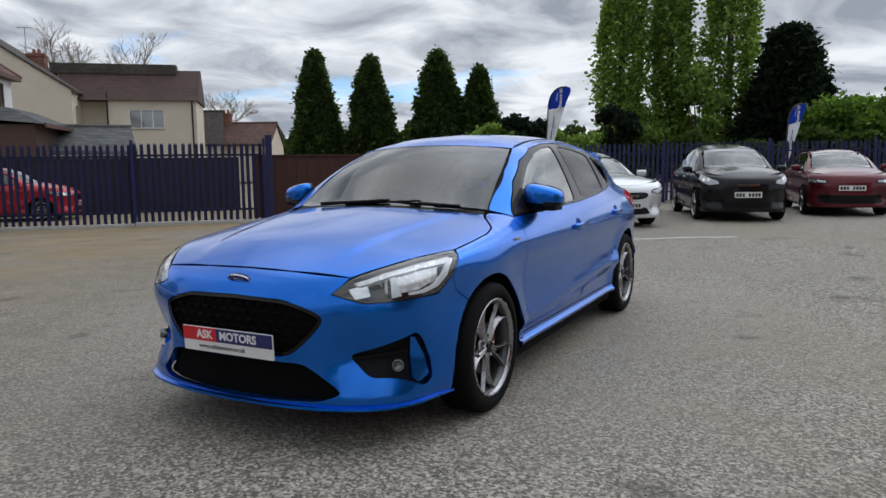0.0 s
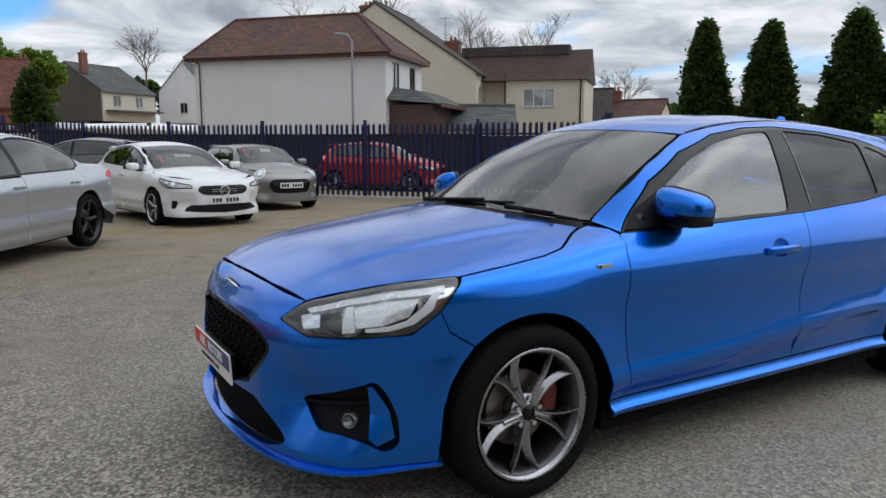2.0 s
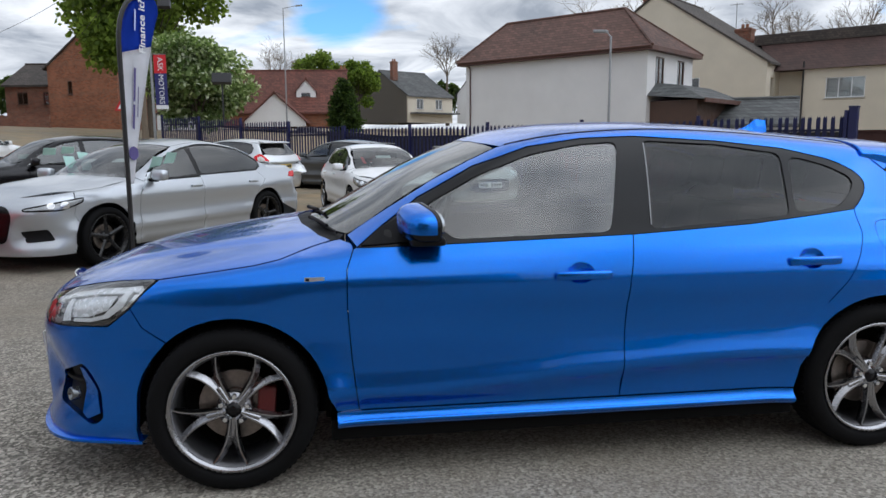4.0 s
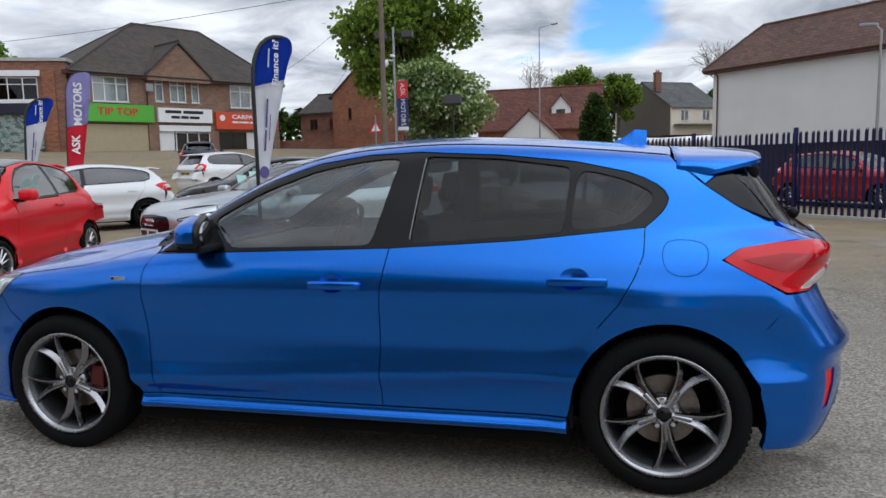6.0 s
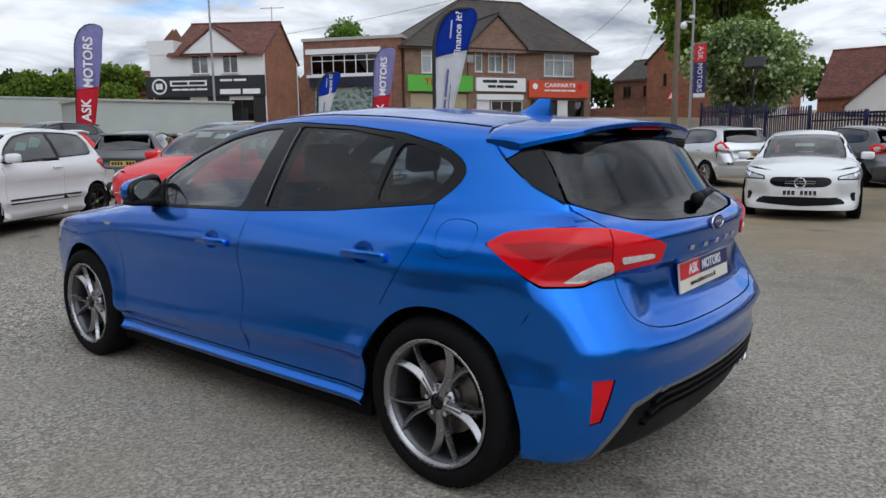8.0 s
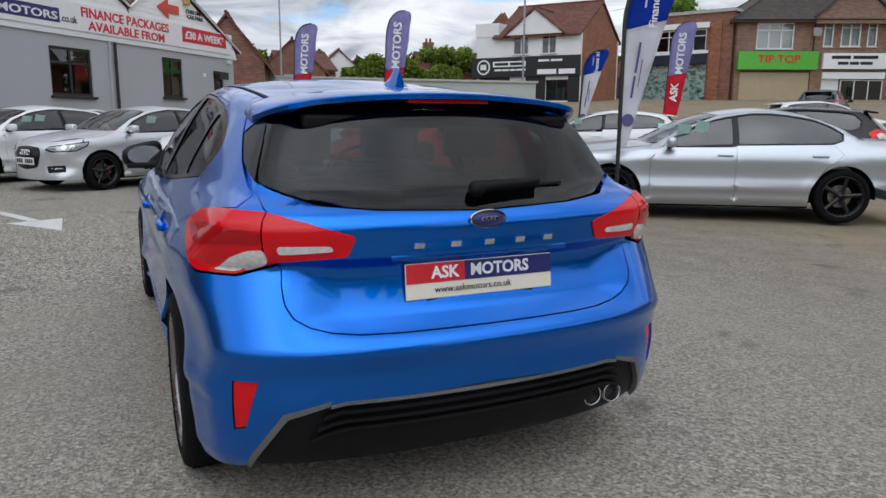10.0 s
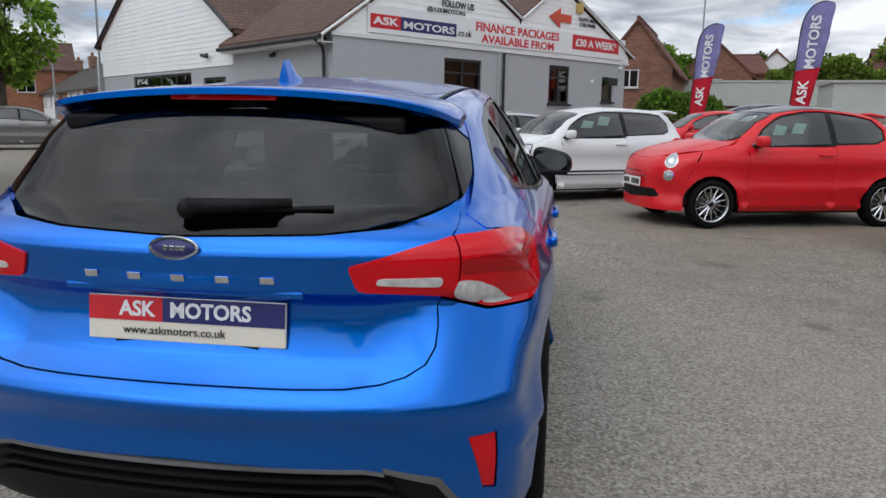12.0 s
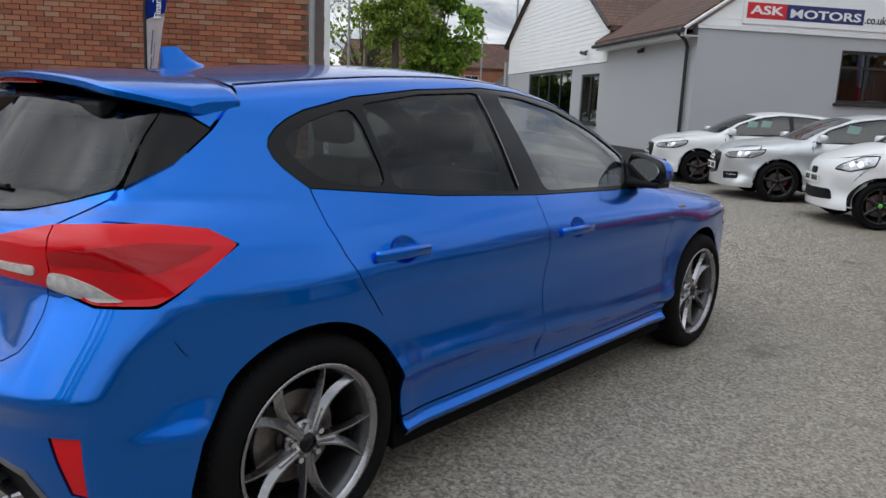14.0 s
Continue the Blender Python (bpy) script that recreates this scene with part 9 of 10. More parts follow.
    slab(s, "alarm_box", m, 9.35, 9.62, -.14, -.03, 4.66, 4.95, ALARM, bevel=.02, label="yellow alarm box")
    slab(s, "alarm_box", m, 11.9, 12.05, -.12, -.003, 3.02, 3.14, LAMP_WHITE, bevel=.02)
    slab(s, "vent", m, 10.35, 10.5, -.03, -.003, 2.5, 2.62, SIGN_WHITE)
    # roofs run back from the gables
    for x0, xa, x1, za, z0, z1, run in ((-.38, 3.6, 6.7, 5.80, 3.13, 4.18, 5.3), (6.7, 8.55, 12.75, 5.43, 4.18, 3.42, 9.0)):
        t = .12
        bm = prism_bm([(x0, z0), (xa, za - .02), (x1, z1), (x1, z1 + t), (xa, za + t), (x0, z0 + t)], run, 1)
        part("roof", bm, SHOW_TILE, s).matrix_basis = m @ Matrix.Translation((0, -.09, 0))
        for a, b in (((x0, z0), (xa, za)), ((xa, za), (x1, z1))):
            k = bmesh.new()
            tube_into(k, (a[0], -.1, a[1] + .03), (b[0], -.1, b[1] + .03), .035, sides=6)
            part("verge", k, FRAME_WHITE, s).matrix_basis = m
    slab(s, "eaves_board", m, -.36, -.33, -.09, 5.15, 3.02, 3.16, FRAME_WHITE)
    slab(s, "soffit", m, -.36, 0, -.05, 5.2, 3.0, 3.02, FRAME_WHITE)
    bm = bmesh.new()
    tube_into(bm, (-.43, -.1, 3.12), (-.43, 5.2, 3.10), .055, sides=10)
    part("gutter", bm, PIPE_BLACK, s, "black gutter").matrix_basis = m
    bm = bmesh.new()
    tube_into(bm, (-.43, .16, 3.1), (-.2, .16, 2.92), .04, sides=10)
    tube_into(bm, (-.2, .16, 2.92), (-.07, .3, 2.8), .04, sides=10)
    tube_into(bm, (-.07, .3, 2.82), (-.07, .3, 0), .04, sides=10)
    part("downpipe", bm, PIPE_BLACK, s, "black drainpipe").matrix_basis = m
    # side wall, then the tall boarded gable
    ms = m @ Matrix.Translation((0, 17.0, 0)) @ Matrix.Rotation(-math.pi / 2, 4, "Z")
    holes = [(4.0, 9.0, .5, 2.6), (9.9, 11.4, .9, 2.4)]
    wall_part(s, ms @ Matrix.Translation((11.8, 0, 0)), 4.95, 3.1, SHOW_GREY, name="side_wall")
    wall_part(s, ms @ Matrix.Translation((.8, 0, 0)), 11.0, 2.7, SHOW_GREY, [(a - .8, b - .8, c, d) for a, b, c, d in holes], name="side_wall")
    slab(s, "plinth", ms, .8, 16.9, -.03, -.003, 0, .36, DARK_PLINTH)
    window_part(s, ms, *holes[0], FRAME_BLACK, 4, bar=.08, name="shop_window")
    window_part(s, ms, *holes[1], FRAME_BLACK, 2, bar=.08, name="shop_window")
    for k in range(4):
        slab(s, "window_sticker", ms, 3.6 + k * 1.32, 4.5 + k * 1.32, .16, .165, .7, 1.6 + .25 * (k % 2), (SIGN_NAVY, SIGN_RED, PAPER, SIGN_NAVY)[k])
    gp = [(.78, 2.71), (11.95, 2.71), (11.95, 3.68), (6.5, 7.0), (.78, 4.0)]
    weatherboards(s, ms, gp)
    slab(s, "gable_back", ms, .8, 11.75, .02, .2, 2.71, 3.3, BOARD_WHITE)
    bm = prism_bm([(.4, 3.78), (6.5, 7.03), (12.15, 3.56), (12.15, 3.72), (6.5, 7.2), (.4, 3.94)], 9.0, 1)
    part("roof", bm, SHOW_TILE, s).matrix_basis = ms @ Matrix.Translation((0, -.12, 0))
    for a, b in (((.4, 3.86), (6.5, 7.1)), ((6.5, 7.1), (12.15, 3.64))):
        part("verge", tube_bm((a[0], -.13, a[1]), (b[0], -.13, b[1]), .06, sides=6), PIPE_BLACK, s).matrix_basis = ms
    # camera, lamp
    bm = bmesh.new()
    box_into(bm, (.12, .14, .1), (14.3, -.1, 2.85), (20, 0, 0), bevel=.015)
    tube_into(bm, (14.3, 0, 2.92), (14.3, -.08, 2.9), .03, sides=8)
    part("wall_lamp", bm, PIPE_BLACK, s).matrix_basis = ms
    bm = bmesh.new()
    tube_into(bm, (10.3, 0, 3.1), (10.3, -.12, 3.08), .03, sides=8)
    tube_into(bm, (10.2, -.2, 3.06), (10.5, -.14, 3.0), .05, sides=8)
    part("security_camera", bm, PIPE_BLACK, s).matrix_basis = ms
    # closes the back
    wall_part(s, m @ Matrix.Translation((12.35, .25, 0)) @ Matrix.Rotation(math.pi / 2, 4, "Z"), 16.5, 3.26, SHOW_GREY, name="end_wall")
    wall_part(s, m @ Matrix.Translation((12.35, 17, 0)) @ Matrix.Rotation(math.pi, 4, "Z"), 12.35, 3.26, SHOW_GREY, name="back_wall")


VINYL_RED = varied("red_dark_vinyl", (.20, .02, .02), .5, scale=3, amount=.7, relief=0)
ALARM = varied("yellow_alarm_box", (.55, .38, .12), .5, amount=.1, relief=0)
SHOW_TILE = tiled("red_brown_plain_tiles", (.115, .062, .046), row=.115, col_w=.17, spread=.22)
build_showroom()


# ---- brick building beside the yard ----
def build_brick_building():
    b = thing("brick_building", "weathered red-brown brick side wall of a building", "building")
    p, d = Vector((-5.27, -7.74)), Vector((.76, -.65)).normalized()
    q = p + d * 11.0
    m, L = front(q, p, 0)     # outside faces the yard
    core = slab(b, "wall", m, 0, L - .02, .012, 6, 0, 6.0, MORTAR, label="recessed mortar bed")
    W, H, J = .228, .073, .010
    rnd = random.Random(11)
    bm = bmesh.new()
    box_into(bm, (W, .05, H), (0, .022, 0))
    for v in bm.verts:
        if v.co.y < 0:
            v.co.x *= .982
            v.co.z *= .95
    brick = None
    singles = 0
    verts, faces = [], []
    base = [tuple(v.co) for v in bm.verts]
    bm.verts.index_update()
    quads = [[v.index for v in f.verts] for f in bm.faces]
    bm.verts.ensure_lookup_table()
    rows = int(4.2 / (H + J))
    for r in range(rows):
        z = r * (H + J) + H / 2 + .01
        n = int(L / (W + J)) + 1
        for k in range(n):
            x = L - W / 2 - k * (W + J) - (W + J) / 2 * (r % 2) + .04
            if x < W / 2:
                continue
            mm = Matrix.Translation((x + rnd.uniform(-.002, .002), rnd.uniform(-.003, .003), z + rnd.uniform(-.0015, .0015))) @ Matrix.Rotation(rnd.uniform(-.008, .008), 4, "Y")
            near = 1.55 < z < 2.75 and L - 4.7 < x
            if near and singles < 300:
                singles += 1
                if brick is None:
                    brick = part("brick", bm, BRICK, b)
                    brick.matrix_basis = m @ mm
                else:
                    share(brick, "brick", m @ mm, b)
            else:
                at0 = len(verts)
                verts += [tuple(mm @ Vector(v)) for v in base]
                faces += [tuple(i + at0 for i in f) for f in quads]
    me = bpy.data.meshes.new("brickwork")
    me.from_pydata(verts, [], faces)
    me.materials.append(BRICK_ISLAND)
    o = new("brickwork", me)
    o.parent = b
    o.matrix_basis = m
    tagged(o, "the rest of the red-brown brick courses", kind="stuff")
    # corner pipe and boards
    bm = bmesh.new()
    tube_into(bm, (L + .10, -.04, 0), (L + .10, -.04, 6), .05, sides=12)
    part("drainpipe", bm, GALV, b, "grey drainpipe at the corner").matrix_basis = m
    slab(b, "corner_board", m, L + .16, L + .30, .10, .16, 0, 6, PILLAR_BROWN)
    slab(b, "white_post", m, L + .31, L + .40, .04, .16, 0, 6, FRAME_WHITE, bevel=.01)
    slab(b, "roof", m, -.3, L + .2, -.2, 6.3, 6.0, 6.2, DARK_TILE)


def brick_material(name, source):
    m = material(name, (.2, .08, .05), .9)
    if source == "object":
        oi = add(m, "ShaderNodeObjectInfo").outputs["Random"]
    else:
        oi = add(m, "ShaderNodeNewGeometry").outputs["Random Per Island"]
    c = ramp(m, oi, [(.0, (.17, .056, .032)), (.3, (.33, .105, .054)), (.6, (.44, .150, .072)), (.85, (.36, .165, .095)), (.97, (.40, .25, .16))])
    v = coords(m)
    n = noise_node(m, v, 60, 5, .7)
    c = mix(m, .4, c, ramp(m, n, [(.3, (.10, .042, .028)), (.7, (.44, .19, .115))]))
    n2 = noise_node(m, v, .8, 5)
    wire(m, mix(m, 1.0, c, ramp(m, n2, [(.3, (.75, .75, .75)), (.7, (1.15, 1.12, 1.1))]), "MULTIPLY"), shader(m).inputs["Base Color"])
    bump(m, n, .5, .004)
    return m


MORTAR = varied("old_mortar", (.13, .085, .06), .95, scale=3, amount=.25, grain=90, relief=.4)
PILLAR_BROWN = varied("grey_brown_board", (.16, .13, .12), .8, scale=3, amount=.2)
BRICK, BRICK_ISLAND = brick_material("single_brick", "object"), brick_material("brick_courses", "island")
build_brick_building()


# ---- trees and hedges ----
def foliage(name, dark, light, flecks=None):
    m = material(name, light, .62)
    g = add(m, "ShaderNodeNewGeometry").outputs["Random Per Island"]
    stops = [(0, dark), (.7, light)]
    stops.append((1.0, flecks or tuple(min(1, c * 1.35) for c in light)))
    col = ramp(m, g, stops)
    wire(m, col, shader(m).inputs["Base Color"])
    shader(m).inputs["Specular IOR Level"].default_value = .25
    # leaves let part of the light through
    thin = add(m, "ShaderNodeBsdfTranslucent")
    wire(m, mix(m, 1.0, col, (1.25, 1.35, .8), "MULTIPLY"), thin.inputs["Color"])
    mx = add(m, "ShaderNodeMixShader")
    mx.inputs[0].default_value = .55
    wire(m, shader(m).outputs[0], mx.inputs[1])
    wire(m, thin.outputs[0], mx.inputs[2])
    wire(m, mx.outputs[0], m.node_tree.nodes["Material Output"].inputs[0])
    return m


CONIFER_LEAF = foliage("dark_conifer_needles", (.012, .026, .009), (.060, .095, .026))
POPLAR_LEAF = foliage("poplar_leaves", (.070, .125, .030), (.24, .34, .085))
CEDAR_LEAF = foliage("cedar_needles", (.004, .010, .006), (.014, .026, .014))
SPRING_LEAF = foliage("spring_leaves", (.040, .078, .014), (.15, .25, .045))
STREET_LEAF = foliage("bright_street_leaves", (.060, .110, .018), (.20, .31, .055))
OAK_LEAF = foliage("young_leaves", (.065, .105, .020), (.20, .27, .055))
BLOSSOM_LEAF = foliage("blossom_and_leaves", (.075, .125, .040), (.26, .33, .15), (.78, .80, .70))
HEDGE_LEAF = foliage("hedge_leaves", (.016, .034, .008), (.065, .100, .022))
BARK = varied("grey_brown_bark", (.085, .068, .052), .9, scale=6, amount=.35, grain=50, relief=.5)
TWIG = varied("bare_twigs", (.20, .165, .125), .9, scale=6, amount=.25, relief=.2)


def leaf_mesh(name, centres, outward, size, long, rng, mat, parent, droop=.3):
    """Many small folded leaves (two faces each) in one crown."""
    n = len(centres)
    a = outward + rng.normal(0, .6, (n, 3))
    a[:, 2] -= droop
    a /= np.linalg.norm(a, axis=1, keepdims=True) + 1e-9
    b = np.cross(a, rng.normal(0, 1, (n, 3)))
    b /= np.linalg.norm(b, axis=1, keepdims=True) + 1e-9
    s = size * rng.uniform(.6, 1.4, (n, 1))
    up = np.cross(a, b)
    v = np.stack([centres - a * s * long, centres + b * s + up * s * .15, centres + a * s * long, centres - b * s + up * s * .15], 1).reshape(-1, 3)
    me = bpy.data.meshes.new(name)
    me.vertices.add(4 * n)
    me.vertices.foreach_set("co", v.astype(np.float32).ravel())
    me.loops.add(4 * n)
    me.loops.foreach_set("vertex_index", np.arange(4 * n, dtype=np.int32))
    me.polygons.add(n)
    me.polygons.foreach_set("loop_start", np.arange(0, 4 * n, 4, dtype=np.int32))
    me.materials.append(mat)
    me.update(calc_edges=True)
    o = new(name, me)
    o.parent = parent
    return o


def spikes(rng, height, radius_at, clumps, per, clump_size, skirt):
    """Points in clumps strewn over a body of revolution, hollow parts and ragged edges included."""
    h = skirt + (1 - skirt) * rng.uniform(0, 1, clumps) ** .85
    ang = rng.uniform(0, 2 * math.pi, clumps)
    lump = .82 + .12 * np.sin(ang * 3 + h * 9) + .10 * np.sin(ang * 5 - h * 17) + rng.normal(0, .07, clumps)
    r = radius_at(h) * lump * np.sqrt(rng.uniform(.35, 1.0, clumps))
    c = np.stack([r * np.cos(ang), r * np.sin(ang), h * height], 1)
    out = np.stack([np.cos(ang), np.sin(ang), np.full(clumps, .35)], 1)
    pts = np.repeat(c, per, 0) + rng.normal(0, 1, (clumps * per, 3)) * clump_size
    return pts, np.repeat(out, per, 0)


def column_tree(name, label, x, y, z0, height, radius, leaf, shape, seed, clumps=1500, per=14, size=.07, long=1.8, clump=(.16, .16, .22), skirt=.03, trunk=.16):
    """A tapered trunk with limbs, and a tall crown of many leaves."""
    t = thing(name, label, "tree", Matrix.Translation((x, y, z0)))
    rng = np.random.default_rng(seed)
    bm = bmesh.new()
    tube_into(bm, (0, 0, -.1), (0, 0, height * .55), trunk, trunk * .6, 9)
    tube_into(bm, (0, 0, height * .55), (0, 0, height * .95), trunk * .6, .02, 7)
    for k in range(14):
        h, a = height * rng.uniform(.1, .85), rng.uniform(0, 6.28)
        r = float(shape(np.array([h / height]))[0]) * radius * .8
        tube_into(bm, (0, 0, h), (r * math.cos(a), r * math.sin(a), h + r * .6), trunk * .25, .012, 5)
    part("trunk", bm, BARK, t)
    pts, out = spikes(rng, height, lambda h: shape(h) * radius, clumps, per, np.array(clump), skirt)
    leaf_mesh("crown", pts, out, size, long, rng, leaf, t)
    return t


def cone_shape(h):
    return np.clip((1 - h) ** .62 * 1.02, 0, 1) * np.clip(h / .06, .7, 1) + .02


def spire_shape(h):
    return np.clip(1.25 * (1 - h) ** .5, 0, 1) * np.clip(.55 + h * 1.2, 0, 1) + .02


def round_tree(name, label, x, y, z0, height, radius, leaf, seed, blobs=26, per_blob=420, size=.10, trunk_h=.3, flat=.75, gap=.95, trunk=.2):
    """A trunk that forks into limbs; each limb ends in a loose clump of leaves."""
    t = thing(name, label, "tree", Matrix.Translation((x, y, z0)))
    rng = np.random.default_rng(seed)
    bm = bmesh.new()
    tube_into(bm, (0, 0, -.2), (0, 0, height * trunk_h), trunk, trunk * .75, 10)
    hub = Vector((0, 0, height * trunk_h))
    cz = height * (1 + trunk_h * .6) / 2
    hz = height - cz
    pts, outs = [], []
    for k in range(blobs):
        d = rng.normal(0, 1, 3)
        d /= np.linalg.norm(d)
        r = rng.uniform(.35, .84)
        c = np.array([d[0] * radius * r, d[1] * radius * r, cz + d[2] * hz * r])
        mid = hub.lerp(Vector(c), .55) + Vector((0, 0, .25 * hz * .2))
        tube_into(bm, hub, mid, trunk * .32, trunk * .16, 6)
        tube_into(bm, mid, c, trunk * .16, .012, 5)
        br = radius * rng.uniform(.24, .40)
        q = rng.normal(0, 1, (per_blob, 3))
        q /= np.linalg.norm(q, axis=1, keepdims=True)
        ins = rng.uniform(.15, 1.0, (per_blob, 1)) ** .5
        pts.append(c + q * ins * br * np.array([1, 1, flat]) + rng.normal(0, .05 * radius, (per_blob, 3)) * gap)
        outs.append(q)
    part("trunk", bm, BARK, t)
    leaf_mesh("crown", np.concatenate(pts), np.concatenate(outs), size, 1.3, rng, leaf, t)
    return t


def bare_tree(label, x, y, z0, height, seed, spread=.55, mat=None, levels=6):
    t = thing("bare_tree", label, "tree", Matrix.Translation((x, y, z0)))
    rnd = random.Random(seed)
    verts, faces = [], []
    wood = bmesh.new()
    tube_into(wood, (0, 0, -.2), (0, 0, height * .3), height * .022, height * .016, 8)

    def grow(p, d, length, r, level):
        q = p + d * length
        side = d.orthogonal().normalized()
        other = d.cross(side)
        at0 = len(verts)
        for c, rr in ((p, r), (q, r * .65)):
            for k in range(3):
                a = k * 2.0944
                verts.append(tuple(c + (side * math.cos(a) + other * math.sin(a)) * rr))
        for k in range(3):
            faces.append((at0 + k, at0 + (k + 1) % 3, at0 + 3 + (k + 1) % 3, at0 + 3 + k))
        if level == 0:
            return
        for _ in range(3 if level > 1 else 4):
            nd = (d + Vector((rnd.gauss(0, spread), rnd.gauss(0, spread), rnd.gauss(.12, spread * .6)))).normalized()
            grow(q if rnd.random() < .6 else p.lerp(q, .6), nd, length * rnd.uniform(.62, .86), r * .6, level - 1)
    grow(Vector((0, 0, height * .28)), Vector((0, 0, 1)), height * .2, height * .015, levels)
    part("trunk", wood, BARK, t)
    me = bpy.data.meshes.new("crown")
    me.from_pydata(verts, [], faces)
    me.materials.append(mat or TWIG)
    o = new("crown", me)
    o.parent = t
    return t


def hedge(name, label, p, q, z0, height, depth, leaf, seed, count=9000, size=.09, kind="structure", bump_h=.35):
    """A long ragged bank of leaves with woody stems inside."""
    rng = np.random.default_rng(seed)
    d = np.array([q[0] - p[0], q[1] - p[1]])
    L = np.linalg.norm(d)
    h = thing(name, label, "hedge" if kind else "bush", kind=kind)
    s = rng.uniform(0, 1, count)
    top = height * (1 - bump_h + bump_h * (.5 + .35 * np.sin(s * L * .9 + seed) + .25 * np.sin(s * L * 2.3 + 2 * seed) + rng.normal(0, .08, count)))
    zz = rng.uniform(0, 1, count) ** .6 * top
    off = rng.uniform(-1, 1, count) * depth / 2 * np.sqrt(np.clip(1.05 - (zz / np.maximum(top, .1)) ** 2, .05, 1))
    nx, ny = -d[1] / L, d[0] / L
    pts = np.stack([p[0] + d[0] * s + nx * off, p[1] + d[1] * s + ny * off, z0 + zz], 1)
    out = np.stack([nx * np.sign(off), ny * np.sign(off), np.full(count, .5)], 1)
    bm = bmesh.new()
    for k in range(max(3, int(L / 1.5))):
        f = (k + .5) / max(3, int(L / 1.5))
        x, y = p[0] + d[0] * f, p[1] + d[1] * f
        tube_into(bm, (x, y, z0 - .1), (x + rng.normal(0, .2), y + rng.normal(0, .2), z0 + height * .6), .06, .02, 5)
    part("stems", bm, BARK, h)
    leaf_mesh("crown", pts, out, size, 1.4, rng, leaf, h)
    return h


def build_trees():
    for x, y, top, r, s in ((34.1, 27.3, 8.5, 2.25, 1), (35.8, 24.1, 8.1, 2.3, 2), (37.9, 20.2, 8.4, 2.9, 3), (38.9, 17.7, 7.3, 2.0, 4)):
        column_tree("conifer", "tall dark green columnar conifer" if s != 3 else "broad dark green conical conifer", x, y, -.1, top, r, CONIFER_LEAF, cone_shape, s, 3200, 14, .065, 2.0, (.14, .14, .2))
    for x, y, top, r, s in ((44.0, 9.7, 19.5, 2.0, 5), (45.7, 6.9, 20.5, 1.6, 6), (47.5, 3.4, 21.0, 2.2, 7)):
        column_tree("poplar", "very tall slender green poplar", x, y, 0, top, r, POPLAR_LEAF, spire_shape, s, 1350, 15, .10, 1.4, (.16, .16, .36), .08, .3)
    column_tree("cedar", "dark spreading cedar with ragged top", 45.5, -.3, 0, 9.3, 3.6, CEDAR_LEAF, cone_shape, 8, 2200, 16, .09, 2.4, (.35, .35, .12), .12, .3)
    for x, y, h, r, s, leaf in ((33.5, 12.2, 5.0, 1.7, 21, CEDAR_LEAF), (32, 13.6, 3.6, 1.9, 22, POPLAR_LEAF), (35.0, 10.2, 3.9, 2.0, 23, POPLAR_LEAF), (36.5, 8.0, 4.6, 1.8, 24, CEDAR_LEAF), (43, 8.2, 6.5, 2.4, 25, POPLAR_LEAF), (45, 4.9, 7.5, 2.2, 26, POPLAR_LEAF)):
        round_tree("shrub", "leafy shrub beyond the fence", x, y, 0, h, r, leaf, s, 14, 260, .10, .2)
    for x, y, h, r, s in ((41.5, -3.2, 5.2, 3.0, 31), (40.0, -6.2, 5.6, 3.2, 32), (38.5, -9.4, 5.0, 3.2, 33)):
        round_tree("spring_tree", "bright green bushy tree in young leaf", x, y, 0, h, r, SPRING_LEAF, s, 24, 400, .10, .2)
    round_tree("broadleaf_tree", "large green broadleaf tree in full leaf", -13.6, 47.9, 1.8, 14.5, 5.2, OAK_LEAF, 41, 46, 420, .15, .28, .7)
    round_tree("blossom_tree", "pale green tree in white blossom by the fence", -8.0, 34.5, 1.2, 6.0, 2.9, BLOSSOM_LEAF, 42, 34, 520, .085, .2, .8)
    round_tree("broadleaf_tree", "green tree behind the flat-roofed shop", -54.5, 51.0, 3.0, 10.8, 4.3, SPRING_LEAF, 43, 24, 420, .13, .3)
    round_tree("broadleaf_tree", "young green tree beside the white shop", -56.5, 27.5, 2.9, 5.2, 3.0, OAK_LEAF, 44, 24, 420, .12, .2)
    round_tree("broadleaf_tree", "green tree beyond the showroom", -56, 8.7, 2.8, 4.6, 2.4, SPRING_LEAF, 45, 20, 380, .12, .2)
    round_tree("broadleaf_tree", "dark tree beside the houses", -50, 8.0, 2.6, 3.8, 1.9, SPRING_LEAF, 46, 18, 340, .10, .2)
    round_tree("broadleaf_tree", "green street tree in young leaf", -27.0, -24.6, 0, 8.6, 2.5, STREET_LEAF, 47, 34, 190, .11, .32, .75)
    round_tree("broadleaf_tree", "olive tree in sparse young leaf", -23.0, -26.0, 0, 8.4, 3.4, OAK_LEAF, 48, 34, 60, .075, .3, .75)
    bare_tree("thinly leaved tree beside the flats", -22.4, -25.2, 0, 9.0, 49)
    round_tree("broadleaf_tree", "leafy tree overhanging the yard entrance", -20.0, -20.6, 0, 7.0, 1.5, OAK_LEAF, 50, 14, 300, .07, .62)
    column_tree("conifer", "dark green conical garden conifer", -.6, 63.6, 2.4, 4.0, 1.6, CONIFER_LEAF, cone_shape, 51, 1500, 12, .09, 2.0, (.2, .2, .25))
    bare_tree("bare branching tree behind bungalow", -9.5, 92, 4.0, 11.5, 52)
    round_tree("broadleaf_tree", "yellow-green tree behind bungalow", -3.5, 96, 4.2, 9.2, 3.6, OAK_LEAF, 53, 20, 320, .16, .3)
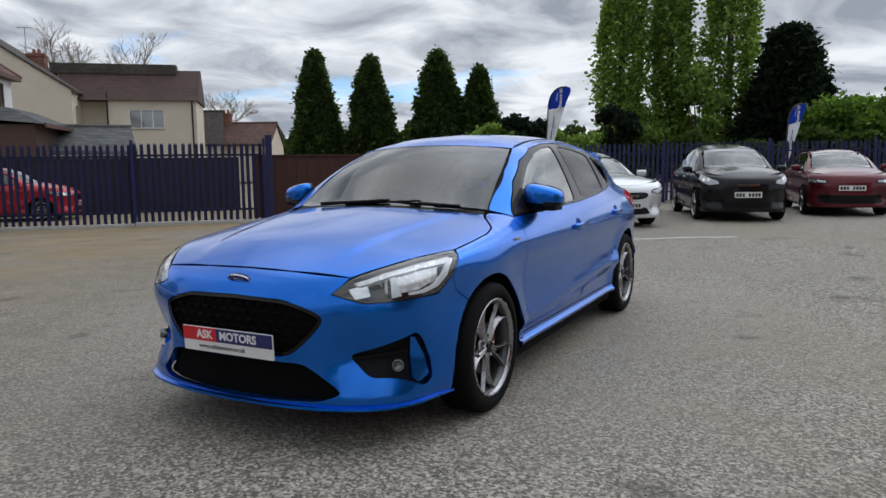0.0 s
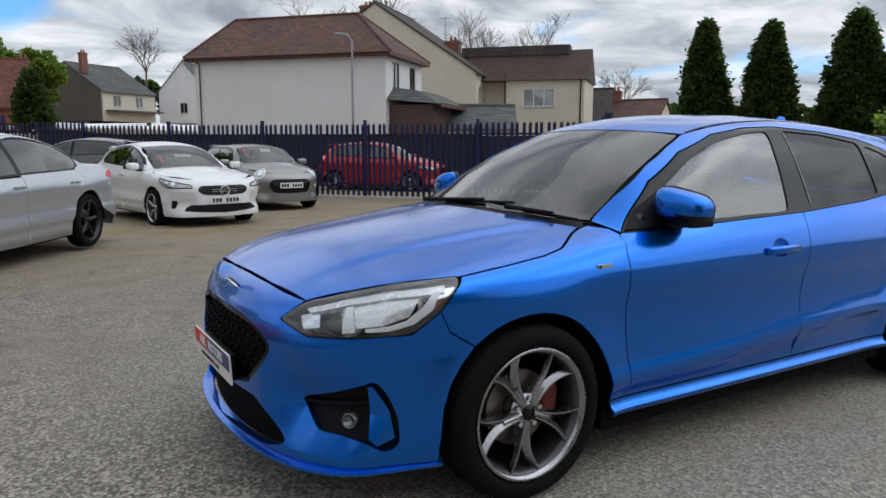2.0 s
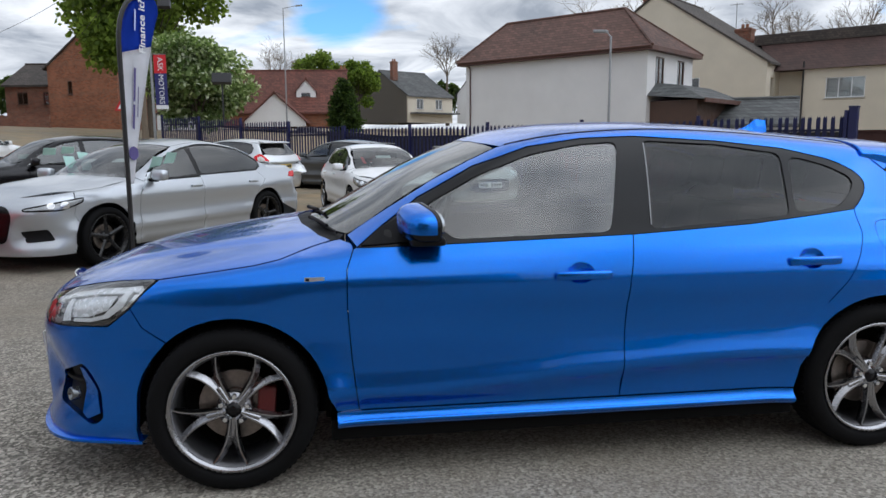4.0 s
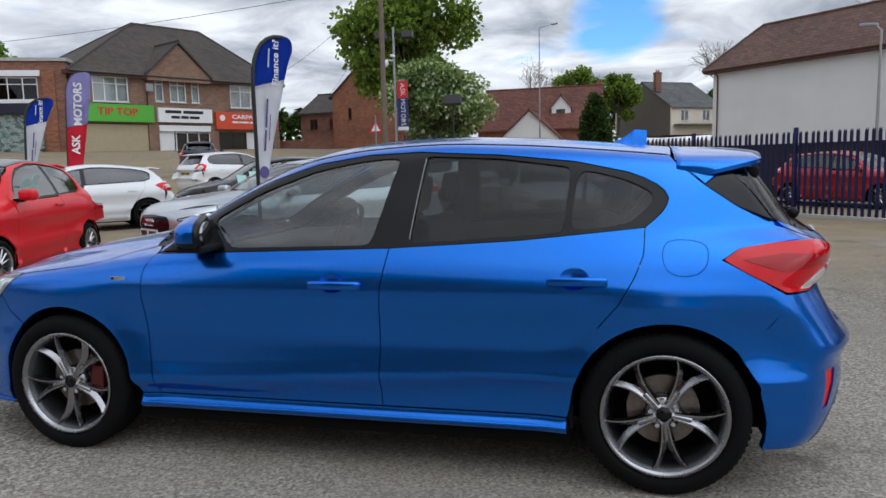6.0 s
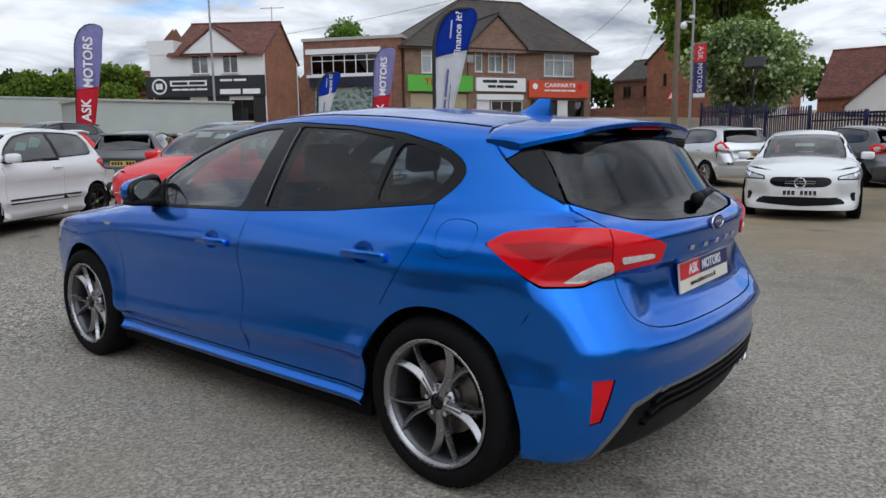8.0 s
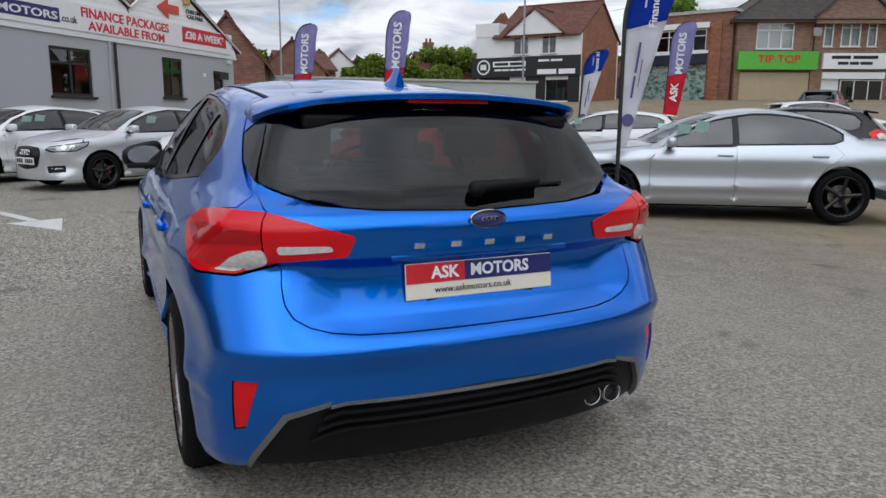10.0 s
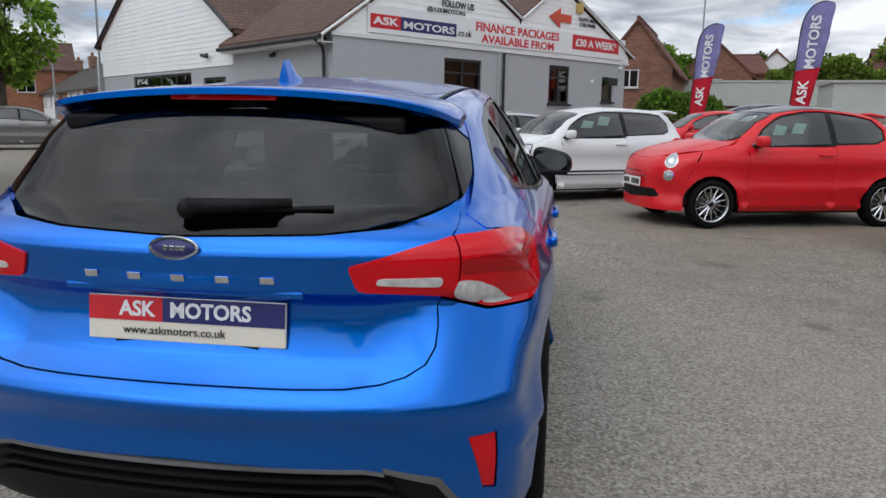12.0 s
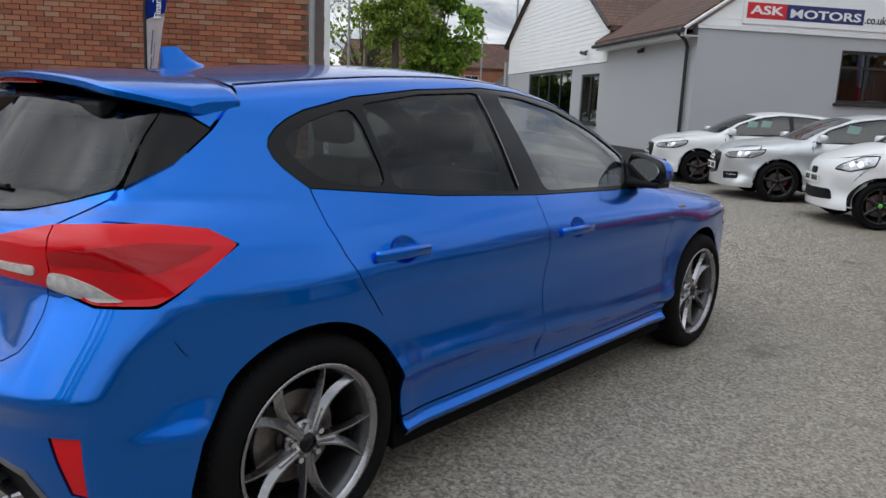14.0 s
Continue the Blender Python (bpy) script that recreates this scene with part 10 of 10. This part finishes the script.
    round_tree("broadleaf_tree", "yellow-green tree behind bungalow", 1.6, 98, 4.4, 8.6, 3.0, OAK_LEAF, 56, 20, 320, .16, .3)
    for x, y, h, s in ((44, 66, 16.5, 61), (50, 64, 15.0, 62), (30, 58, 17.5, 63), (25, 62, 16.5, 64), (16, 112, 15.5, 65), (25, 120, 17, 66), (56, 56, 10.5, 67)):
        bare_tree("pale bare tree behind houses", x, y, .5 if x > 20 else 4, h, s)
    # low growth that closes the distance
    hedge("hedge", "dark leafy hedge behind the fence", (24.5, 22.5), (33, 8.5), 0, 1.9, 1.6, HEDGE_LEAF, 71, 12000)
    hedge("hedge", "leafy bank behind the cars and fence", (36, 10), (35.5, -13), 0, 2.8, 2.6, HEDGE_LEAF, 72, 16000, .11)
    hedge("hedge", "bushy hedge along the far road", (-55, 20.5), (-57, 33), 2.8, 2.6, 2.4, HEDGE_LEAF, 73, 12000, .10)
    hedge("hedge", "olive hedge beyond the showroom", (-42.3, 13.2), (-43.5, 22), 2.4, 2.9, 2.2, OAK_LEAF, 74, 12000, .09)
    hedge("hedge", "low bushes beside the showroom", (-29.4, 4.6), (-32.5, 8.4), 1.2, 1.5, 1.4, SPRING_LEAF, 75, 5000, .06)
    for p, q, n, z in (((70, -60), (85, 40), 81, 0), ((85, 40), (60, 110), 82, 1), ((60, 130), (-30, 125), 83, 6), ((-40, 120), (-95, 60), 84, 5), ((-95, 60), (-105, -30), 85, 4), ((-80, -40), (-40, -90), 86, 0), ((-40, -90), (70, -60), 87, 0)):
        hedge("treeline", "distant line of trees and gardens", p, q, z, 6.0, 6.0, HEDGE_LEAF, n, 12000, .34)


build_trees()


# ---- feather flags, poles, lamps ----
def cloth(name, color):
    """Thin printed cloth: half of the light comes through."""
    m = bpy.data.materials.new(name)
    m.use_nodes = True
    t = m.node_tree
    t.nodes.remove(t.nodes["Principled BSDF"])
    a, b, mx = (t.nodes.new(k) for k in ("ShaderNodeBsdfDiffuse", "ShaderNodeBsdfTranslucent", "ShaderNodeMixShader"))
    v = coords(m)
    col = ramp(m, noise_node(m, v, 2.5, 4), [(.3, tuple(c * .88 for c in color)), (.7, tuple(min(1, c * 1.1) for c in color))])
    for n in (a, b):
        wire(m, col, n.inputs["Color"])
    t.links.new(a.outputs[0], mx.inputs[1])
    t.links.new(b.outputs[0], mx.inputs[2])
    mx.inputs[0].default_value = .5
    t.links.new(mx.outputs[0], t.nodes["Material Output"].inputs[0])
    return m


FLAG_BLUE = cloth("flag_blue", (.030, .085, .52))
FLAG_WHITE = cloth("flag_white", (.82, .83, .86))
FLAG_LILAC = cloth("flag_lilac", (.44, .42, .70))
FLAG_RED = cloth("flag_red", (.78, .06, .10))
INK_PALE = material("pale_print", (.50, .58, .80), .8)
LILAC_PRINT = material("lilac_print", (.10, .08, .24), .8)


def feather_flag(label, base, top, width, way, scheme, foot=.45, group="feather flags", sway=.04, lean=.05):
    """A sprung pole and a drop-shaped cloth in two printed parts; way is the heading of the cloth from its pole."""
    x, y = base
    g = ground_z(x, y)
    H = top - g
    t = thing("feather_flag", label, "flag", Matrix.Translation((x, y, g)) @ Matrix.Rotation(way, 4, "Z"), group)
    lean = lean * H
    N = 26

    def pole_at(f):
        bend = max(0, (f - .72) / .28)
        return lean * f + width * .75 * bend ** 2.2, foot * H * .0 + H * (f - .10 * bend ** 3)

    def far_at(f):
        w = width * (.16 + .84 * min(1, ((f - foot * .4) / .55)) ** .9) if scheme == "drop" else width * (.45 + .55 * math.sin(min(1, f * 1.1) * 1.57))
        return pole_at(f)[0] + w, pole_at(f)[1]
    bm = bmesh.new()
    pts = [pole_at(k / N) for k in range(N + 1)]
    rows = []
    for i, (px, pz) in enumerate(pts):
        a, b = pts[max(i - 1, 0)], pts[min(i + 1, N)]
        d = Vector((b[0] - a[0], 0, b[1] - a[1])).normalized()
        n = Vector((d.z, 0, -d.x))
        rows.append([bm.verts.new(Vector((px, 0, pz)) + (n * math.cos(k * math.pi / 3) + Vector((0, 1, 0)) * math.sin(k * math.pi / 3)) * (.026 if scheme == "drop" else .017)) for k in range(6)])
    for a, b in zip(rows, rows[1:]):
        for k in range(6):
            bm.faces.new((a[k], a[(k + 1) % 6], b[(k + 1) % 6], b[k]))
    bm.faces.new(rows[-1])
    bmesh.ops.recalc_face_normals(bm, faces=bm.faces)
    part("pole", bm, PIPE_BLACK, t, "black sprung pole")
    part("ground_spike", box_bm((.5, .05, .03), (0, 0, .015), bevel=.006), GALV, t)
    split = .72 if scheme == "drop" else .50
    f0 = .28 if scheme == "drop" else .18
    upper, lower = (FLAG_BLUE, FLAG_WHITE) if scheme == "drop" else (FLAG_LILAC, FLAG_RED)

    def edge(f):
        px, pz = pole_at(f)
        if scheme == "drop":
            k = (f - f0) / (1 - f0)
            w = width * (.14 + 1.0 * k ** 1.0) if k < .78 else width * (.14 + .78) * math.sqrt(max(0, 1 - ((k - .78) / .225) ** 2))
            return px, px + max(w - max(0, px - lean * f) * .6, .01), pz
        k = (f - f0) / (1 - f0)
        w = width * (.62 + .38 * min(1, k * 1.6)) if k < .8 else width * math.sqrt(max(0, 1 - ((k - .8) / .205) ** 2))
        return px, px + max(w - max(0, px - lean * f) * .6, .01), pz
    for name, a, b, mat in (("lower_cloth", f0, split, lower), ("upper_cloth", split, 1.0, upper)):
        cm = bmesh.new()
        grid = []
        for i in range(19):
            f = a + (b - a) * i / 18
            p0, p1, z = edge(f)
            row = []
            for j in range(7):
                u = j / 6
                xx = p0 + (p1 - p0) * u
                yy = sway * .4 * math.sin(u * 4 + f * 9) * u
                # cut between the two prints slants
                row.append(cm.verts.new((xx, yy, z + ((u - .5) * .12 * (1 if .0 < (f - f0) and f < .99 else 0) * (1 - abs(f - split) / .4 if abs(f - split) < .4 else 0)))))
            grid.append(row)
        for i in range(18):
            for j in range(6):
                cm.faces.new((grid[i][j], grid[i][j + 1], grid[i + 1][j + 1], grid[i + 1][j]))
        bmesh.ops.solidify(cm, geom=cm.faces[:], thickness=.004)
        part(name, cm, mat, t, smooth=True)
    up = Matrix.Rotation(math.pi / 2, 4, "X") @ Matrix.Rotation(math.pi / 2 - .06, 4, "Z")
    for side in (1, -1):
        turn = Matrix.Identity(4) if side > 0 else Matrix.Rotation(math.pi, 4, "Z")
        if scheme == "drop":
            for z0, z1, dx, w, ink in ((.46, .54, .45, .020, LILAC_PRINT), (.55, .66, .45, .020, LILAC_PRINT), (.50, .60, .62, .007, LILAC_PRINT), (.78, .85, .36, .016, INK_PALE)):
                p0, p1, _ = edge((z0 + z1) / 2)
                cx = p0 + (p1 - p0) * dx
                part("print", box_bm((w * width * 2, .003, (z1 - z0) * H), (cx, -.022 * side, (z0 + z1) / 2 * H), (0, 7, 0)), ink, t)
            p0, p1, z = edge(.80)
            text_part("lettering", "Finance it?", H * .042, Matrix.Translation((p0 + (p1 - p0) * .58, -.024 * side, z)) @ turn @ up, SIGN_WHITE, t, bold=.002)
            p0, p1, z = edge(.38)
            part("emblem", prism_bm([((p0 + p1) / 2 + .075 * math.cos(k * .524), z + .075 * math.sin(k * .524)) for k in range(12)], .003, 1), LILAC_PRINT, t).location = (0, -.022 * side, 0)
        else:
            for body, f, size, mat in (("ASK", .36, .13, SIGN_WHITE), ("MOTORS", .66, .13, SIGN_WHITE)):
                p0, p1, z = edge(f)
                text_part("lettering", body, H * size * .60, Matrix.Translation(((p0 + p1) / 2, -.03 * side, z)) @ turn @ up, mat, t, bold=.01)
    return t


def street_lamp(label, x, y, top, way=0.0, arm=1.4, z0=None):
    g = ground_z(x, y) if z0 is None else z0
    t = thing("street_lamp", label, "street lamp", Matrix.Translation((x, y, g)) @ Matrix.Rotation(way, 4, "Z"))
    H = top - g
    bm = bmesh.new()
    tube_into(bm, (0, 0, 0), (0, 0, 1.2), .09, .085, 12)
    tube_into(bm, (0, 0, 1.2), (0, 0, H - .25), .065, .045, 12)
    part("column", bm, GALV, t)
    if arm:
        part("arm", tube_bm((0, 0, H - .28), (arm, 0, H), .03, .025, 8), GALV, t)
        part("lantern", box_bm((.65, .26, .13), (arm + .25, 0, H + .01), (0, -6, 0), bevel=.04), GALV, t)
    return t


def flood_pole():
    x, y = -8.7, 28.6
    g = ground_z(x, y)
    t = thing("security_pole", "slim steel pole with floodlights, dome camera and banner", "pole", Matrix.Translation((x, y, g)))
    part("pole", tube_bm((0, 0, 0), (0, 0, 6.9), .06, .05, 10), GALV, t)
    part("bracket", box_bm((1.3, .06, .06), (.1, 0, 6.6)), FRAME_BLACK, t)
    for dx in (-.55, .7):
        part("floodlight", box_bm((.5, .22, .34), (dx, -.12, 6.5), (-25, 0, 0), bevel=.03), FRAME_BLACK, t)
    dome = part("camera_arm", tube_bm((0, 0, 5.4), (-.35, -.1, 5.45), .03, sides=8), LAMP_WHITE, t)
    bm = bmesh.new()
    bmesh.ops.create_uvsphere(bm, u_segments=12, v_segments=8, radius=.16, matrix=Matrix.Translation((-.38, -.1, 5.28)))
    part("dome_camera", bm, LAMP_WHITE, t, smooth=True)
    part("small_camera", box_bm((.14, .3, .12), (.0, -.18, 5.6), bevel=.02), LAMP_WHITE, t)
    b = thing("banner", "red and navy banner with dealer name hung on a pole", "banner", Matrix.Translation((x, y, g + .5)))
    part("banner_arm", tube_bm((.05, 0, 4.0), (.62, 0, 4.0), .015, sides=6), GALV, b)
    part("banner_arm", tube_bm((.05, 0, 1.72), (.62, 0, 1.72), .015, sides=6), GALV, b)
    part("cloth", box_bm((.5, .012, .75), (.36, 0, 3.6)), SIGN_RED, b)
    part("cloth", box_bm((.5, .012, 1.3), (.36, 0, 2.57)), SIGN_NAVY, b)
    part("cloth", box_bm((.5, .012, .16), (.36, 0, 1.84)), SIGN_WHITE, b)
    up = Matrix.Rotation(math.pi / 2, 4, "X") @ Matrix.Rotation(-math.pi / 2, 4, "Z")
    text_part("lettering", "ASK", .32, Matrix.Translation((.36, -.012, 3.6)) @ up, SIGN_WHITE, b)
    text_part("lettering", "MOTORS", .30, Matrix.Translation((.36, -.012, 2.57)) @ up, SIGN_WHITE, b)


def build_street():
    feather_flag("blue and white feather flag with dark pole beside silver saloon", (-3.22, 4.66), 3.27, .66, radians(65), "drop", sway=.03, lean=.0)
    feather_flag("blue and white feather flag beyond parked cars", (25.6, 8.5), 5.05, 1.0, -.9, "drop")
    feather_flag("blue and white feather flag between parked cars", (20.4, -1.2), 3.3, .55, -1.0, "drop")
    feather_flag("small blue and white feather flag near the road", (-12.0, 10.2), 3.3, .62, 1.0, "drop")
    feather_flag("blue and white feather flag before brick wall", (-3.02, -8.9), 3.4, .42, 2.35, "drop", lean=.01)
    feather_flag("lilac and red feather flag with dealer name", (-17.6, 18.0), 5.2, .8, .9, "leaf")
    feather_flag("lilac and red feather flag with dealer name", (-21.9, 8.35), 5.6, .85, 1.3, "leaf")
    feather_flag("lilac and red feather flag with dealer name", (-25.9, 5.9), 5.4, .85, 1.3, "leaf")
    flood_pole()
    street_lamp("slim grey lamp post before pale house", 11.4, 28.9, 6.3, 2.4, .25)
    street_lamp("tall grey street lamp with short arm", -6.0, 67.6, 14.0, 0, 1.2, z0=3.2)
    street_lamp("tall grey street lamp by white shop", -32.0, 20.5, 11.5, 1.0, 1.2)
    street_lamp("tall grey street lamp along far road", -45.4, 9.8, 11.0, 1.0, 1.2)
    street_lamp("tall grey street lamp by terraces", -29.9, -21.5, 8.6, .5, 1.0)
    street_lamp("grey street lamp by terraces", -34.5, -27.5, 6.5, .5, 1.0)
    street_lamp("slim grey lamp post before flats", -19.0, -22.5, 7.0, .5, .6)
    p = thing("telegraph_pole", "weathered wooden telegraph pole with overhead wires", "pole", Matrix.Translation((-8.6, 26.6, ground_z(-8.6, 26.6))))
    part("pole", tube_bm((0, 0, -.1), (0, 0, 9.2), .13, .10, 12), TIMBER_POLE, p)
    for k, (a, b) in enumerate((((0, 0, 8.2), (-16, 18.5, 6.6)), ((0, 0, 7.8), (-13.5, 26, 6.2)), ((0, 0, 8.4), (-42, 6, 8.5)))):
        bm = bmesh.new()
        A, B = Vector(a), Vector(b)
        last = A
        for i in range(1, 13):
            f = i / 12
            q = A.lerp(B, f) - Vector((0, 0, 1.2 * f * (1 - f) * 2))
            tube_into(bm, last, q, .012, sides=4)
            last = q
        part("wire", bm, FRAME_BLACK, p)
    s = thing("road_sign", "triangular red-bordered warning sign on grey post", "road sign", Matrix.Translation((-11.0, 32.5, ground_z(-11, 32.5))))
    part("post", tube_bm((0, 0, 0), (0, 0, 3.0), .04, sides=8), GALV, s)
    part("plate", prism_bm([(-.4, 2.1), (.4, 2.1), (0, 2.8)], .02, 1), SIGN_RED, s)
    part("plate_face", prism_bm([(-.25, 2.18), (.25, 2.18), (0, 2.62)], .01, 1), SIGN_WHITE, s).location = (0, -.012, 0)
    f = thing("floodlight", "black floodlight on slim post by the fence", "floodlight", Matrix.Translation((-5.6, 26.9, ground_z(-5.6, 26.9))))
    part("post", tube_bm((0, 0, 0), (0, 0, 3.4), .035, sides=8), FRAME_BLACK, f)
    part("lamp_head", box_bm((.75, .25, .42), (0, -.05, 3.55), (-20, 0, 0), bevel=.03), FRAME_BLACK, f)
    w = thing("boundary_wall", "long low pale boundary wall along the road", "wall", kind="structure")
    wm, wl = front((-41.6, 7.0), (-39.5, 22.0), 2.2)
    slab(w, "wall", wm, 0, wl, 0, .25, 0, 1.35, PALE_WALL)
    slab(w, "coping", wm, -.05, wl, -.05, .3, 1.35, 1.45, PALE_WALL)
    g = thing("storage_unit", "long grey flat-roofed storage unit", "outbuilding")
    gm, gl = front((-30.2, 12.6), (-29.0, 19.5), 1.5)
    closed_house(g, gm, gl, 4, 1.5, PALE_WALL)
    slab(g, "roof", gm, -.1, gl + .1, -.1, 4.1, 1.5, 1.6, CONCRETE)


PALE_WALL = varied("pale_green_grey_wall", (.42, .45, .43), .85, scale=.8, amount=.1, grain=30, relief=.2)
build_street()


# ---- painted marks on the tarmac ----
ROAD_PAINT = varied("worn_white_road_paint", (.58, .58, .56), .8, scale=5, amount=.2, grain=120, relief=.25)


def ribbon(name, label, points, width):
    bm = bmesh.new()
    last = None
    for i, (x, y) in enumerate(points):
        a = Vector(points[max(i - 1, 0)])
        b = Vector(points[min(i + 1, len(points) - 1)])
        d = (b - a).normalized()
        n = Vector((-d.y, d.x)) * width / 2
        row = [bm.verts.new((x + n.x, y + n.y, ground_z(x, y) + .004)), bm.verts.new((x - n.x, y - n.y, ground_z(x, y) + .004))]
        if last:
            bm.faces.new((last[0], last[1], row[1], row[0]))
        last = row
    o = part(name, bm, ROAD_PAINT)
    return tagged(o, label, "road marking", kind="structure")


ribbon("arrow_shaft", "worn white curved arrow shaft painted on tarmac", [(-8.25, -3.55), (-7.9, -3.2), (-7.6, -2.95), (-7.15, -2.65), (-6.7, -2.38), (-6.2, -2.13), (-5.75, -1.92)], .13)
bm = bmesh.new()
bm.faces.new([bm.verts.new((x, y, .005)) for x, y in ((-5.62, -2.20), (-4.80, -1.58), (-5.86, -1.62), (-5.72, -1.90))])
tagged(part("arrow_head", bm, ROAD_PAINT), "worn white arrow head painted on tarmac", "road marking", kind="structure")
ribbon("bay_line", "worn white bay line painted on tarmac", [(6.7, .75), (7.2, .06), (7.55, -.35), (7.95, -1.1)], .10)
